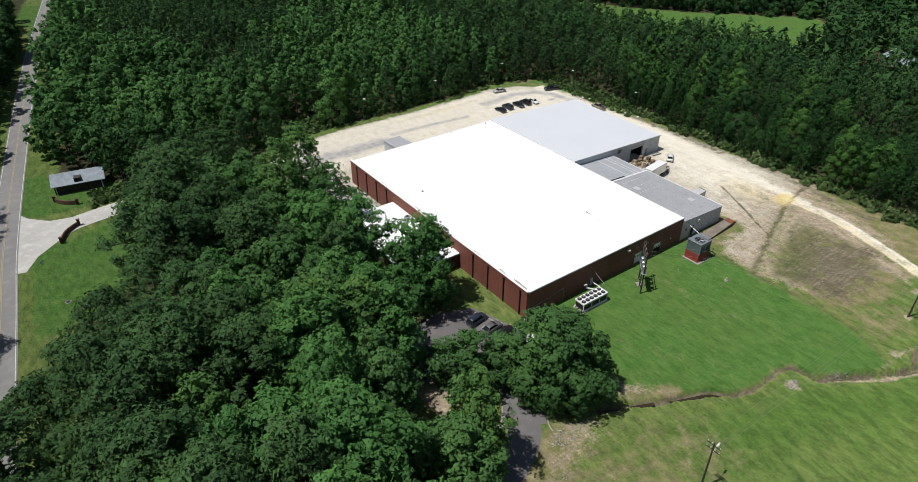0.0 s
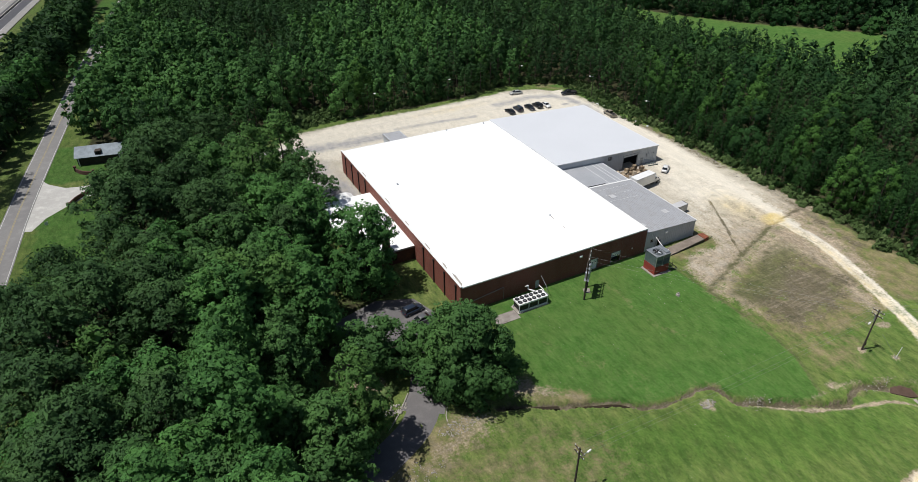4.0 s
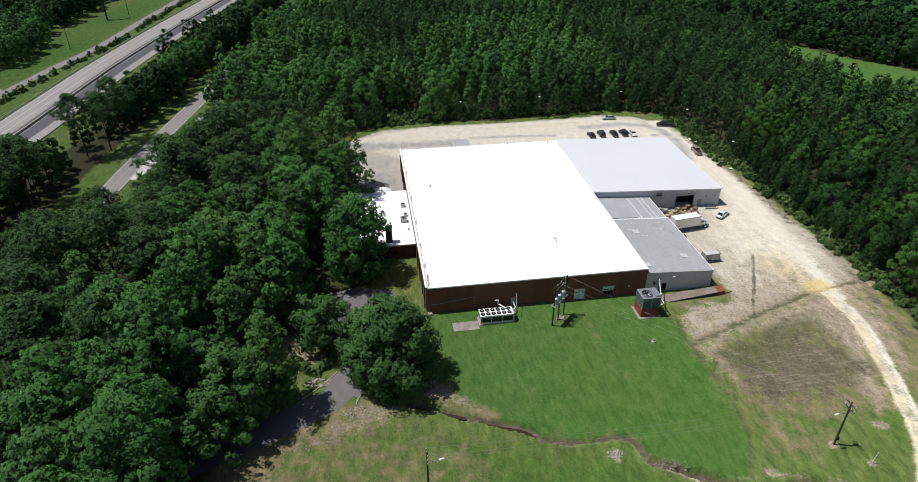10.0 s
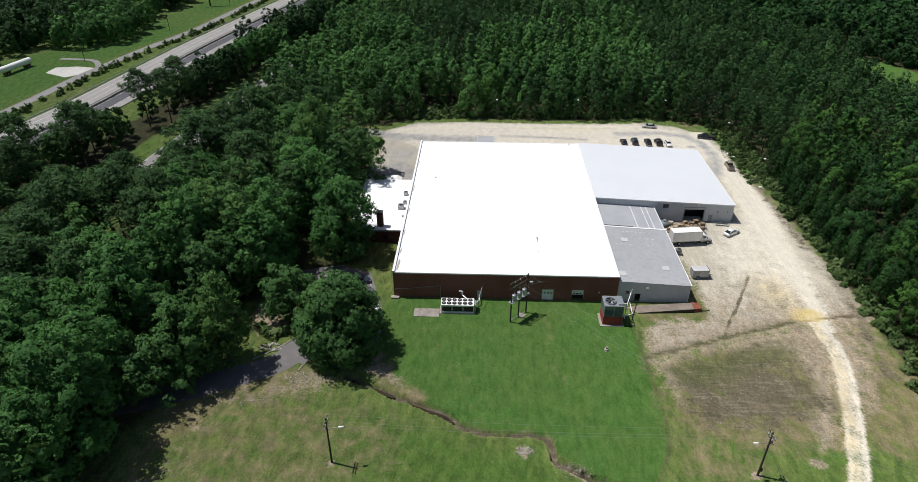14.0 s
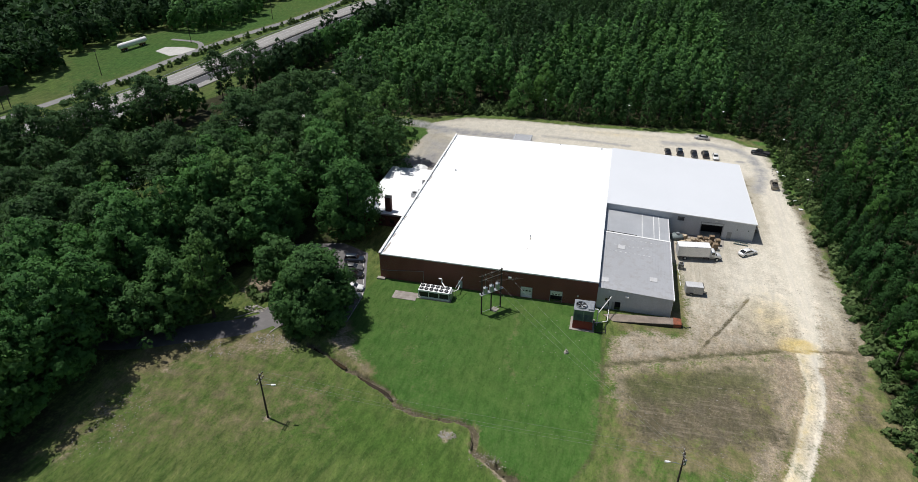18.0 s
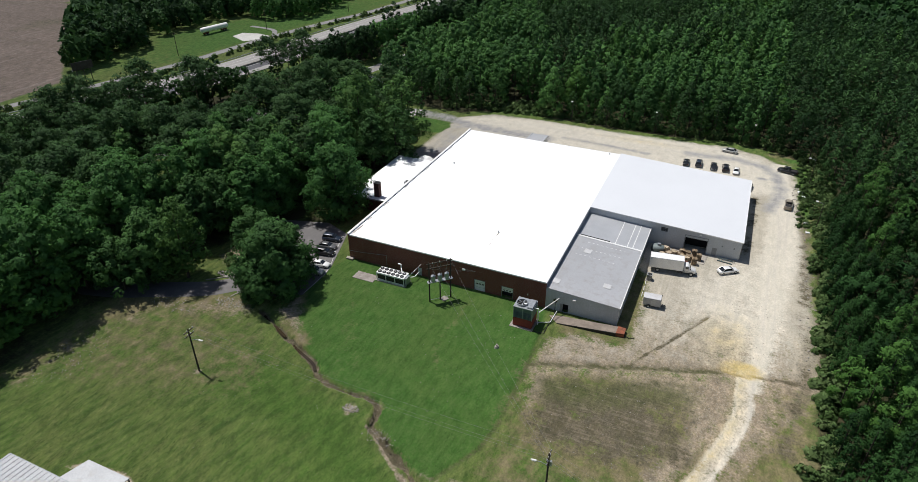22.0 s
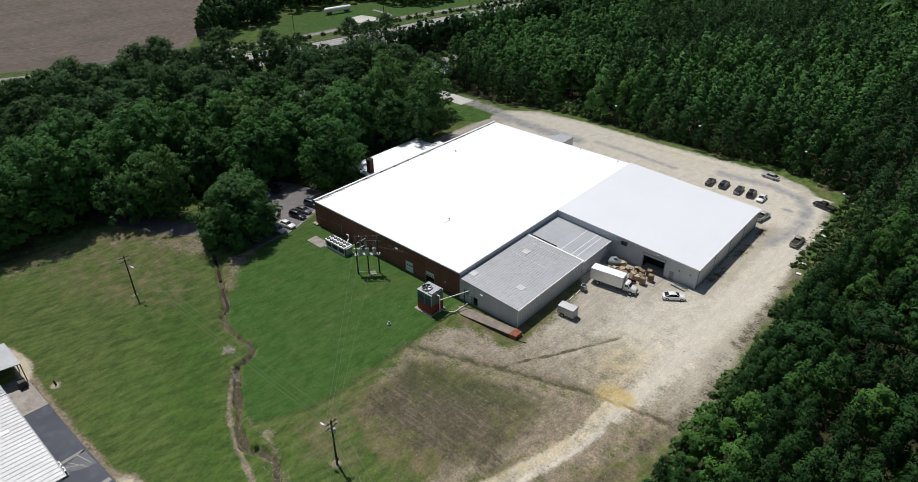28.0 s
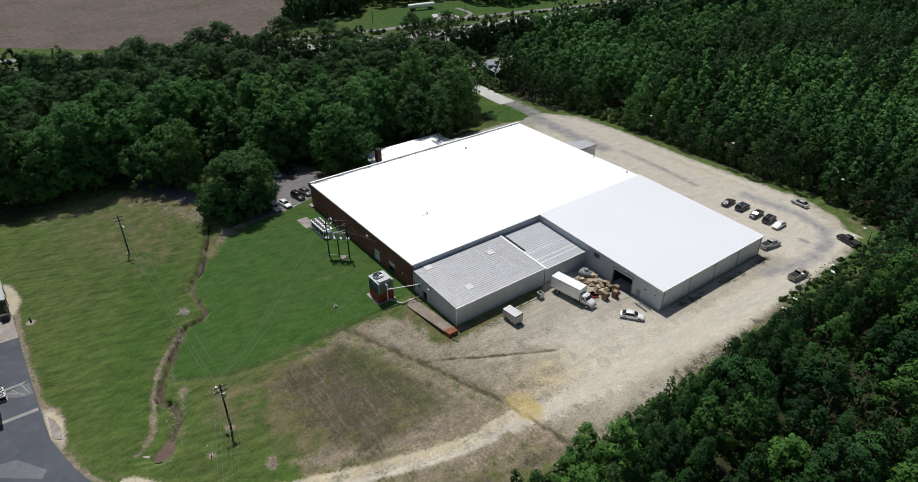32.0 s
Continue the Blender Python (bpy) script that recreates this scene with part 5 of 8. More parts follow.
part("roof", Shape().prism([(WX + 0.05, GY0 - 0.1), (GX1 + 0.15, GY0 - 0.1), (GX1 + 0.15, GY1 + 0.1), (WX + 0.05, GY1 + 0.1)], lambda x, y: slope(x) - 0.2, lambda x, y: slope(x)), MAT["roof_grey_pale"], wh, "pale grey metal roof")
seams = Shape()
for k in range(1, 59):
    yy = GY0 + k * 0.61
    seams.prism([(WX + 0.1, yy - 0.02), (GX1 + 0.1, yy - 0.02), (GX1 + 0.1, yy + 0.02), (WX + 0.1, yy + 0.02)], lambda x, y: slope(x) - 0.01, lambda x, y: slope(x) + 0.007)
tagged(part("roof_seams", seams, MAT["roof_grey_pale"], wh), kind="stuff")
part("roof_trim", Shape().prism([(WX + 0.05, GY0 - 0.2), (GX1 + 0.2, GY0 - 0.2), (GX1 + 0.2, GY0 - 0.1), (WX + 0.05, GY0 - 0.1)], lambda x, y: slope(x) - 0.22, lambda x, y: slope(x) + 0.05), MAT["trim_white"], wh, "white rake trim")
part("gutter", Shape().box(GX1 + 0.152, GX1 + 0.32, GY0 - 0.2, GY1 + 0.1, slope(GX1) - 0.2, slope(GX1) - 0.01), MAT["trim_white"], wh)
for k in range(5):
    yy = GY0 + 0.6 + k * 8.75
    part("downspout", Shape().box(GX1 + 0.003, GX1 + 0.14, yy, yy + 0.13, 0.1, slope(GX1) - 0.2), MAT["trim_grey"], wh)
ribs = Shape()
for k in range(int((GY1 - GY0) / 0.6)):
    ribs.box(GX1 + 0.002, GX1 + 0.04, GY0 + 0.3 + 0.6 * k, GY0 + 0.36 + 0.6 * k, 0, slope(GX1) - 0.25)
x = WX + 15.6
while x < GX1 - 0.2:
    if not (72 < x < 77.6 or 78.4 < x < 79.9 or 66.1 < x < 68.1):
        ribs.box(x, x + 0.06, GY0 - 0.04, GY0 - 0.002, 0, slope(x) - 0.3)
    x += 0.6
tagged(part("wall_ribs", ribs, MAT["wall_grey"], wh), kind="stuff")
# black-coloured sheets give the room behind the door its darkness
part("door_opening", Shape().box(72, 77.5, GY0 + 3.0, GY0 + 3.1, 0, 4.3).box(71.9, 72.0, GY0 + 0.26, GY0 + 3.0, 0, 4.3).box(77.5, 77.6, GY0 + 0.26, GY0 + 3.0, 0, 4.3), MAT["dark"], wh, "near-black sheets standing in for the unlit interior behind the open door")
part("roll_up_door", Shape().box(72.2, 77.3, GY0 + 0.05, GY0 + 0.12, 3.55, 4.1), MAT["wall_grey"], wh, "raised grey roll-up door")
part("door_frame", Shape().box(72.0, 72.2, GY0 - 0.05, GY0 + 0.1, 0, 4.3).box(77.3, 77.5, GY0 - 0.05, GY0 + 0.1, 0, 4.3).box(72.2, 77.3, GY0 - 0.05, GY0 + 0.1, 4.1, 4.3), MAT["trim_grey"], wh)
part("entry_door", Shape().box(78.62, 79.68, GY0 + 0.06, GY0 + 0.12, 0, 2.13), MAT["trim_grey"], wh, "dark grey steel door")
vent = part("wall_fan", Shape().box(66.3, 67.9, GY0 + 0.1, GY0 + 0.16, 3.9, 5.0), MAT["dark"], wh)
for k in range(5):
    part("louvre", Shape().box(66.34, 67.86, GY0 - 0.06, GY0 + 0.08, 3.98 + 0.2 * k, 4.02 + 0.2 * k), MAT["galvanised"], vent)
part("wall_light", Shape().box(75.2, 75.7, GY0 - 0.3, GY0 - 0.01, 4.75, 5.0), MAT["lamp_glass"], wh)
for x in (80.6, 83.2):
    part("wall_box", Shape().box(x, x + 0.25, GY0 - 0.12, GY0 - 0.003, 2.9, 3.15), MAT["dark_metal"], wh)
part("threshold_slab", Shape().prism([(68.5, 30.2), (77.6, 31.2), (78.2, GY0 - 0.01), (68, GY0 - 0.01)], 0.0, 0.07), MAT["concrete"], wh, "pale concrete slab before the door")

# lower metal shop, in two roofs
LX = 63.8


def shop(y0, y1, zl, zr, roof_mat, label, holes=(), front=True):
    s = thing("metal_shop", label, "workshop", "low metal shops")
    fall = lambda x: zl - (zl - zr) * (x - WX) / (LX - WX)  # noqa: E731
    if front:
        part("wall", wall_run("x", y0, 0.2, WX + 0.02, LX, -0.1, lambda u: fall(u) - 0.12, holes), MAT["wall_grey"], s)
    part("wall", wall_run("y", LX - 0.2, 0.2, y0 + 0.2, y1, -0.1, zr - 0.12), MAT["wall_grey"], s)
    part("roof", Shape().prism([(WX + 0.06, y0 - 0.15), (LX + 0.15, y0 - 0.15), (LX + 0.15, y1), (WX + 0.06, y1)], lambda x, y: fall(x) - 0.12, lambda x, y: fall(x)), roof_mat, s)
    rb = Shape()
    k = WX + 0.3
    while k < LX:
        rb.prism([(k, y0 - 0.1), (k + 0.06, y0 - 0.1), (k + 0.06, y1 - 0.02), (k, y1 - 0.02)], lambda x, y: fall(x) - 0.01, lambda x, y: fall(x) + 0.035)
        k += 0.61
    tagged(part("roof_ribs", rb, roof_mat, s), kind="stuff")
    part("eave_trim", Shape().box(LX + 0.152, LX + 0.3, y0 - 0.2, y1, zr - 0.18, zr + 0.06), MAT["trim_white"], s, "white eave gutter")
    wr = Shape()
    k = y0 + 0.4
    while k < y1 - 0.1:
        wr.box(LX + 0.002, LX + 0.035, k, k + 0.05, 0, zr - 0.2)
        k += 0.6
    k = WX + 1.0
    while front and k < LX - 0.1:
        if not 52.0 < k < 53.9:
            wr.box(k, k + 0.05, y0 - 0.035, y0 - 0.002, 0, fall(k) - 0.2)
        k += 0.6
    tagged(part("wall_ribs", wr, MAT["wall_grey"], s), kind="stuff")
    return s, fall


s1, fall1 = shop(0.1, 23.7, 5.35, 4.5, MAT["roof_grey"], "low grey metal workshop with a ribbed weathered roof", [(52.3, 53.5, 0, 2.1), (50.2, 51.0, 2.0, 2.8)])
# darkness of the entry is a near-black sheet set behind it
part("entry_opening", Shape().box(52.2, 53.6, 1.2, 1.3, 0, 2.3), MAT["dark"], s1)
part("door_leaf", Shape().box(51.7, 52.3, 0.02, 0.06, 0.02, 2.08), MAT["trim_grey"], s1, "open grey steel door leaf")
part("window", Shape().box(50.2, 51.0, 0.16, 0.2, 2.0, 2.8), MAT["glass_dark"], s1)
part("wall_light", Shape().box(54.3, 55.0, -0.3, 0.09, 3.6, 3.9), MAT["lamp_glass"], s1)
for x, y in ((52.8, 17.6), (59.9, 6.3), (49.7, 3.2)):
    part("skylight", Shape().prism([(x - 0.8, y - 0.8), (x + 0.8, y - 0.8), (x + 0.8, y + 0.8), (x - 0.8, y + 0.8)], lambda x, y: fall1(x) + 0.04, lambda x, y: fall1(x) + 0.09), MAT["shed_white"], s1, "translucent white skylight panel")
for y in (15.5, 18.5, 21.5):
    for k in range(9):
        x = 50.4 + k * 1.05 + (y - 15.5) * 0.25
        part("screw_patch", Shape().prism([(x, y), (x + 0.5, y), (x + 0.5, y + 0.1), (x, y + 0.1)], lambda x, y: fall1(x) + 0.044, lambda x, y: fall1(x) + 0.06), MAT["trim_white"], s1)
part("corner_trim", Shape().box(LX - 0.02, LX + 0.06, 0.02, 0.2, 0, 4.4), MAT["trim_white"], s1)
part("ridge_cap", Shape().prism([(WX + 0.1, 23.45), (LX + 0.3, 23.45), (LX + 0.3, 23.95), (WX + 0.1, 23.95)], lambda x, y: fall1(x) - 0.05, lambda x, y: fall1(x) + 0.09), MAT["trim_white"], s1, "white flashing strip between the roofs")
s2, fall2 = shop(23.7, 36.19, 5.0, 4.1, MAT["roof_link"], "lower pale metal roofed link building", front=False)
# slot is not cut: its shade is a near-black bar on the roof
part("roof_slot", Shape().prism([(49.3, 24.3), (56.3, 24.3), (56.3, 25.0), (49.3, 25.0)], lambda x, y: fall2(x) + 0.03, lambda x, y: fall2(x) + 0.075), MAT["dark"], s2, "near-black strip standing in for a shaded slot in the roof")
for x in (57.5, 60.3, 61.6):
    part("pale_panel", Shape().prism([(x, 24.2), (x + 0.16, 24.2), (x + 0.16, 36.1), (x, 36.1)], lambda x, y: fall2(x) + 0.03, lambda x, y: fall2(x) + 0.05), MAT["trim_white"], s2)

# loading dock at the back
dock = thing("dock_enclosure", "grey metal loading dock enclosure against the back wall", "loading dock")
for x in (17.3, 22.5):
    part("wall", Shape().box(x, x + 0.2, WY + 0.02, 84, -0.05, 3.9), MAT["wall_grey"], dock)
part("roof", Shape().prism([(17.1, WY + 0.08), (22.9, WY + 0.08), (22.9, 84.4), (17.1, 84.4)], lambda x, y: 3.9 - 0.05 * (y - WY), lambda x, y: 4.25 - 0.05 * (y - WY)), MAT["roof_grey"], dock)
part("bumper", Shape().box(17.5, 22.5, 83.6, 83.9, 0, 1.2), MAT["dark"], dock)

# concrete ramp with a rusty end along the workshop front
rp = thing("loading_ramp", "cracked brown-stained concrete loading ramp with a rusty end", "ramp")
part("slab", Shape().prism([(50.2, -2.2), (52.4, -4.1), (64.3, -3.3), (64.3, -1.0), (52.6, -1.4)], -0.1, lambda x, y: 0.06 + 0.06 * max(0, x - 52)), MAT["ramp_slab"], rp)
part("end_plate", Shape().prism([(64.3, -3.32), (65.9, -3.1), (65.9, -1.1), (64.3, -0.98)], -0.05, 0.92), MAT["rust"], rp, "rust-red steel end box")
part("side_beam", Shape().prism([(52.4, -4.22), (64.3, -3.42), (64.3, -3.31), (52.4, -4.11)], 0.0, lambda x, y: 0.14 + 0.06 * (x - 52)), MAT["dark_metal"], rp)
part("drag_bar", Shape().path([(65.9, -2.6, 0.3), (66.8, -2.9, 0.12), (67.9, -2.4, 0.08)], 0.07), MAT["dark_metal"], rp)

# south shed: only its north eave and canopy come into view
sh = thing("south_shed", "long ribbed grey and white metal shed with a lean-to canopy", "shed")
for x0, x1, mat, lab in ((-13.0, 13.9, "shed_grey", "weathered grey ribbed roof"), (14.3, 38.7, "shed_white", "white ribbed roof")):
    rf = part("roof", Shape().prism([(x0, -92), (x1, -92), (x1, -74.6), (x0, -74.6)], lambda x, y: 4.8 - 0.07 * (y + 74.6), lambda x, y: 5.0 - 0.07 * (y + 74.6)), MAT[mat], sh, lab)
    rb = Shape()
    k = x0 + 0.3
    while k < x1:
        rb.prism([(k, -92), (k + 0.12, -92), (k + 0.12, -74.6), (k, -74.6)], lambda x, y: 4.99 - 0.07 * (y + 74.6), lambda x, y: 5.07 - 0.07 * (y + 74.6))
        k += 0.9
    tagged(part("roof_ribs", rb, MAT[mat], rf), kind="stuff")
part("roof_joint", Shape().prism([(13.9, -92), (14.3, -92), (14.3, -74.5), (13.9, -74.5)], 4.8, lambda x, y: 5.15 - 0.07 * (y + 74.6)), MAT["galvanised"], sh)
part("wall", Shape().box(-12.8, 38.5, -75.3, -75.1, -0.05, 4.85), MAT["wall_grey"], sh)
for x in (-12.8, 38.3):
    part("wall", Shape().box(x, x + 0.2, -92, -75.3, -0.05, 4.9), MAT["wall_grey"], sh)
part("gutter", Shape().box(-13, 38.7, -74.6, -74.4, 4.75, 4.98), MAT["trim_grey"], sh)
part("skylight", Shape().prism([(23, -82), (24, -82), (24, -77), (23, -77)], lambda x, y: 5.06 - 0.07 * (y + 74.6), lambda x, y: 5.1 - 0.07 * (y + 74.6)), MAT["lamp_glass"], sh)
part("canopy", Shape().prism([(-3.2, -74.4), (5.5, -74.4), (6.5, -70.0), (-1.9, -70.0)], 3.9, 4.05), MAT["shed_grey"], sh, "pale grey lean-to canopy")
for x, y in ((-1.7, -70.2), (2.4, -70.2), (6.5, -70.2)):
    part("canopy_post", Shape().box(x - 0.08, x + 0.08, y - 0.08, y + 0.08, 0, 3.9), MAT["dark_metal"], sh)
part("loading_box", Shape().box(7.0, 8.3, -71.8, -70.6, 0.05, 1.5), MAT["dark_metal"], sh)

# small house by the drive and its brick entrance walls
hs = thing("small_house", "small derelict house with a grey metal gable roof", "house", at=pose(-60.9, 114.2, 0, 0, 0, -10.5))
for b in ((-6, 6, -3.2, -3.0), (-6, 6, 3.0, 3.2), (-6, -5.8, -3, 3), (5.8, 6, -3, 3)):
    part("wall", Shape().box(*b, 0, 2.8), MAT["pole_wood"], hs)
for s in (-1, 1):
    part("roof", Shape().add([(-6.5, s * 3.9, 2.5), (6.5, s * 3.9, 2.5), (6.5, 0, 4.6), (-6.5, 0, 4.6), (-6.5, s * 3.9, 2.6), (6.5, s * 3.9, 2.6), (6.5, 0, 4.72), (-6.5, 0, 4.72)], BOX), MAT["slate"], hs)
part("dormer", Shape().box(-0.8, 0.8, -3.4, -1.5, 2.7, 4.0), MAT["pole_wood"], hs)
part("window", Shape().box(-0.5, 0.5, -3.45, -3.41, 3.0, 3.8), MAT["glass_dark"], hs)
for x in (-5.6, 5.4):
    part("porch_post", Shape().box(x, x + 0.2, -3.85, -3.65, 0, 2.5), MAT["trim_white"], hs)
for a, b, bow in (((-68.2, 108.5), (-63.6, 103.6), -0.8), ((-70.2, 85.4), (-65.3, 92.0), 0.9)):
    ew = thing("entrance_wall", "low curved dark brick entrance wall with piers", "garden wall", "entrance walls")
    a, b = Vector(a), Vector(b)
    n = Vector((-(b - a).y, (b - a).x)).normalized()
    pts = [tuple(a.lerp(b, k / 8) + n * bow * math.sin(math.pi * k / 8)) for k in range(9)]
    part("wall", strip(pts, 0.16, -0.16, 1.1, 1.15), MAT["brick_dark"], ew)
    for p in (pts[0], pts[-1]):
        part("pier", Shape().box(p[0] - 0.32, p[0] + 0.32, p[1] - 0.32, p[1] + 0.32, 0, 1.55).box(p[0] - 0.4, p[0] + 0.4, p[1] - 0.4, p[1] + 0.4, 1.55, 1.67), MAT["brick_dark"], ew)
for x, y, w in ((-75.2, 78, 0.4), (-70.4, 54.8, 0.55)):
    sg = thing("small_sign", "small white sign board on a post in the grass", "sign", "small signs", at=pose(x, y, 0, -12, 0, 15))
    part("board", Shape().box(-w, w, -0.03, 0.03, 0.35, 1.2), MAT["trim_white"], sg)
    part("post", Shape().box(-0.05, 0.05, 0.032, 0.11, -0.1, 1.2), MAT["pole_wood"], sg)
drain = thing("drain_grate", "dark iron drain grate in a concrete ring in the grass", "drain", at=pose(-73, 60, 0.02))
part("ring", Shape().tube((0, 0, -0.1), (0, 0, 0.1), 0.62, 0.58, 14), MAT["concrete"], drain)
part("grate", Shape().tube((0, 0, 0.09), (0, 0, 0.13), 0.45, n=14), MAT["dark_metal"], drain)

# house in the woods past the far field
fh = thing("farm_house", "low house with a dark gable roof among trees", "house", at=pose(229, 29, 0, 0, 0, 52))
for q in ((-8, 8, -4, -3.8), (-8, 8, 3.8, 4), (-8, -7.8, -3.8, 3.8), (7.8, 8, -3.8, 3.8)):
    part("wall", Shape().box(*q, 0, 2.9), MAT["trim_white"], fh)
for s in (-1, 1):
    part("roof", Shape().add([(-8.6, s * 4.8, 2.6), (8.6, s * 4.8, 2.6), (8.6, 0, 5.2), (-8.6, 0, 5.2), (-8.6, s * 4.8, 2.75), (8.6, s * 4.8, 2.75), (8.6, 0, 5.35), (-8.6, 0, 5.35)], BOX), MAT["slate"], fh)
for x in (-5, -1.5, 4):
    part("window", Shape().box(x, x + 1.2, -4.05, -4.01, 1.0, 2.2), MAT["glass_dark"], fh)

# ---- plant on the lawn ----
ct = thing("cooling_tower", "cooling tower, red block base and grey-green casing", "cooling tower", at=pose(46.3, -6.4, 0))
part("pad", Shape().box(-2.6, 2.3, -2.4, 2.0, -0.1, 0.12), MAT["concrete"], ct)
part("base", Shape().box(-2.1, 1.9, -1.8, 1.7, 0.12, 2.1), MAT["red_block"], ct, "red painted block base")
part("casing", Shape().box(-2.05, 1.85, -1.75, 1.65, 2.1, 4.7), MAT["tower_green"], ct)
for x in (-2.1, -0.15, 1.75):
    for y in (-1.82, 1.62):
        part("corner_post", Shape().box(x, x + 0.15, y, y + 0.15, 2.1, 4.75), MAT["galvanised"], ct)
for k in range(6):
    part("louvre", Shape().box(-1.9, 1.7, -1.85, -1.76, 2.3 + 0.26 * k, 2.36 + 0.26 * k), MAT["tower_green"], ct)
part("deck", Shape().box(-2.15, 1.95, -1.85, 1.75, 4.7, 4.82), MAT["galvanised"], ct, "pale galvanised top deck")
cowl = Shape()
for k in range(20):
    a, b = 2 * math.pi * k / 20, 2 * math.pi * (k + 1) / 20
    pts = [(-0.75 + r * math.cos(t), -0.3 + r * math.sin(t)) for r, t in ((1.15, a), (1.15, b), (1.05, b), (1.05, a))]
    cowl.prism(pts, 4.82, 5.2)
fan = part("fan_cowl", cowl, MAT["galvanised"], ct)
part("fan_well", Shape().tube((-0.75, -0.3, 4.83), (-0.75, -0.3, 4.86), 1.04, n=20), MAT["dark"], fan)
for k in range(5):
    a = 2 * math.pi * k / 5
    part("blade", Shape().add([(-0.75 + r * math.cos(a + d), -0.3 + r * math.sin(a + d), z) for r, d, z in ((0.15, -0.4, 5.0), (0.98, -0.16, 5.0), (0.98, 0.16, 5.08), (0.15, 0.4, 5.08))], [(0, 1, 2, 3)]), MAT["galvanised"], fan)
part("hub", Shape().tube((-0.75, -0.3, 4.95), (-0.75, -0.3, 5.15), 0.2, n=10), MAT["dark_metal"], fan)
part("side_unit", Shape().box(0.75, 1.8, -1.5, 1.4, 4.82, 5.15), MAT["galvanised"], ct)
part("pipe", Shape().path([(1.85, -0.2, 4.4), (2.7, -0.2, 4.4), (2.7, -0.2, 0.4)], 0.11, 8).path([(2.7, -0.2, 3.4), (5.2, 6.4, 3.4)], 0.1, 8), MAT["trim_white"], ct, "white water pipe to the workshop wall")
part("frame", Shape().path([(2.6, -2.2, 0.1), (4.6, -1.9, 0.1), (4.6, 3.5, 0.1)], 0.07).path([(2.6, -2.2, 0), (2.6, -2.2, 2.5)], 0.05).path([(4.7, 5.2, 0), (4.7, 5.2, 4.2)], 0.07), MAT["dark_metal"], ct)
part("ground_pipe", Shape().path([(2.3, 0.6, 0.25), (4.8, 1.8, 0.25), (5.0, 6.2, 0.25)], 0.09), MAT["trim_white"], ct)

ck = thing("chiller", "white air-cooled chiller with two rows of fans", "chiller", at=pose(14.1, -4.3, 0))
part("base", Shape().box(-3.8, 3.8, -1.5, 1.4, -0.05, 0.15), MAT["concrete"], ck)
part("coil", Shape().box(-3.3, 3.3, -1.15, 1.1, 0.5, 1.85), MAT["dark_metal"], ck, "dark finned coils")
part("top_panel", Shape().box(-3.5, 3.5, -1.3, 1.25, 1.85, 2.2), MAT["trim_white"], ck)
part("skid", Shape().box(-3.5, 3.5, -1.3, -1.1, 0.15, 0.5).box(-3.5, 3.5, 1.05, 1.25, 0.15, 0.5), MAT["trim_white"], ck)
for x in (-3.5, -1.2, 1.1, 3.35):
    part("frame_post", Shape().box(x, x + 0.14, -1.3, -1.16, 0.5, 1.85), MAT["trim_white"], ck)
for k in range(6):
    for y in (-0.62, 0.57):
        f = part("fan", Shape().tube((-2.9 + 1.12 * k, y, 2.2), (-2.9 + 1.12 * k, y, 2.34), 0.46, n=14), MAT["dark_metal"], ck)
        part("guard", Shape().tube((-2.9 + 1.12 * k, y, 2.341), (-2.9 + 1.12 * k, y, 2.36), 0.14, n=8), MAT["galvanised"], f)
part("control_box", Shape().box(3.51, 3.9, -0.9, 0.9, 0.3, 2.0), MAT["galvanised"], ck)
part("pipe", Shape().path([(2.2, 0.5, 2.3), (0.9, 2.4, 2.3), (0.9, 2.4, 3.2), (0.2, 2.4, 3.2)], 0.14, 8), MAT["trim_white"], ck, "white insulated pipe")
part("pipe", Shape().path([(3.6, 0.8, 1.2), (4.6, 2.0, 1.2), (4.6, 4.1, 1.2)], 0.1, 8), MAT["trim_white"], ck, "white insulated pipe")
part("ladder_frame", Shape().path([(4.4, 0.4, 0), (4.4, 0.4, 2.6), (5.2, 4.1, 3.4)], 0.06), MAT["galvanised"], ck)
single("pavement_pad", Shape().box(4.9, 10.25, -6.9, -4.1, -0.05, 0.08), MAT["apron"], "bare stained concrete pad on the lawn", "slab", kind="structure")

hf = thing("transformer_frame", "wooden pole frame carrying three grey transformers", "transformer")
A, B = Vector((25.2, -8.0)), Vector((28.6, -4.6))
for k in range(3):
    p = A.lerp(B, k / 2)
    part("pole", Shape().tube((p.x, p.y, -0.2), (p.x, p.y, 10.0 if k != 1 else 5.2), 0.17, 0.13), MAT["pole_wood"], hf)
d = (B - A).normalized()
nn = Vector((-d.y, d.x))
for z, e, o in ((9.6, 0.5, 0.2), (8.4, 0.5, 0.2), (5.0, 0.4, 0.2), (5.0, 0.4, -0.2)):
    a, b = A - d * e + nn * o, B + d * e + nn * o
    part("crossarm", strip([tuple(a), tuple(b)], 0.07, -0.07, z, 0.18), MAT["pole_wood"] if z > 6 else MAT["galvanised"], hf)
part("platform", strip([tuple(A - d * 0.4), tuple(B + d * 0.4)], 0.5, -0.5, 5.1, 0.08), MAT["galvanised"], hf)
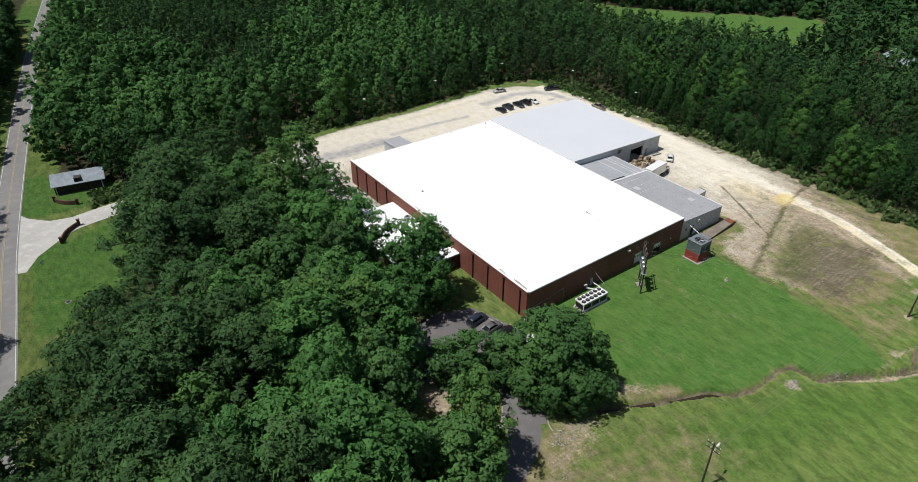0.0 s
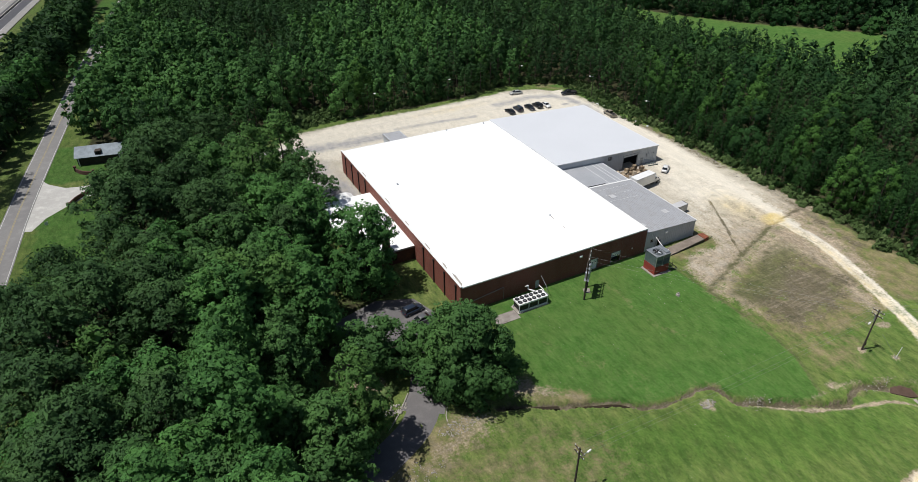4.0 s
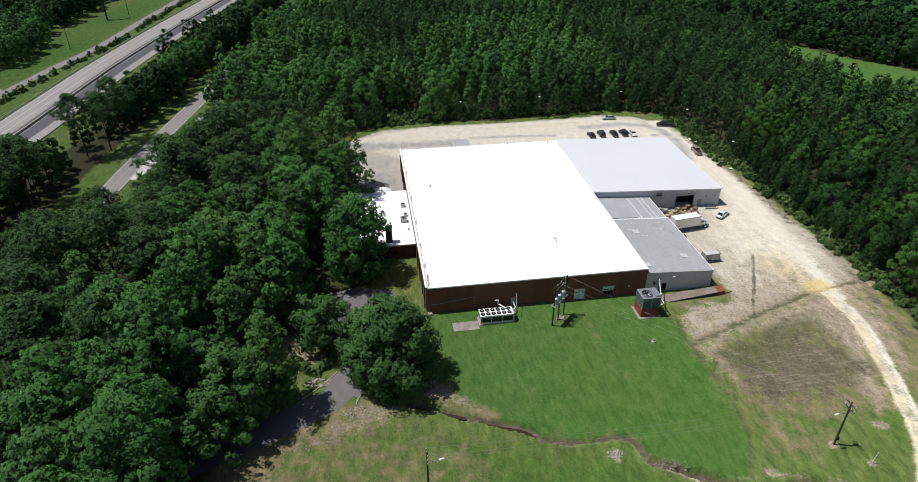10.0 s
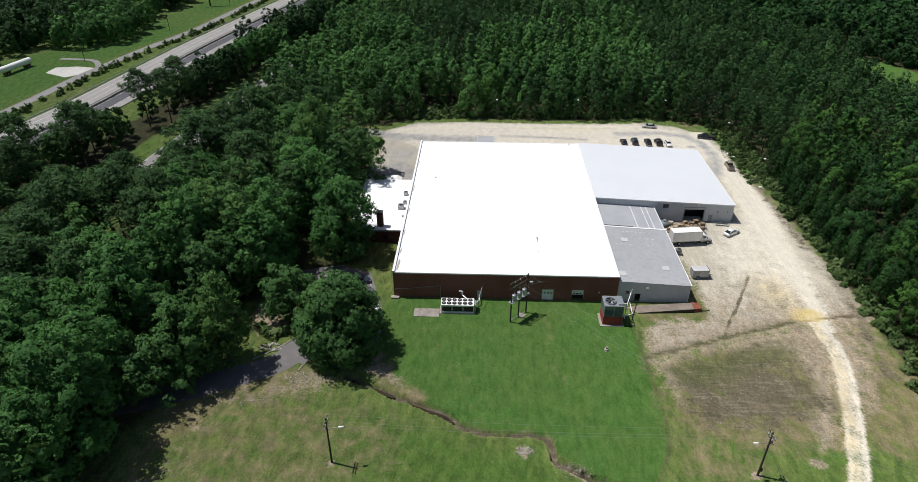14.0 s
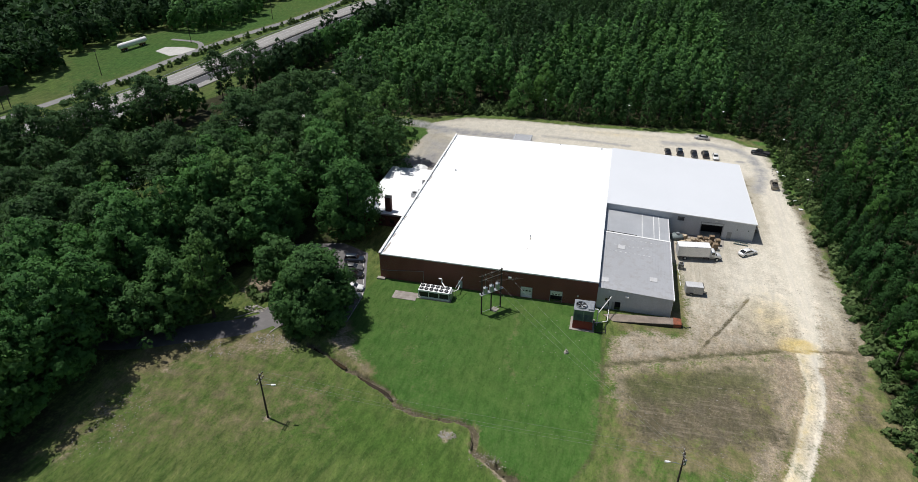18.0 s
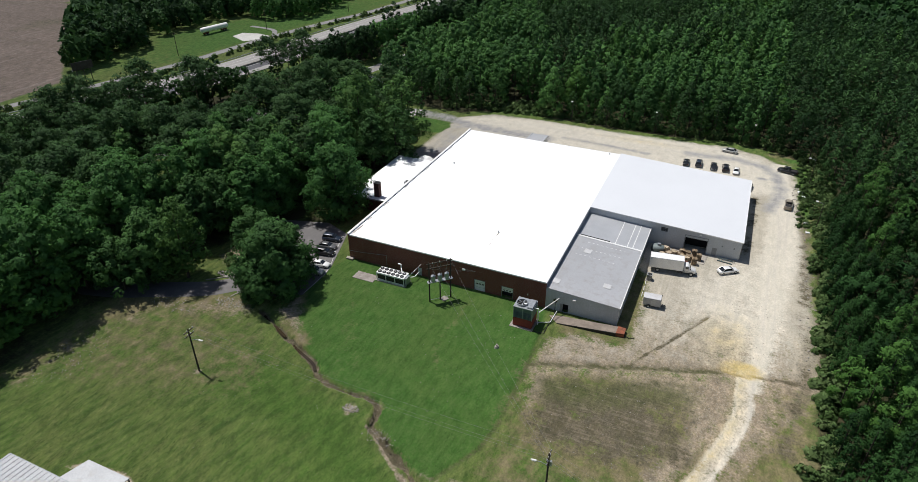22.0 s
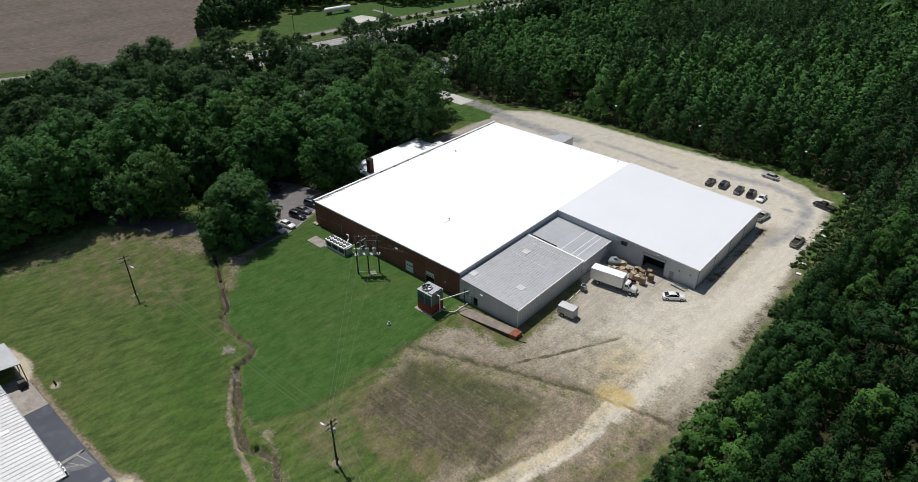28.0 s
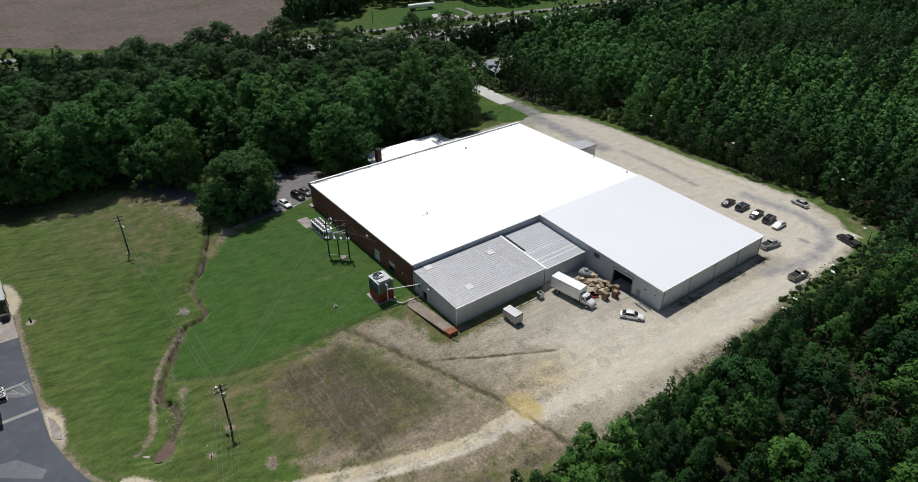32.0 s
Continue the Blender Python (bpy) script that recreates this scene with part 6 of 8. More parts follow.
for k in range(3):
    p = A.lerp(B, 0.18 + 0.32 * k)
    t = part("transformer", Shape().tube((p.x, p.y, 5.1), (p.x, p.y, 6.5), 0.5, 0.5, 14).tube((p.x, p.y, 6.5), (p.x, p.y, 6.7), 0.5, 0.25, 14), MAT["galvanised"], hf, "pale grey can transformer")
    for dx in (-0.2, 0.2):
        part("bushing", Shape().tube((p.x + dx, p.y, 6.6), (p.x + dx, p.y, 7.0), 0.06), MAT["dark_metal"], t)
    part("lead", Shape().path([(p.x, p.y, 7.0), (p.x, p.y, 8.4), (p.x + 0.3, p.y + 0.2, 9.6)], 0.03), MAT["wire"], hf)
    part("insulator", Shape().tube((p.x, p.y, 9.6), (p.x, p.y, 9.95), 0.07, 0.05), MAT["trim_white"], hf)
part("post_rail", Shape().path([(A.x, A.y, 0.4), (B.x, B.y, 0.4)], 0.05), MAT["galvanised"], hf)
single("rubble", Shape().prism([(26.6, -6.2), (27.9, -6.8), (28.6, -5.4), (27.2, -4.9)], 0, 0.12), MAT["concrete"], "low pale stone base under the pole frame", "slab")

# power poles and lines
POLES = [(-4.6, -45.0, 10.0), (62.8, -45.1, 9.7)]
for (x, y, h), armdir in zip(POLES, ((1, 0.15), (-1, -0.1))):
    pl = thing("utility_pole", "dark wooden power pole with crossarms and a street lamp", "utility pole", "power poles", at=pose(x, y, 0))
    part("pole", Shape().tube((0, 0, -0.3), (0, 0, h), 0.18, 0.12), MAT["pole_wood"], pl)
    for z in (h - 0.5, h - 1.4):
        part("crossarm", Shape().box(-0.07, 0.07, -1.1, 1.1, z - 0.07, z + 0.07), MAT["pole_wood"], pl)
        for yy in (-1.0, -0.35, 0.35, 1.0):
            part("insulator", Shape().tube((0, yy, z + 0.07), (0, yy, z + 0.3), 0.06, 0.04), MAT["trim_white"], pl)
    lamp = part("lamp_arm", Shape().path([(0, 0, h - 2.6), (armdir[0] * 1.0, armdir[1], h - 2.2), (armdir[0] * 1.9, armdir[1] * 1.9, h - 2.2)], 0.045), MAT["galvanised"], pl)
    part("lamp_head", Shape().loft([[(armdir[0] * u - w * armdir[1] * 0, armdir[1] * u + w, h - 2.25 + dz) for w, dz in ((-s, 0), (s, 0), (s * 0.7, 0.16), (-s * 0.7, 0.16))] for u, s in ((1.7, 0.1), (1.9, 0.19), (2.35, 0.16), (2.55, 0.07))]), MAT["lamp_glass"], lamp, "white street lamp head")
    if x > 0:
        part("can", Shape().tube((0.3, 0.2, h - 2.6), (0.3, 0.2, h - 1.7), 0.24, n=12), MAT["galvanised"], pl)
        part("meter_box", Shape().box(0.1, 0.4, -0.15, 0.15, 1.1, 1.7), MAT["dark_metal"], pl)


def wire(a, b, sag, r=0.012):
    a, b = Vector(a), Vector(b)
    return [tuple(a.lerp(b, k / 14) - Vector((0, 0, sag * 4 * (k / 14) * (1 - k / 14)))) for k in range(15)]


def cord(pts, r):
    """One unbroken four-sided cable through the points."""
    pts = [Vector(p) for p in pts]
    side = (pts[-1] - pts[0]).cross(Vector((0, 0, 1))).normalized() * r
    return Shape().loft([[tuple(p + side), tuple(p + Vector((0, 0, r))), tuple(p - side), tuple(p - Vector((0, 0, r)))] for p in pts])


ln = thing("power_line", "thin sagging power cables between the poles", "cable")
(x1, y1, h1), (x2, y2, h2) = POLES
for o in (-1.0, -0.35, 1.0):
    part("cable", cord(wire((x1, y1 + o, h1 - 0.2), (x2, y2 + o, h2 - 0.2), 0.9), 0.012), MAT["wire"], ln)
    p = A.lerp(B, 0.5 + o * 0.5)
    part("cable", cord(wire((p.x, p.y, 9.9), (x2, y2 + o, h2 - 0.2), 0.7), 0.012), MAT["wire"], ln)
    part("cable", cord(wire((p.x, p.y, 8.6), (33 + o, -0.05, 5.0), 0.3), 0.012), MAT["wire"], ln)
    part("cable", cord(wire((x2, y2 + o, h2 - 0.2), (104, -58 + o, 9), 0.8), 0.012), MAT["wire"], ln)
single("guy_anchor", Shape().path([(66.4, -49.6, 0), (64.2, -46.6, 4.5)], 0.02), MAT["galvanised"], "steel guy wire from the pole to the ground", "cable")

LAMPS = [(101.9, 59.5, 8), (100.8, 88, 8), (52.8, 110, 8), (24, 109, 8), (83.8, 111, 8)]
for x, y, h in LAMPS:
    pl = thing("lot_lamp", "thin pole lamp with a white head at the wood's edge", "street lamp", "lot lamps", at=pose(x, y, 0))
    s = -1 if x > 90 else 0
    t = (0, -1) if s == 0 else (-1, 0)
    part("pole", Shape().tube((0, 0, -0.2), (0, 0, h), 0.1, 0.07), MAT["pole_wood"], pl)
    part("arm", Shape().path([(0, 0, h - 0.4), (t[0] * 1.3, t[1] * 1.3, h)], 0.04), MAT["galvanised"], pl)
    part("head", Shape().box(t[0] * 1.6 - 0.28, t[0] * 1.6 + 0.28, t[1] * 1.6 - 0.28, t[1] * 1.6 + 0.28, h - 0.05, h + 0.15), MAT["lamp_glass"], pl)

# ---- vehicles ----
def wheel(parent, x, y, r, w):
    wl = part("wheel", Shape().tube((x, y - w / 2, r), (x, y + w / 2, r), r, n=14), MAT["rubber"], parent)
    part("rim", Shape().tube((x, y - w / 2 - 0.012, r), (x, y + w / 2 + 0.012, r), r * 0.6, n=10), MAT["galvanised"], wl)


def ring(x, w, z0, z1, crown=0.06):
    return [(x, -w * 0.96, z0), (x, w * 0.96, z0), (x, w, z0 + (z1 - z0) * 0.45), (x, w * 0.93, z1 - crown), (x, w * 0.6, z1), (x, -w * 0.6, z1), (x, -w * 0.93, z1 - crown), (x, -w, z0 + (z1 - z0) * 0.45)]


CARS = {"sedan": (4.85, 0.9, 0.72, 0.95, 1.43, (-1.95, -1.15, 0.35, 1.2)), "suv": (4.75, 0.94, 0.85, 1.08, 1.75, (-2.2, -1.95, 0.45, 1.15)), "pickup": (5.6, 0.96, 0.95, 1.12, 1.8, (-0.55, -0.45, 0.95, 1.55)), "coupe": (4.5, 0.88, 0.7, 0.9, 1.36, (-1.75, -0.95, 0.3, 1.15))}


def car(kind, colour, tint, at, label):
    """Front towards +x."""
    L, w, hood, belt, top, (c0, c1, c2, c3) = CARS[kind]
    ob = thing("car" if kind != "pickup" else "pickup_truck", label, "car" if kind != "pickup" else "pickup truck", "parked cars", at=at)
    m = paint(colour, tint)
    h = L / 2
    rear = belt if kind in ("suv", "pickup") else belt - 0.02
    part("body", Shape().loft([ring(-h, w * 0.86, 0.38, rear - 0.16), ring(-h + 0.18, w * 0.95, 0.3, rear - 0.02), ring(c0 - 0.05, w, 0.26, rear), ring(c1 + 0.3, w, 0.24, belt), ring(c3, w, 0.24, belt), ring(c3 + 0.5, w, 0.26, hood + 0.14), ring(h - 0.25, w * 0.95, 0.28, hood + 0.02), ring(h, w * 0.84, 0.36, hood - 0.12)]), m, ob, "", True)
    cab = lambda x, s, z: [(x, -w * s, z), (x, w * s, z)]  # noqa: E731
    lo, hi = belt - 0.03, top - 0.05
    part("glasshouse", Shape().add(cab(c0, 0.86, lo) + cab(c3, 0.86, lo) + cab(c2, 0.7, hi) + cab(c1, 0.7, hi), [(0, 1, 6 + 1, 6), (2, 3, 5, 4), (0, 2, 4, 6), (1, 3, 5, 7), (0, 1, 3, 2), (6, 7, 5, 4)]), MAT["glass_dark"], ob, "dark car windows")
    part("roof", Shape().loft([[(x, -w * s, z), (x, w * s, z), (x, w * s * 0.9, z + 0.07), (x, -w * s * 0.9, z + 0.07)] for x, s, z in ((c1 - 0.06, 0.7, hi - 0.05), (c1 + 0.25, 0.73, hi), (c2 - 0.2, 0.73, hi), (c2 + 0.05, 0.7, hi - 0.04))]), m, ob, "", True)
    for sx, a, b in ((1, c3, c2), (1, c0, c1)):
        for sy in (-1, 1):
            part("pillar", Shape().tube((a, sy * w * 0.86, lo), (b, sy * w * 0.71, hi), 0.045, n=5), m, ob)
    for sy in (-1, 1):
        part("headlight", Shape().box(h - 0.12, h - 0.01, sy * w * 0.62 - 0.18, sy * w * 0.62 + 0.18, hood - 0.24, hood - 0.1), MAT["lamp_glass"], ob)
        part("tail_light", Shape().box(-h + 0.01, -h + 0.12, sy * w * 0.68 - 0.14, sy * w * 0.68 + 0.14, rear - 0.32, rear - 0.16), MAT["tail_red"], ob)
        part("mirror", Shape().box(c3 - 0.35, c3 - 0.2, sy * (w + 0.07) - 0.07, sy * (w + 0.07) + 0.07, belt, belt + 0.13), m, ob)
        for x in (-h + 0.95, h - 0.92):
            wheel(ob, x, sy * (w - 0.1), 0.33 if kind != "pickup" else 0.38, 0.22)
    part("bumper", Shape().box(h - 0.08, h + 0.05, -w * 0.8, w * 0.8, 0.34, 0.52), MAT["trim_grey"], ob)
    if kind == "pickup":
        part("bed", Shape().box(-h + 0.15, c0 - 0.08, -w * 0.8, w * 0.8, rear - 0.05, rear + 0.012), MAT["dark"], ob, "dark open load bed")
        part("bed_rail", Shape().box(-h + 0.05, c0 - 0.02, -w * 0.97, -w * 0.82, rear, rear + 0.1).box(-h + 0.05, c0 - 0.02, w * 0.82, w * 0.97, rear, rear + 0.1).box(-h + 0.03, -h + 0.13, -w * 0.82, w * 0.82, rear, rear + 0.1), m, ob)
    return ob


BLACK, NAVY, SILVER, WHITE, GREY, TAN, GREEN = (0.012, 0.012, 0.014), (0.02, 0.03, 0.05), (0.42, 0.42, 0.41), (0.78, 0.78, 0.77), (0.12, 0.12, 0.125), (0.3, 0.26, 0.2), (0.02, 0.035, 0.03)
for kind, cname, tint, x, y, r, lab in (
        ("sedan", "black", BLACK, 66.2, 88.6, 92, "black sedan parked on the gravel lot"), ("suv", "navy", NAVY, 69.9, 89.2, 90, "dark blue estate car parked on the gravel lot"),
        ("sedan", "black", BLACK, 74.3, 88.6, -88, "black saloon parked in the gravel row"), ("suv", "black", BLACK, 77.7, 88.8, 94, "black compact car parked in the gravel row"),
        ("coupe", "white", WHITE, 80.8, 88.0, -90, "white car with a dark rear window at the row's end"), ("sedan", "silver", SILVER, 77.8, 103.4, 172, "silver sedan parked on the lot's back edge"),
        ("pickup", "black", BLACK, 95.0, 94.0, 165, "black pickup truck nosed into the grass"), ("pickup", "tan", TAN, 95.4, 70.6, 86, "tan pickup truck with a dark load bed"),
        ("pickup", "silver", SILVER, 84.6, 77.6, 80, "silver pickup truck parked behind the warehouse corner"), ("sedan", "white", WHITE, 82.9, 30.0, 36, "white sedan outside the warehouse door"),
        ("suv", "silver", SILVER, -4.0, -8.9, 3, "silver off-road car parked in tree shade"), ("sedan", "white", WHITE, -4.5, -5.9, 8, "white sedan parked by the lawn"),
        ("suv", "black", BLACK, -6.3, -1.3, 11, "black estate car in the car park"), ("sedan", "grey", GREY, -7.5, 1.5, 8, "dark grey sedan in the car park"),
        ("suv", "navy", NAVY, -8.4, 5.0, 10, "dark blue car by the brick building"), ("sedan", "white", WHITE, -23.0, -0.8, 195, "white sedan across the car park"),
        ("pickup", "black", BLACK, -23.6, 2.8, 187, "black pickup in tree shade"), ("sedan", "grey", GREY, -24.6, 5.4, 188, "dark sedan under the trees")):
    car(kind, cname, tint, pose(x, y, 0.045, 0, 0, r), lab)

tk = thing("box_truck", "white box truck parked beside pallets", "truck", at=pose(66.0, 24.6, 0.02, 0, 0, 8))
part("box", Shape().box(0, 7.4, -1.25, 1.25, 1.15, 3.75), paint("white", WHITE), tk, "white box body")
part("roof_panel", Shape().box(0.03, 7.37, -1.22, 1.22, 3.75, 3.79), MAT["trim_white"], tk, "white box roof")
for y in (-1.25, 1.2):
    part("top_rail", Shape().box(-0.02, 7.42, y - 0.02, y + 0.07, 3.68, 3.8), MAT["galvanised"], tk)
part("chassis", Shape().box(0.2, 9.4, -0.45, 0.45, 0.65, 1.0), MAT["dark_metal"], tk)
part("cab", Shape().loft([ring(7.55, 1.05, 0.75, 2.6, 0.15), ring(8.5, 1.05, 0.75, 2.65, 0.15), ring(9.05, 1.05, 0.75, 1.75, 0.1), ring(9.15, 1.02, 0.75, 1.7, 0.1), ring(10.1, 0.95, 0.75, 1.5, 0.15), ring(10.3, 0.85, 0.75, 1.25, 0.1)]), paint("white", WHITE), tk, "white conventional cab", True)
part("windscreen", Shape().add([(8.56, -0.85, 2.5), (8.56, 0.85, 2.5), (9.1, 0.95, 1.8), (9.1, -0.95, 1.8)], [(0, 1, 2, 3)]), MAT["glass_dark"], tk)
for sy in (-1, 1):
    part("side_window", Shape().box(7.9, 8.6, sy * 1.06 - 0.015, sy * 1.06 + 0.015, 1.75, 2.35), MAT["glass_dark"], tk)
    part("headlight", Shape().box(10.2, 10.32, sy * 0.7 - 0.12, sy * 0.7 + 0.12, 1.0, 1.2), MAT["lamp_glass"], tk)
    part("mirror", Shape().box(8.85, 8.95, sy * 1.3 - 0.1, sy * 1.3 + 0.1, 1.8, 2.2), MAT["dark_metal"], tk)
    for x in (1.9, 9.3):
        wheel(tk, x, sy * 1.0, 0.5, 0.3)
part("bumper", Shape().box(10.3, 10.45, -1.0, 1.0, 0.5, 0.8), MAT["galvanised"], tk)
part("fuel_tank", Shape().box(6.2, 7.4, -1.2, -0.7, 0.55, 1.05), MAT["dark_metal"], tk)

tr = thing("cargo_trailer", "small white enclosed cargo trailer on the grass edge", "trailer", at=pose(69.1, 10.2, 0.02, 0, 0, 4))
part("box", Shape().box(-1.85, 1.85, -1.0, 1.0, 0.5, 2.3), MAT["shed_grey"], tr, "pale grey sheet body")
part("roof", Shape().prism([(-1.87, -1.02), (1.87, -1.02), (1.87, 1.02), (-1.87, 1.02)], 2.3, lambda x, y: 2.36), MAT["shed_white"], tr)
part("door", Shape().box(-0.2, 0.55, -1.025, -1.0, 0.6, 2.1), MAT["galvanised"], tr)
part("trim_strip", Shape().box(1.75, 1.87, -1.03, 1.03, 2.2, 2.42), MAT["dark_metal"], tr)
for sy in (-1, 1):
    wheel(tr, -0.6, sy * 1.02, 0.33, 0.2)
    part("fender", Shape().box(-1.05, -0.15, sy * 1.08 - 0.1, sy * 1.08 + 0.1, 0.66, 0.74), MAT["dark_metal"], tr)
part("tongue", Shape().path([(1.85, -0.5, 0.5), (2.9, 0, 0.5), (1.85, 0.5, 0.5)], 0.06).tube((2.8, 0, 0), (2.8, 0, 0.55), 0.05), MAT["dark_metal"], tr)

tn = thing("tank_trailer", "long white tank trailer parked in a meadow", "tank trailer", at=pose(-186, 160.5, 0, 0, 0, 81))
part("tank", Shape().loft([[(x, r * math.cos(a), 2.55 + r * math.sin(a)) for a in [2 * math.pi * k / 14 for k in range(14)]] for x, r in ((-8.6, 0.4), (-8.3, 1.15), (-8, 1.35), (8, 1.35), (8.3, 1.15), (8.6, 0.4))]), MAT["trim_white"], tn, "white steel tank", True)
for x in (-6.2, -5.0, 5.2, 6.4):
    for sy in (-1, 1):
        wheel(tn, x, sy * 1.0, 0.5, 0.4)
for x in (-7, 4.4):
    part("bogie", Shape().box(x, x + 2.8, -0.8, 0.8, 0.6, 1.25), MAT["rust"], tn)

au = thing("condenser_unit", "grey outdoor condenser unit on a small pad", "air conditioner", "condenser units", at=pose(66.9, 19.8, 0))
part("casing", Shape().box(-0.55, 0.55, -0.55, 0.55, 0.1, 1.5), MAT["galvanised"], au)
part("pad", Shape().box(-0.75, 0.75, -0.75, 0.75, -0.05, 0.1), MAT["concrete"], au)
part("fan", Shape().tube((0, 0, 1.5), (0, 0, 1.56), 0.45, n=14), MAT["dark"], au)
for k in range(7):
    part("louvre", Shape().box(-0.57, 0.57, -0.575, -0.551, 0.25 + 0.17 * k, 0.31 + 0.17 * k), MAT["dark_metal"], au)
copy_thing(au, pose(32.2, -74.5, 0.04, 0, 0, 30) @ Matrix.Scale(0.85, 4))
for k in range(3):
    single("fence_rail", Shape().tube((66.6 - 0.05 * k, 12.4 + 2.5 * k, 0.1), (66.5 - 0.05 * k, 14.2 + 2.5 * k, 0.1), 0.07), MAT["trim_white"], "white pipe lying in the grass", "pipe", "pipes on the grass")

# pallets, boxes and scrap by the warehouse door
rp_rng = random.Random(5)


def pallet_stack(x, y, n, turn, tilt=0.0, broken=False):
    ob = thing("pallet_stack", "leaning heap of broken wooden pallets" if broken else "stack of weathered wooden pallets", "pallets", "pallets by the door", at=pose(x, y, 0.02, tilt, 0, turn))
    for k in range(n):
        z = 0.145 * k
        s = Shape()
        for j in range(7):
            s.box(-0.6 + 0.172 * j, -0.6 + 0.172 * j + 0.1, -0.5, 0.5, z + 0.11, z + 0.13)
        for yy in (-0.5, -0.05, 0.4):
            s.box(-0.6, 0.53, yy, yy + 0.1, z + 0.02, z + 0.11)
        s.box(-0.6, -0.5, -0.5, 0.5, z, z + 0.02).box(0.43, 0.53, -0.5, 0.5, z, z + 0.02)
        part("pallet", s, MAT["pallet_wood"], ob)
    return ob


for x, y, n, t in ((75.4, 30.4, 12, 8), (76.2, 32.6, 12, 3), (74.3, 31.9, 9, 20), (73.6, 33.6, 9, -10), (75.0, 34.3, 11, 5), (72.2, 32.6, 6, 40), (72.3, 34.4, 7, 12)):
    pallet_stack(x, y, n, t)
for k in range(22):
    x, y = rp_rng.uniform(66.8, 73.2), rp_rng.uniform(30.3, 35.2)
    if y < 28.2 + 0.16 * (x - 66):
        continue
    pallet_stack(x, y, rp_rng.choice((1, 2, 3, 4)), rp_rng.uniform(0, 180), rp_rng.uniform(-14, 14), True)
for k in range(16):
    x, y, s = rp_rng.uniform(67.5, 74), rp_rng.uniform(30.5, 34.5), rp_rng.uniform(0.3, 0.6)
    z = rp_rng.uniform(0.1, 0.9)
    single("cardboard_box", Shape().box(-s, s, -s * 0.7, s * 0.7, -z, s), MAT["cardboard"], "crushed brown cardboard box in the heap", "box", "boxes in the heap", at=pose(x, y, z, rp_rng.uniform(-12, 12), rp_rng.uniform(-12, 12), rp_rng.uniform(0, 180)))
for k, (x, y) in enumerate(((73.2, 29.0), (73.6, 29.5), (72.6, 29.4))):
    single("red_crate", Shape().box(-0.6, 0.6, -0.4, 0.4, 0, 0.5).box(-0.62, 0.62, -0.42, 0.42, 0.42, 0.5), paint("red", (0.4, 0.03, 0.03)), "red plastic crate beside the pallets", "crate", "red crates", at=pose(x, y, 0.02, 0, 0, 20 + 30 * k))
tp = thing("covered_machine", "machine under a dark grey tarpaulin by the wall", "machine", at=pose(66.6, 33.6, 0, 0, 0, 10))
part("cover", Shape().loft([[(x, -w, 0), (x, w, 0), (x, w, h * 0.7), (x, w * 0.6, h), (x, -w * 0.5, h * 0.95), (x, -w, h * 0.65)] for x, w, h in ((-1.5, 0.9, 1.0), (-0.7, 1.1, 1.5), (0.2, 1.0, 1.3), (1.4, 0.9, 1.1))]), MAT["tarp"], tp, "", True)
part("drum", Shape().tube((0.1, 0.1, 1.2), (0.1, 0.1, 1.75), 0.42, n=14), MAT["trim_grey"], tp)
rk = thing("steel_rack", "pale green steel rack lying on the gravel", "rack", at=pose(82.0, 34.6, 0, 0, 0, -8))
for y in (-0.6, 0.6):
    part("beam", Shape().box(-1.7, 1.7, y - 0.06, y + 0.06, 0.05, 0.3), MAT["tower_green"], rk)
for k in range(6):
    part("brace", Shape().path([(-1.6 + 0.62 * k, -0.6 if k % 2 else 0.6, 0.2), (-1.0 + 0.62 * k, 0.6 if k % 2 else -0.6, 0.2)], 0.05), MAT["galvanised"], rk)

# small things about the site
single("well_cap", Shape().tube((43.8, -16.1, -0.1), (43.8, -16.1, 0.35), 0.5, 0.4, 12).tube((43.8, -16.1, 0.35), (43.8, -16.1, 0.8), 0.18, 0.18, 8), MAT["rock"], "pale concrete well cap with a short pipe on the lawn", "well cap")
single("dirt_stub", Shape().tube((11.4, -67.2, -0.1), (11.3, -67.3, 1.0), 0.2, 0.14, 9), MAT["pole_wood"], "short burnt stump on a bare dirt patch", "stump")
bb = thing("billboard", "tall steel billboard seen from its dark back", "billboard", at=pose(-175.5, 72, 0, 0, 0, 75))
part("panel", Shape().box(-4.2, 4.2, -0.1, 0.1, 5.2, 8.4), MAT["dark_metal"], bb)
for x in (-2.8, 0, 2.8):
    part("post", Shape().box(x - 0.12, x + 0.12, 0.11, 0.35, -0.1, 8), MAT["dark_metal"], bb)
part("catwalk", Shape().box(-4.2, 4.2, 0.36, 0.9, 5.1, 5.2), MAT["galvanised"], bb)
bb2 = thing("billboard", "large billboard on a single steel column by the highway", "billboard", at=pose(-151, 299, 0, 0, 0, 20))
part("panel", Shape().box(-7.2, 7.2, -0.3, 0.3, 10.5, 15), MAT["dark_metal"], bb2)
part("column", Shape().tube((0, 0, -0.1), (0, 0, 12), 0.5, 0.45, 12), MAT["dark_metal"], bb2)
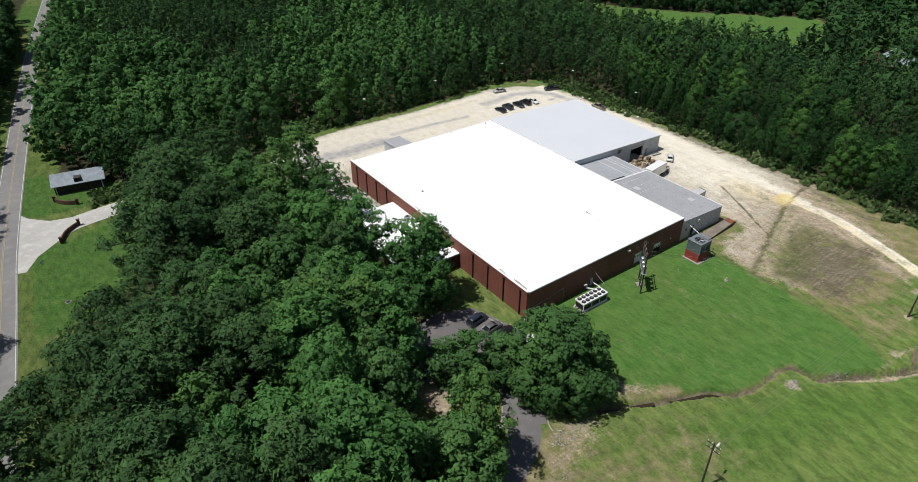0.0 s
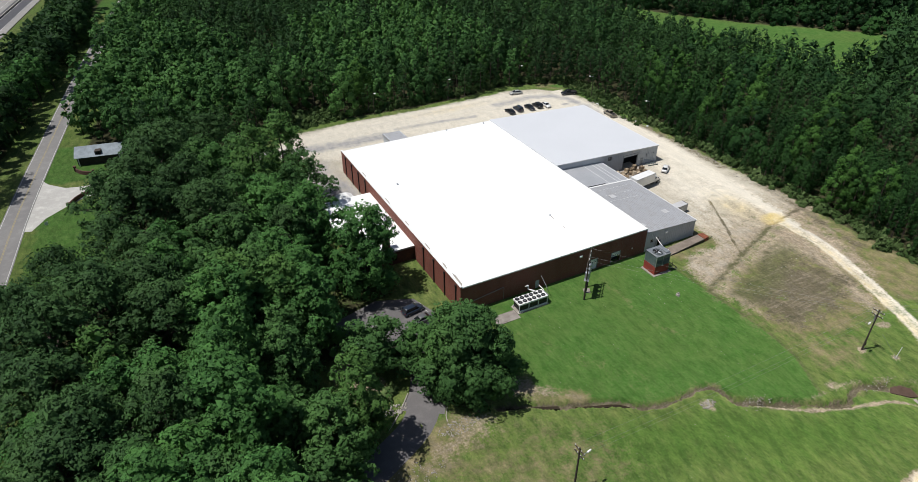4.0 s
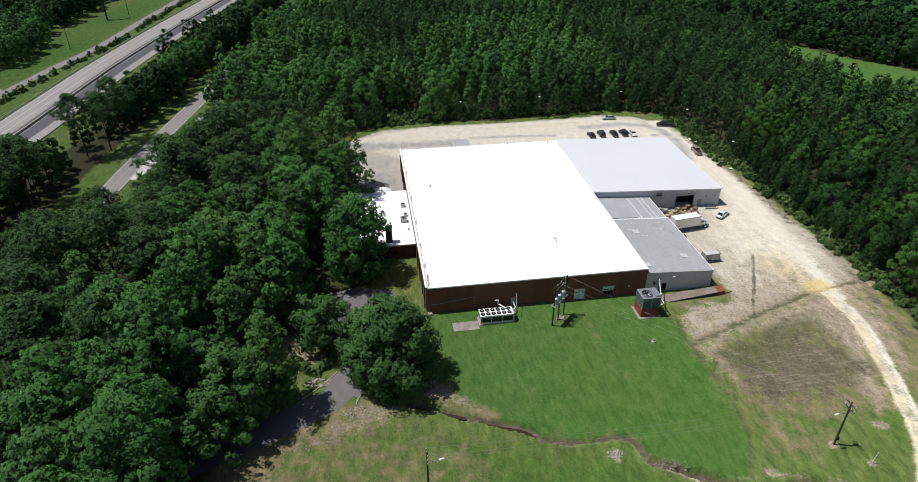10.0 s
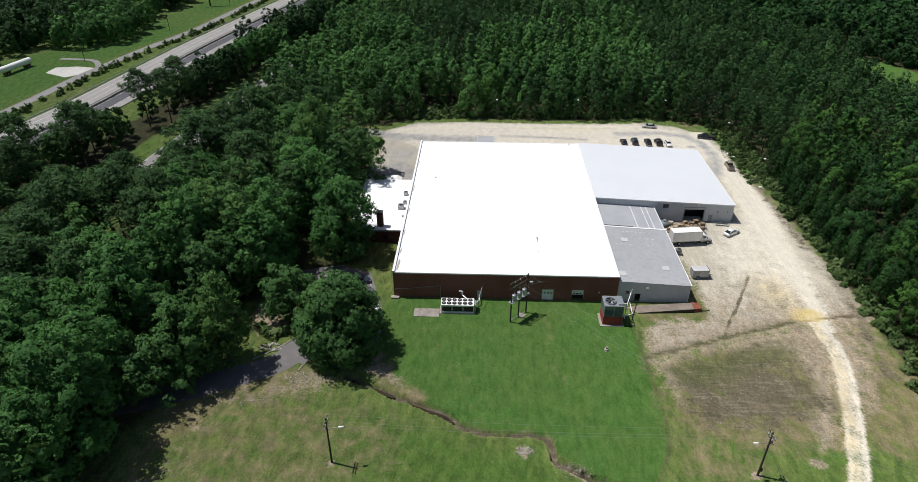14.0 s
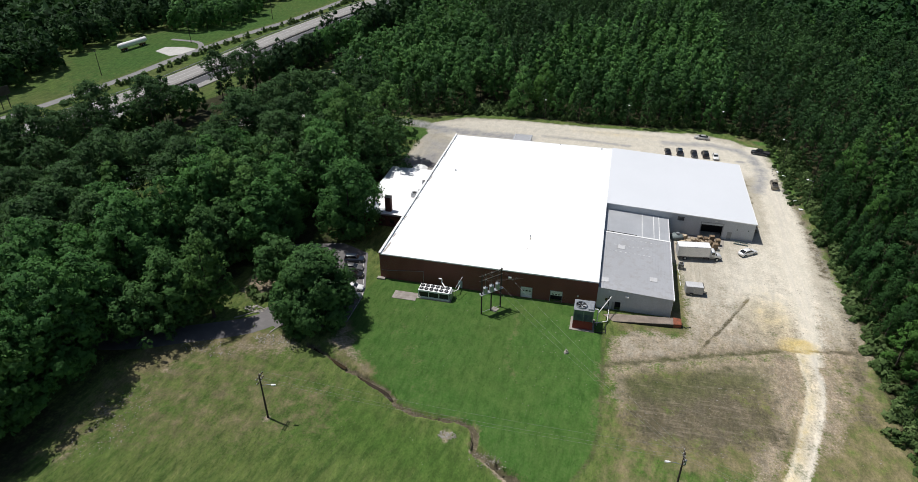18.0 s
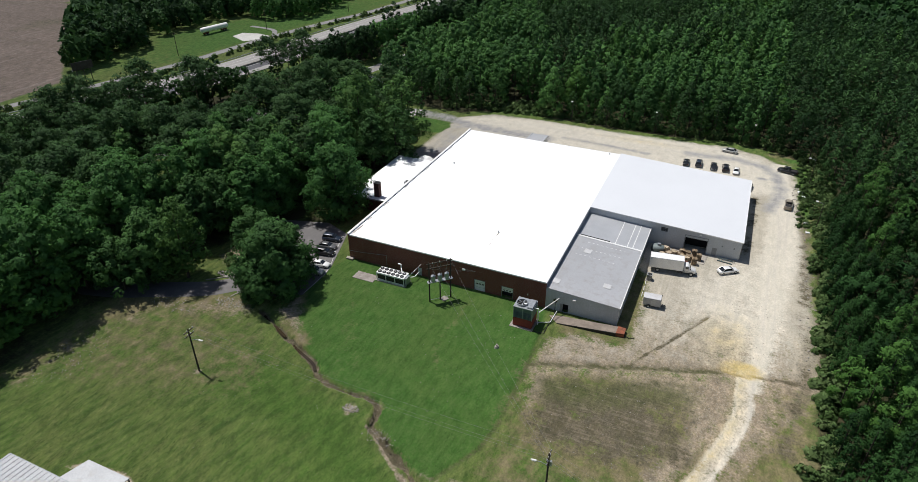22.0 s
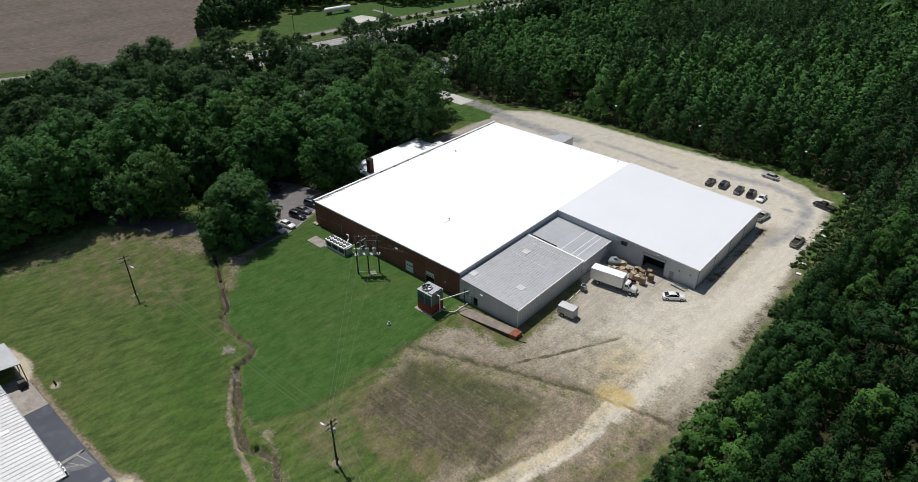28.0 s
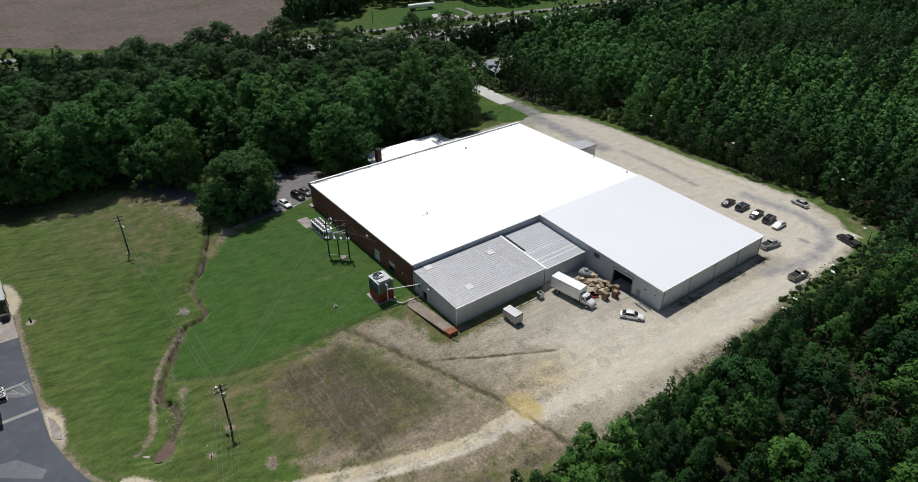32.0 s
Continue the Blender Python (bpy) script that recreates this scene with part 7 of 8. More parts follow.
for x, y in ((-149, 234), (-140, 303), (-164, 176), (-170, 118)):
    pl = thing("roadside_pole", "plain dark wooden utility pole in the meadow", "utility pole", "roadside poles", at=pose(x, y, 0))
    part("pole", Shape().tube((0, 0, -0.2), (0, 0, 11), 0.17, 0.11), MAT["pole_wood"], pl)
    part("crossarm", Shape().box(-0.9, 0.9, -0.06, 0.06, 10.3, 10.45), MAT["pole_wood"], pl)
single("pavement_turnout", Shape().prism([(-172, 158), (-160, 152), (-154, 158), (-153, 166), (-163, 168), (-172, 166)], -0.02, 0.05), MAT["drive_gravel"], "pale gravel turnout in the meadow", "gravel", kind="structure")

# scattered stones
st_rng = np.random.default_rng(21)


def stones(name, centres, sizes, label):
    v, f = [], []
    for (x, y, z), s in zip(centres, sizes):
        k = len(v)
        p = st_rng.normal(size=(6, 3)) * 0.18 + np.array([(1, 0, 0), (-1, 0, 0), (0, 1, 0), (0, -1, 0), (0, 0, 0.7), (0, 0, -0.5)])
        v += [tuple(q) for q in p * s + (x, y, z)]
        f += [(k + a, k + b, k + c) for a, b, c in ((0, 2, 4), (2, 1, 4), (1, 3, 4), (3, 0, 4), (2, 0, 5), (1, 2, 5), (3, 1, 5), (0, 3, 5))]
    return tagged(new(name, soup(name, v, f, MAT["rock"], 3)), label, "stones", kind="stuff")


pts, siz = [], []
FIELD_STONES = ((26.5, -41.6, 1.6, 0.8, 90, 0.15), (34, -45.2, 3.5, 1.6, 60, 0.1), (-14, -26, 4, 1.5, 120, 0.14), (-25, -31, 6, 2.5, 100, 0.12), (-30, -52, 5, 9, 160, 0.1), (25, -18, 22, 15, 26, 0.07), (40, -14, 8, 9, 22, 0.08), (43, -26, 6, 16, 46, 0.06), (20, -14, 18, 12, 24, 0.05), (10, -50, 16, 12, 20, 0.06), (75, -25, 22, 17, 120, 0.1))
LOT_STONES = ((80, 10, 16, 14, 160, 0.09), (100, 30, 2, 30, 60, 0.2), (56.5, -52.4, 3.5, 0.9, 60, 0.08), (34, -44.6, 2.5, 0.7, 40, 0.08), (97.5, 75, 1.2, 12, 60, 0.25), (-22, -17.5, 2.5, 1.2, 60, 0.25))
for cx, cy, rx, ry, n, s in FIELD_STONES + LOT_STONES:
    a, r = st_rng.uniform(0, 6.28, n), np.sqrt(st_rng.uniform(0, 1, n))
    for x, y in zip(cx + rx * r * np.cos(a), cy + ry * r * np.sin(a)):
        if not (-0.5 < x < 85 and 0 < y < 73):
            pts.append((x, y, 0.02))
            siz.append(s * st_rng.uniform(0.5, 1.6))
stones("stones", pts, siz, "scattered pale stones and rubble")
for x, y, s in ((98.6, 81, 0.9), (99.2, 78.4, 0.6), (99.6, 62, 0.5), (100, 57, 0.5)):
    jk = thing("junk_heap", "white junk sheets dumped in the weeds", "junk", "dumped junk", at=pose(x, y, 0.05, 6, 4, 30 * s))
    part("sheet", Shape().box(-s, s, -s * 0.6, s * 0.6, 0.1, 0.3), MAT["trim_white"], jk)
    part("frame", Shape().box(-s * 0.8, s * 1.1, -s * 0.1, s * 0.1, -0.1, 0.12), MAT["pallet_wood"], jk)

# ---- trees ----
TR = np.random.default_rng(3)


def unit(v):
    return v / np.maximum(np.linalg.norm(v, axis=-1, keepdims=True), 1e-9)


def cards(c, n, size, r, loose, slim):
    """Small leaf clumps: a triangle at each centre, facing about its normal."""
    k = len(c)
    n = unit(n + r.normal(size=(k, 3)) * loose)
    u = unit(np.cross(n, r.normal(size=(k, 3))))
    v = np.cross(n, u)
    s = size[:, None] * r.uniform(0.65, 1.35, (k, 1))
    a = s * r.uniform(0.75, 1.2, (k, 1))
    p = np.stack([c + u * a, c - u * a * 0.55 + v * s * slim, c - u * a * 0.55 - v * s * slim + n * s * 0.2], 1)
    return p.reshape(-1, 3), np.arange(k * p.shape[1]).reshape(k, -1), n


def limb_shape(h, r0, limbs, r, bend=0.25):
    s = Shape()
    a = Vector((0, 0, -0.3))
    pts = [a]
    for k in range(1, 5):
        pts.append(Vector((r.normal() * bend * 0.5 * k / 4, r.normal() * bend * 0.5 * k / 4, h * k / 4)))
    for k in range(4):
        s.tube(pts[k], pts[k + 1], r0 * (1 - 0.2 * k) * (1.25 if k == 0 else 1), r0 * (1 - 0.2 * (k + 1)), 7)
    for t, q in limbs:
        b = pts[min(3, int(t * 4))].lerp(pts[min(4, int(t * 4) + 1)], t * 4 % 1)
        m = b.lerp(Vector(q), 0.55) - Vector((0, 0, 0.3))
        s.tube(b, m, r0 * 0.42, r0 * 0.26, 5).tube(m, q, r0 * 0.26, r0 * 0.08, 5)
    return s


def tufts(lobes, r, dense, per, tuft, size, flat=0.8, up=0.45):
    """Leaf clumps gathered in tufts over the outer and upper side of each lobe (centre, radius, outward)."""
    C, N, S, D = [], [], [], []
    for c, lr, d in lobes:
        m = max(4, int(dense * lr * lr))
        q = unit(r.normal(size=(m, 3)) + unit(np.array(d, float)) * 0.8 + np.array([0, 0, up]))
        t = c + q * lr * r.uniform(0.62, 1.12, (m, 1)) * np.array([1, 1, flat])
        o = unit(r.normal(size=(m * per, 3)) + np.repeat(q, per, 0) * 0.9)
        tr = np.repeat(tuft * r.uniform(0.6, 1.35, m), per)[:, None]
        C.append(np.repeat(t, per, 0) + o * tr * np.array([1, 1, 0.7]))
        D.append(np.repeat(q, per, 0))
        N.append(o + np.repeat(q, per, 0) * 0.6 + np.array([0, 0, 0.35]))
        S.append(np.full(m * per, size))
        core = max(3, int(2.6 * lr * lr))
        o = unit(r.normal(size=(core, 3)))
        C.append(c + o * lr * r.uniform(0.2, 0.6, (core, 1)) * np.array([1, 1, flat]))
        N.append(o + np.array([0, 0, 0.3]))
        D.append(o)
        S.append(np.full(core, max(0.45, 0.5 * lr)))
    return np.concatenate(C), np.concatenate(N), np.concatenate(S), np.concatenate(D)


def broad_lobes(h, rad, n, r, base_z, peak=0.4, point=0.0, uneven=1.0):
    """Uneven egg-shaped crown: lobes on limbs at all heights, smaller towards the top; some limbs missing."""
    g, out, tips = math.pi * (3 - math.sqrt(5)), [], []
    p1, p2, a1, a2 = r.uniform(0, 6.28), r.uniform(0, 6.28), r.uniform(0.1, 0.26), r.uniform(0.06, 0.16)
    for i in range(n):
        t = (i + r.uniform(0.1, 0.9)) / n
        a = g * i + r.normal() * 0.3
        u = (t - peak) / (1 - peak if t > peak else peak + 0.25)
        env = math.sqrt(max(0.02, 1 - u * u)) * (1 - point * max(0, u) * 0.5)
        env *= 1 + uneven * a1 * math.sin(2 * a + p1) + uneven * a2 * math.sin(3 * a + p2 + 4 * t)
        lr = rad * r.uniform(0.17, 0.34) * (1.1 - 0.35 * t)
        R = max(0.0, rad * env * r.uniform(0.72, 1.04) - lr * 0.7)
        z = h * (base_z + (1 - base_z) * t) - lr * 0.5
        c = np.array([R * math.cos(a), R * math.sin(a), z])
        d = (math.cos(a) * env, math.sin(a) * env, 0.25 + 0.9 * max(0, u))
        out.append((c, lr, d))
        tips.append((min(0.95, max(0.3, z / h - 0.12)), tuple(c)))
        if R > rad * 0.45:
            b = a + r.normal() * 0.5
            out.append((np.array([R * 0.5 * math.cos(b), R * 0.5 * math.sin(b), z + lr * r.uniform(0.1, 0.7)]), lr * 0.9, (0.3 * math.cos(b), 0.3 * math.sin(b), 1)))
    return out, tips


def pine_lobes(h, rad, r, base_z=0.5, n=46):
    """Flat sprays at the ends of whorled limbs round a bare trunk."""
    out, tips = [], []
    for i in range(n):
        t = i / (n - 1)
        z = h * (base_z + (0.97 - base_z) * t ** 0.9)
        reach = rad * (0.4 + 0.75 * math.sin(math.pi * min(1, 0.25 + 0.68 * t))) * r.uniform(0.5, 1.05) * (1 - 0.6 * t ** 3)
        a = i * 2.4 + r.normal() * 0.4
        tip = np.array([math.cos(a) * reach, math.sin(a) * reach, z + 0.12 * reach])
        tips.append((min(0.97, z / h), tuple(tip)))
        for f, s in ((0.9, 1.0), (0.5, 0.8)):
            out.append((tip * np.array([f, f, 1]), rad * r.uniform(0.16, 0.27) * s, (math.cos(a) * 0.6, math.sin(a) * 0.6, 0.7)))
    return out, tips


def tree(name, label, kind, h, rad, seed, mat):
    r = np.random.default_rng(seed)
    if kind == "pine":
        lobes, tips = pine_lobes(h, rad, r)
        c, n, s, d = tufts(lobes, r, 6.0, 6, 0.4, 0.31, 0.6, 0.6)
        r0, stem, slim = 0.24, h * 0.95, 0.5
    elif kind == "oak":
        lobes, tips = broad_lobes(h, rad, 84, r, 0.08, 0.36, 0.0, 0.35)
        c, n, s, d = tufts(lobes, r, 6.6, 10, 0.42, 0.26)
        r0, stem, slim = 0.45, h * 0.7, 0.7
    elif kind == "full":
        lobes, tips = broad_lobes(h, rad, 64, r, 0.1, 0.4, 0.2, 0.7)
        c, n, s, d = tufts(lobes, r, 5.2, 8, 0.42, 0.29)
        r0, stem, slim = 0.36, h * 0.8, 0.7
    elif kind == "young":
        lobes, tips = broad_lobes(h, rad, 34, r, 0.2, 0.4, 0.0, 0.6)
        c, n, s, d = tufts(lobes, r, 7.5, 8, 0.4, 0.27)
        r0, stem, slim = 0.2, h * 0.8, 0.7
    else:
        lobes, tips = broad_lobes(h, rad, 52, r, 0.17, r.uniform(0.3, 0.48), r.uniform(0, 0.6))
        c, n, s, d = tufts(lobes, r, 5.2, 8, 0.42, 0.29)
        r0, stem, slim = 0.33, h * 0.8, 0.7
    ob = thing(name, label, "tree")
    part("trunk", limb_shape(stem, r0, [t for t in tips if t[1][2] < h * 0.9][::2][:14], r), MAT["bark"], ob)
    v, f, cn = cards(c, n, s, r, 0.45, slim)
    whole = unit(c - np.array([0, 0, h * 0.5]))
    part("crown", soup("crown", v, f, mat, 3, np.repeat(unit(0.4 * cn + 0.75 * d + 0.35 * whole), 3, 0)), mat, ob)
    return ob


def plant(protos, spots, group):
    """Stand copies of the prototypes on the spots (x, y, which, scale); the prototypes take the first ones."""
    used = set()
    for x, y, which, sc in spots:
        ob = protos[which % len(protos)]
        m = pose(x, y, 0, 0, 0, TR.uniform(0, 360)) @ Matrix.Diagonal((sc * TR.uniform(0.92, 1.1), sc * TR.uniform(0.92, 1.1), sc * TR.uniform(0.94, 1.04), 1))
        if id(ob) in used:
            copy_thing(ob, m)
        else:
            used.add(id(ob))
            ob.matrix_basis = m
        tagged(ob, group=group)
    for ob in protos:
        if id(ob) not in used:
            for o in (*ob.children_recursive, ob):
                bpy.data.objects.remove(o)


single_oak = tree("oak_tree", "large dense dark green oak beside the creek", "oak", 16.4, 9.3, 40, MAT["leaf_oak"])
single_oak.matrix_basis = pose(-8.0, -17.3, 0)
BROAD = [tree("broadleaf_tree", "tall broadleaf tree with a tufted mid green crown", "broad", 22, 7.2, 50 + k, MAT["leaf_broad"]) for k in range(5)]
DARKS = [tree("oak_tree", "tall dark green oak with an uneven crown", "broad", 20, 6.8, 60 + k, MAT["leaf_oak"]) for k in range(4)]
BRIGHT = [tree("broadleaf_tree", "tall fresh light green broadleaf tree in the grove", "broad", 21, 6.0, 90 + k, MAT["leaf_bright"]) for k in range(2)]
FULL = [tree("broadleaf_tree", "full broadleaf tree with a low dense crown beside the office wing", "full", 20, 8.0, 120, MAT["leaf_broad"])]
SMALL = [tree("small_tree", "low dark green tree with a spreading crown beside the car park", "young", 12, 6.3, 97 + k, MAT["leaf_oak"]) for k in range(2)]
PINES = [tree("pine_tree", "tall dark pine with a bare trunk and tufted crown", "pine", 22, 6.6, 70 + k, MAT["leaf_pine_light"]) for k in range(4)]

# named trees near the building, then the grove between the road and the lawn: x, y, kind, height
BY_BUILDING = [(-13.8, 16.6, "f", 21.5), (-21.5, 26.5, "b", 23.5), (-27.5, 32.5, "b", 24.5), (-18.5, 61.5, "l", 26), (-16, 52, "d", 18.5), (-20.5, 46, "d", 19.5), (-31.5, 17, "b", 21), (-33.5, 40.5, "d", 21.5), (-30, 55, "b", 21), (-29, 2.5, "b", 20.5), (-28.5, 71, "d", 19), (-35.5, 74, "d", 20), (-36, 27, "d", 20)]
BY_LANE = [(-20.6, -7.8, "s", 12.4), (-13.6, -10.2, "s", 9.5), (-29, -22.2, "l", 20.5), (-35, -25.8, "d", 16), (-37.0, -9.0, "d", 20), (-39.5, -23, "d", 18), (-48, -17, "b", 24.5), (-47, -21.5, "b", 23), (-55, -12.5, "b", 25.5), (-60, -11, "b", 24), (-54, -26, "b", 22.5), (-60, -26, "d", 23), (-46.5, -34.5, "b", 20.5), (-44.5, -44, "b", 23), (-50.5, -41, "b", 22), (-45.5, -52, "b", 22), (-52, -50, "b", 22), (-46.5, -61, "d", 21), (-56, -37.5, "b", 23), (-38.5, -31.5, "s", 13)]
MID = [(-41.5, 7.5, "l", 21), (-62, -4, "l", 25), (-45, 23.5, "d", 21), (-45, -7.5, "b", 22), (-68, 6.5, "p", 21), (-74, 15.5, "p", 22), (-72.5, -5, "p", 23), (-65, -19, "p", 25), (-65, -14, "p", 23)]
NORTH_PINES = [(-43, 72, "p", 23.5), (-42, 50, "p", 22.5), (-53.5, 39, "p", 23.5), (-63, 22.5, "p", 21.5), (-53.5, 10, "p", 24), (-66, 17, "p", 21), (-57.5, 45, "p", 22), (-51.5, 63, "p", 22), (-46.5, 79.5, "p", 21), (-52.5, 22, "p", 21)]
TALL_ROW = [(along - 0.5 * (i % 3), yy, "p", 21.5 + 3.5 * ((i * 37) % 10) / 10) for i, (along, yy) in enumerate(((-103.5, -44), (-105.5, -36), (-102, -29), (-105, -21), (-101.5, -14), (-104, -6), (-101, 1), (-103.5, 8), (-100, 15), (-102.5, 23), (-99.5, 31), (-102, 39), (-86, -22)))]
ROADSIDE = [(-98, 97, "p", 21), (-92, 101, "p", 19), (-100.5, 66, "p", 17), (-97.5, 56, "p", 21), (-112, 34, "p", 19), (-111, 14, "p", 21), (-91, 110, "p", 20)]
FIXED = BY_BUILDING + BY_LANE + MID + NORTH_PINES + TALL_ROW + ROADSIDE
TALL = {"f": 20, "b": 22, "d": 20, "l": 21, "s": 12, "p": 22}
spots = {k: [] for k in TALL}
taken = [(x, y, 4.2 if h > 14 else 3.5) for x, y, _, h in FIXED] + [(-8, -17.5, 9)]
for x, y, k, h in FIXED:
    spots[k].append((x, y, len(spots[k]), h / TALL[k]))
GROVE = [(-96, -80), (-90, -12), (-87, 4), (-80, 16), (-72, 24), (-62, 32), (-58, 50), (-52, 64), (-48, 76), (-40, 82), (-28, 80), (-27, 60), (-26, 10), (-33, 0), (-42, -14), (-49, -30), (-48, -42), (-47, -60), (-46, -80)]
GAPS = [(-39, 19.5, 5), (-30, 46, 4), (-61, 28, 5), (-49, 32, 4), (-62, 12, 4), (-56, 0, 4), (-85, 35, 4), (-79, 28.5, 4), (-73, 21.5, 4), (-67, 13, 4), (-92, -5, 4), (-86, -10, 4), (-80, -15, 4), (-74, -19, 4), (-58, 39, 4), (-54, 32, 4)]
for _ in range(6000):
    x, y = TR.uniform(-96, -24), TR.uniform(-80, 88)
    q = np.array([(x, y)])
    if not inside(q, GROVE)[0] or off_line(q, ROAD)[0] < (4.5 if y < 8 else 7.5) or off_line(q, DRIVE)[0] < 9 or inside(q, PARKING)[0]:
        continue
    if min(math.hypot(x - a, y - b) / r for a, b, r in GAPS) < 1:
        continue
    if min(math.hypot(x - a, y - b) / r for a, b, r in taken) < 1.0 + 0.1 * TR.random():
        continue
    piney = x < -60 or (x < -52 and y > -5) or (y > 40 and x < -40)
    k = ("p" if TR.random() < 0.85 else "b") if piney else ("b" if TR.random() < 0.5 else "d" if TR.random() < 0.7 else "l" if TR.random() < 0.3 else "p")
    taken.append((x, y, 6.2))
    spots[k].append((x, y, int(TR.integers(0, 9)), TR.uniform(0.82, 1.12)))
plant(FULL, spots["f"], "grove trees")
plant(SMALL, spots["s"], "small trees by the car park")
plant(BROAD, spots["b"], "grove trees")
plant(DARKS, spots["d"], "grove oaks")
plant(BRIGHT, spots["l"], "light grove trees")
plant(PINES, spots["p"], "grove pines")

# ---- woods: everything beyond, joined ----
LOBES = {"pine": 34, "cone": 56, "spire": 22, "round": 24, "bush": 8}


def thicket(name, spots, kind, mat, label):
    """spots: x, y, height, radius, number of clumps. pine: ovoid; cone, spire: pointed; round: domed; bush."""
    r = np.random.default_rng(len(spots))
    spots = np.asarray(spots, float)
    n, m, k = spots[:, 4].astype(int), len(spots), LOBES[kind]
    idx = np.repeat(np.arange(m), n)
    x, y, h, rad = (spots[idx, j] for j in range(4))
    lt = np.clip((np.arange(k) + r.uniform(0, 1, (m, k))) / k, 0, 1)
    lt[:, -1] = 1.0
    la = r.uniform(0, 6.28, (m, 1)) + np.arange(k) * 2.4 + r.normal(size=(m, k)) * 0.35
    if kind == "pine":
        lo, flat, prof, big = 0.2, 0.8, np.sin(math.pi * (0.3 + 0.68 * lt)) ** 0.9, 0.27
    elif kind == "cone":
        lo, flat, prof, big = 0.14, 0.8, (1 - lt) ** 0.75 * 0.95 + 0.03, 0.27
    elif kind == "spire":
        lo, flat, prof, big = 0.12, 1.05, np.sin(math.pi * (0.36 + 0.62 * lt)) * 0.95, 0.32
    elif kind == "round":
        lo, flat, prof, big = 0.22, 0.85, np.sqrt(np.clip(1 - (1.25 * lt - 0.3) ** 2, 0.02, 1)), 0.3
    else:
        lo, flat, prof, big = 0.12, 0.9, np.sqrt(np.clip(1 - lt ** 2, 0.03, 1)), 0.46
    lr = big * r.uniform(0.75, 1.3, (m, k)) * (0.62 + 0.38 * prof)
    share = np.cumsum(lr ** 2, 1)
    pick = r.uniform(0, 1, len(idx))[:, None] * share[idx, -1:]
    which = np.minimum((pick > share[idx]).sum(1), k - 1)
    out = np.column_stack([np.cos(la[idx, which]), np.sin(la[idx, which]), 0.3 + 0.8 * lt[idx, which]])
    q = unit(r.normal(size=(len(idx), 3)) + 0.9 * out)
    R = prof[idx, which] * rad * 0.72 * r.uniform(0.75, 1.1, (m, k))[idx, which]
    L = (lr[idx, which] * rad)[:, None]
    mid = np.column_stack([x + R * out[:, 0], y + R * out[:, 1], h * (lo + (0.97 - lo) * lt[idx, which]) - 0.4 * L[:, 0]])
    core = r.random(len(idx)) < 0.16
    pos = mid + q * L * np.array([1, 1, flat]) * np.where(core, r.uniform(0.1, 0.55, len(idx)), r.uniform(0.62, 1.12, len(idx)))[:, None]
    size = rad * (3.0 / np.sqrt(n[idx])) * np.where(core, 2.0, 1.0)
    v, fc, cn = cards(pos, q + np.array([0, 0, 0.35]), size, r, {"cone": 0.6, "pine": 0.6}.get(kind, 0.4), 0.34 if kind in ("cone", "pine") else 0.7)
    whole = unit(np.column_stack([pos[:, 0] - x, pos[:, 1] - y, (pos[:, 2] - h * 0.55) * 0.6]))
    me = soup(name, v, fc, mat, 3, np.repeat(unit(0.22 * cn + 0.6 * q + 0.6 * whole), 3, 0))
    tone = np.clip(0.5 + 0.45 * wave(spots[:, :2], 0.035, 41) + r.normal(size=m) * 0.36, 0.01, 1)
    me.attributes.new("tone", "FLOAT", "POINT").data.foreach_set("value", np.repeat(tone[idx], 3).astype(np.float32))
    ob = new(name, me)
    edge = spots[(spots[:, 4] > 200) & (spots[:, 2] > 5)]
    if len(edge):
        sv, sf = [], []
        for i, (a, b, hh, rr, _) in enumerate(edge):
            w = 0.16
            sv += [(a + dx * w * g, b + dy * w * g, z) for z, g in ((-0.1, 1.2), (hh * 0.75, 0.5)) for dx, dy in ((1, 0), (-0.5, 0.87), (-0.5, -0.87))]
            sf += [(6 * i + j, 6 * i + (j + 1) % 3, 6 * i + 3 + (j + 1) % 3, 6 * i + 3 + j) for j in range(3)]
        stems = new("stems", soup("stems", sv, sf, MAT["bark"], 4))
        stems.parent = ob
        tagged(stems, kind="stuff")
    return tagged(ob, label, "woods", kind="stuff")


def jitter_grid(x0, x1, y0, y1, step):
    gx, gy = np.meshgrid(np.arange(x0, x1, step), np.arange(y0, y1, step))
    p = np.column_stack([gx.ravel(), gy.ravel()])
    p[:, 0] += np.where(np.round((p[:, 1] - y0) / step) % 2 > 0, step / 2, 0)
    return p + TR.uniform(-0.42, 0.42, p.shape) * step


def along_x(line, y):
    return np.interp(y, [p[1] for p in line], [p[0] for p in line])


HOUSE_PLOT = [(-79, 84), (-52, 84), (-10, 84), (-10, 103), (-50, 104), (-53, 113), (-56, 127), (-70, 128), (-76, 112)]
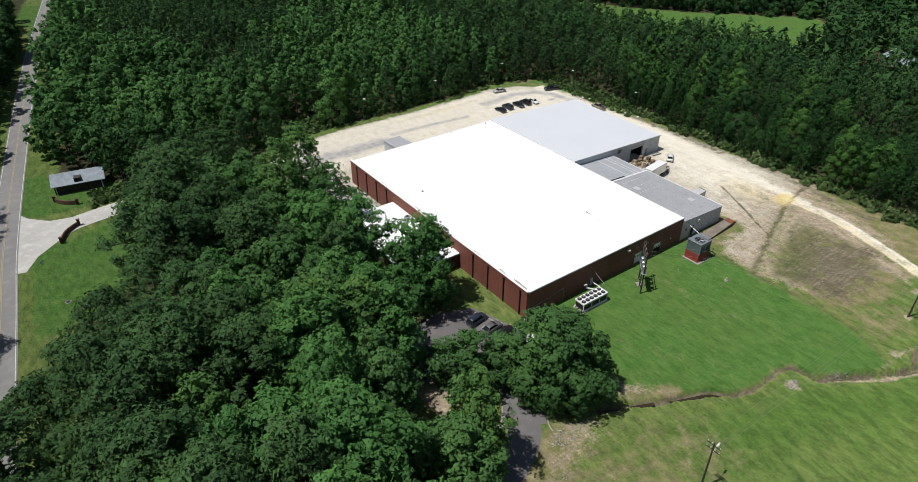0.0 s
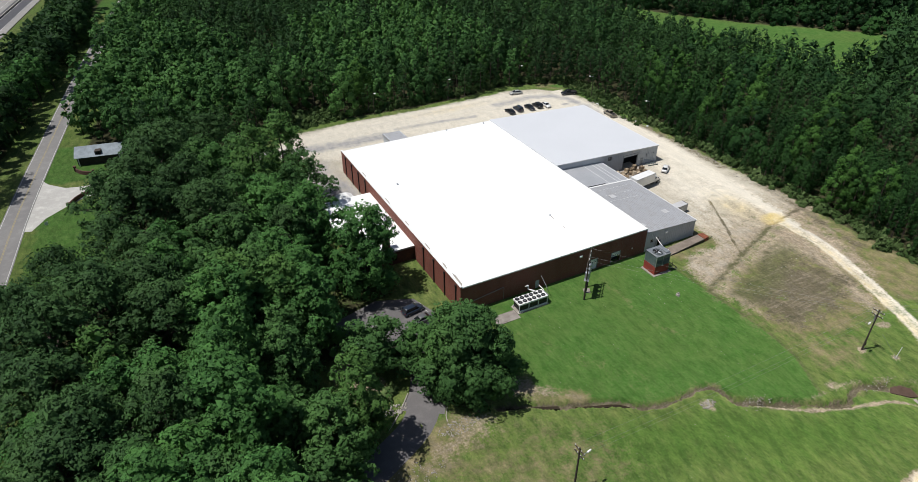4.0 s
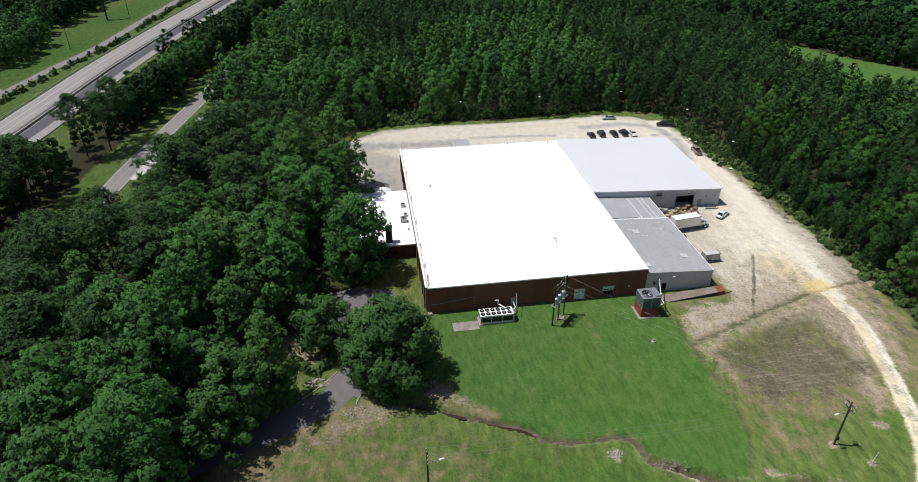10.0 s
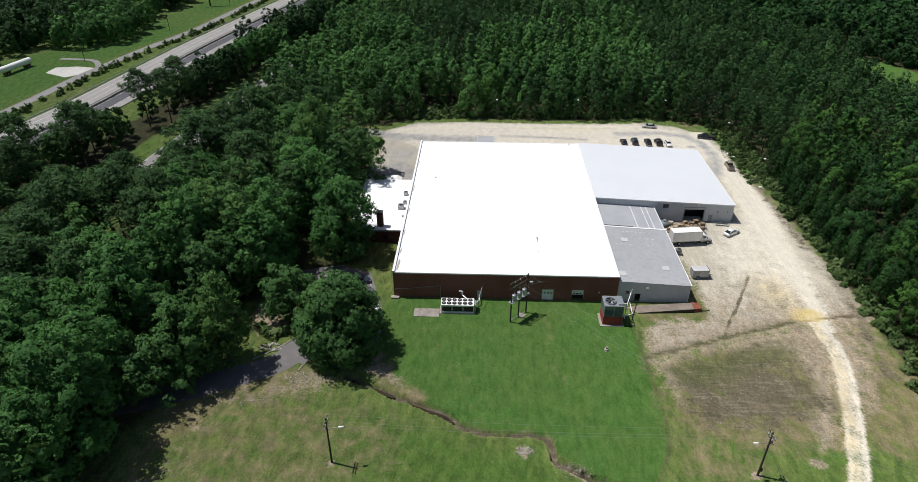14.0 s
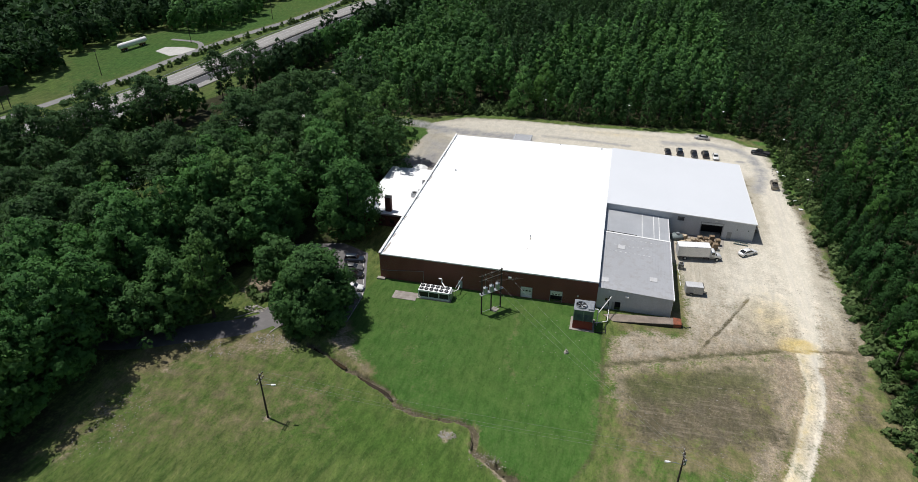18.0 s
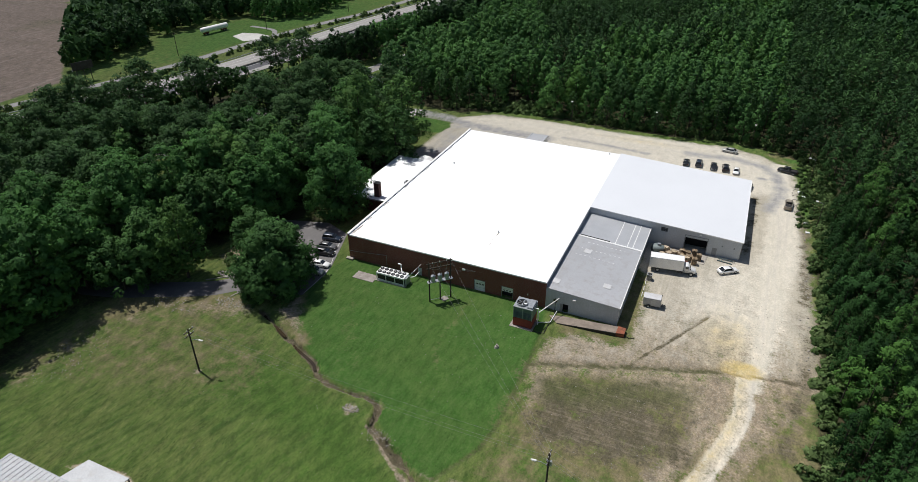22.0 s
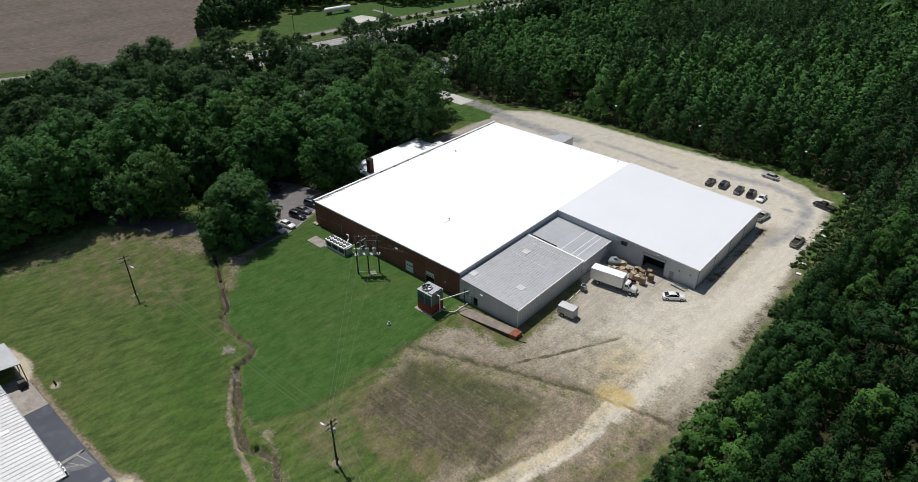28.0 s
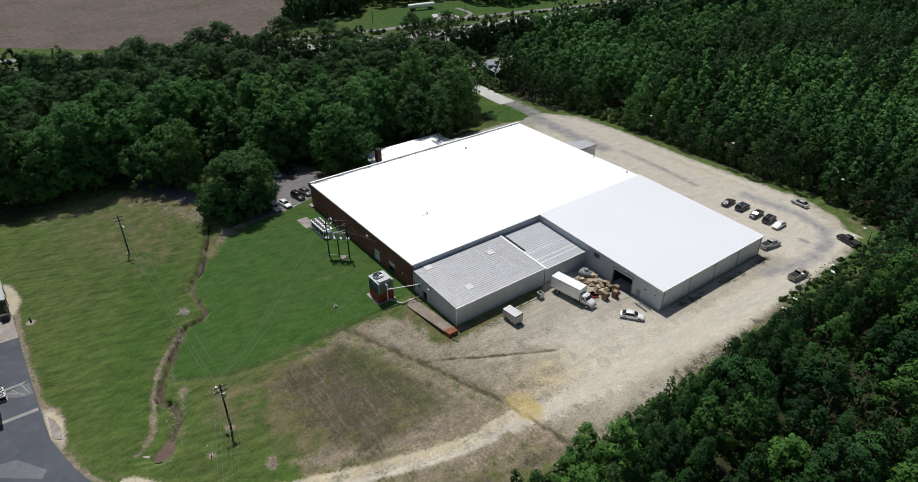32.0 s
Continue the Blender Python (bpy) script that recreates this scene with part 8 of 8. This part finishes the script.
# candidate spots in random order; each tree keeps clear of those already standing
P = TR.uniform((-135, -160), (400, 440), (72000, 2))
P = P[~inside(P, YARD) & ~inside(P, FAR_FIELD) & ~inside(P, HOUSE_PLOT) & ~inside(P, GLADE) & ~inside(P, POCKET) & ~inside(P, [(216, 16), (238, 44), (226, 50), (206, 30), (206, 18)])]
P = P[(off_line(P, ROAD) > 8.5) & (P[:, 0] > along_x(ROAD, P[:, 1])) & (np.hypot(P[:, 0] - 20, P[:, 1]) < 470)]
P = P[(P[:, 0] > along_x(HIGHWAY, P[:, 1]) + 26)]
dist = off_line(P, YARD, True)
field_d = off_line(P, FAR_FIELD, True)
hard = wave(P, 0.03, 31) + 0.55 * wave(P, 0.1, 32)
light = wave(P, 0.05, 33) + 0.5 * wave(P, 0.16, 34)
back = (P[:, 1] > 112) & (P[:, 0] < 92)
beyond = (P[:, 0] > np.interp(P[:, 1], [40, 91, 135, 188, 210, 300], [290, 276, 236, 205, 190, 120])) | (np.hypot(P[:, 0] - 30, P[:, 1] - 40) > 300)
groups = {"big": [], "hedge": [], "pine": [], "cone": [], "spire": [], "bright": [], "round": []}
cells = {}
for (x, y), d, fd, ha, li, bk, by in zip(P, dist, field_d, hard, light, back, beyond):
    if by and fd < 13:
        kind, rad, h = "hedge", TR.uniform(3.0, 4.6), TR.uniform(7, 12)
    elif by:
        kind, rad, h = "round", TR.uniform(3.6, 6.6), TR.uniform(12, 18)
    elif bk:
        kind = "pine" if (ha > 0.2 or (d < 14 and TR.random() < 0.5)) else "bright" if li > 0.3 or TR.random() < 0.12 else "spire"
        rad, h = (TR.uniform(2.7, 4.2), TR.uniform(13, 18)) if kind == "pine" else (TR.uniform(2.6, 4.2), TR.uniform(13.5, 19))
        if x < -4 + 0.12 * (y - 110) and kind != "pine" and TR.random() < 0.8:
            kind, rad, h = "big", TR.uniform(3.2, 6.4), TR.uniform(12, 19)
    else:
        sunny = min(math.hypot(x - a, y - b) / c for a, b, c in ((126, 44, 9), (118, 29, 6), (139, 16, 8), (116, 12, 5), (106, -6.5, 4), (131, 19, 6), (112.4, 49, 5), (122, 14, 4), (111, 23, 4), (108, -13, 4), (135, 92, 10), (140, 56, 10), (117, 65, 7))) < 1
        kind = "pine" if not sunny and (ha < (0.45 if y < 75 and d < 45 else 0.16) or TR.random() < 0.25) else "bright" if li > 0.25 or TR.random() < (0.45 if sunny else 0.15) else "round"
        rad, h = (TR.uniform(2.4, 4.0), TR.uniform(12, 18)) if kind == "pine" else (TR.uniform(2.8, 5.8), TR.uniform(11, 17))
    if kind == "pine" and x > 95 and y < 75 and d < 36:
        kind, rad, h = "cone", TR.uniform(2.0, 3.7), TR.uniform(9.5, 13.5)
    if TR.random() < 0.09 and kind != "cone":
        rad, h = rad * TR.uniform(1.3, 1.9), h * TR.uniform(1.05, 1.25)
    if fd < 40 and not by and x < 200:
        h *= 0.8
    h *= min(1.0, 0.74 + d / 40) * (1 + 0.12 * math.sin(x * 0.09 + 2 * math.sin(y * 0.06)))
    if x > 95 and y < 75 and d < 0.8 * rad:
        continue
    i, j = int(x // 7), int(y // 7)
    close = 0.4 if kind == "cone" else 0.64 if by else 0.62
    if any(math.hypot(x - a, y - b) < close * (rad + c) for u in (i - 1, i, i + 1) for v in (j - 1, j, j + 1) for a, b, c in cells.get((u, v), ())):
        continue
    cells.setdefault((i, j), []).append((x, y, rad))
    far = math.hypot(x - 20, y)
    n = rad * rad * (9 if y < -62 else 180 if d < 16 and x > 95 and y < 75 else 115 if x > 95 and -40 < y < 55 and d < 48 else 70 if d < 14 else 42 if d < 40 else (23 if x < 190 or y > 100 else 7) if far < 300 else 4)
    groups[kind].append((x, y, h, rad, n))
thicket("pine_woods", groups["pine"], "pine", MAT["leaf_pine"], "dense dark planted pine woods round the site")
thicket("young_pines", groups["cone"], "cone", MAT["leaf_young_pine"], "dense young conical pines beside the gravel lot")
thicket("field_hedge", groups["hedge"], "bush", MAT["leaf_deep"], "dense green hedge of trees along the far field")
thicket("mixed_woods", groups["spire"], "spire", MAT["leaf_wood"], "tall green hardwoods behind the gravel lot")
thicket("broad_woods", groups["big"], "round", MAT["leaf_wood"], "broad-crowned green hardwoods between the road and the lot")
thicket("young_woods", groups["bright"], "spire", MAT["leaf_fresh"], "fresh light green hardwoods among the darker woods")
thicket("deep_woods", groups["round"], "round", MAT["leaf_deep"], "round-crowned hardwoods beyond the far field")

# pines between the road and the highway
S = jitter_grid(-170, -60, -62, 420, 5.7)
S = S[np.min(np.hypot(S[:, None, 0] - np.array([f[0] for f in TALL_ROW + ROADSIDE]), S[:, None, 1] - np.array([f[1] for f in TALL_ROW + ROADSIDE])), 1) > 6]
S = S[(S[:, 0] > along_x(HIGHWAY, S[:, 1]) + 31) & (S[:, 0] < along_x(ROAD, S[:, 1]) - np.where(S[:, 1] > 165, 6.5, np.where((S[:, 1] > 45) & (S[:, 1] < 108), 15.5, 9.5))) & (wave(S, 0.11, 51) > np.where(S[:, 1] < 40, -0.2, -0.6))]
is_pine = wave(S, 0.12, 52) < 0.3
for name, mask, mat, label in (("roadside_pines", is_pine, "leaf_pine", "tall dark pines between the road and the highway"), ("roadside_hardwoods", ~is_pine, "leaf_broad", "green hardwoods among the roadside pines")):
    thicket(name, [(x, y, TR.uniform(15, 19) if TR.random() < 0.16 else min(TR.uniform(13, 18), 8 + 0.5 * (x - along_x(HIGHWAY, y) - 26)), TR.uniform(3.6, 5.4), 620 if y < 190 else 240) for x, y in S[mask]], "round", MAT[mat], label)

# woods beyond the highway
BLOCKS = [[(-184, 74), (-193, 116), (-204, 136), (-300, 190), (-292, 160)], [(-300, 190), (-206, 138), (-199, 182), (-182, 230), (-168, 282), (-160, 430), (-420, 430), (-420, 265)], [(-420, -60), (-420, -220), (-252, -90)]]
P = jitter_grid(-420, -150, -220, 430, 7.2)
far_spots = [(x, y, TR.uniform(11, 17), TR.uniform(3.6, 5.6), 200 if x > -232 else 60) for x, y in P[np.logical_or.reduce([inside(P, b) for b in BLOCKS])]]
CLUMP = [(-190, 186), (-177, 192), (-168, 196), (-160, 205), (-163, 243), (-172, 282), (-182, 300), (-200, 260)]
clump = [(x, y, TR.uniform(10, 16), TR.uniform(3.4, 5.2), 320) for x, y in P[inside(P, CLUMP)]]
far_spots = [f for f in far_spots if not inside(np.array([f[:2]]), CLUMP)[0]]
thicket("meadow_trees", clump, "round", MAT["leaf_wood"], "green hardwoods at the meadow beyond the highway")
thicket("far_woods", far_spots, "round", MAT["leaf_pine"], "dark woods beyond the highway and ploughed field")

# low growth: scrub on the lot's edge, bushes by the frontage road, undergrowth in the grove
scrub = []
edge_pts = smooth_line([(-24, 106), (-12, 110), (-3, 112), (17, 113), (38, 112), (60, 113), (77, 115), (91, 112), (102, 103), (104, 90), (104.5, 77), (103.5, 62), (102.4, 43), (102.4, 19), (102, -4), (101, -26), (101, -45)], 1.2)
for x, y in edge_pts:
    for _ in range(2):
        scrub.append((x + 0.8 * (x > 95) + TR.normal() * 1.1, y + TR.normal() * 1.1, TR.uniform(0.6, 2.6), TR.uniform(0.8, 1.7), 100))
for x, y in jitter_grid(98.5, 105, 60, 106, 1.6):
    scrub.append((x, y, TR.uniform(0.3, 0.9), TR.uniform(0.5, 1.0), 40))
for x, y in smooth_line([(p[0] + 6.5, p[1]) for p in FRONTAGE[6:]], 2.2):
    if TR.random() < 0.72:
        scrub.append((x + TR.normal() * 0.8, y, TR.uniform(1.2, 3.0), TR.uniform(0.9, 1.6), 40))
for x, y in ((-22.5, -14.8), (-24.5, -13.6), (-21.2, -13.4), (-26, -12)):
    scrub.append((x, y, 1.4, 1.3, 60))
for x, y in jitter_grid(-60, -40, 100, 108, 1.7):
    scrub.append((x, y, TR.uniform(0.5, 1.6), 1.1, 36))
for x, y in jitter_grid(-7, 16, 108, 125, 2.0):
    if inside(np.array([(x, y)]), POCKET)[0]:
        scrub.append((x, y, TR.uniform(0.4, 1.8), TR.uniform(0.8, 1.6), 40))
thicket("scrub", scrub, "bush", MAT["leaf_brush"], "light green scrub and weeds along the clearing's edge")
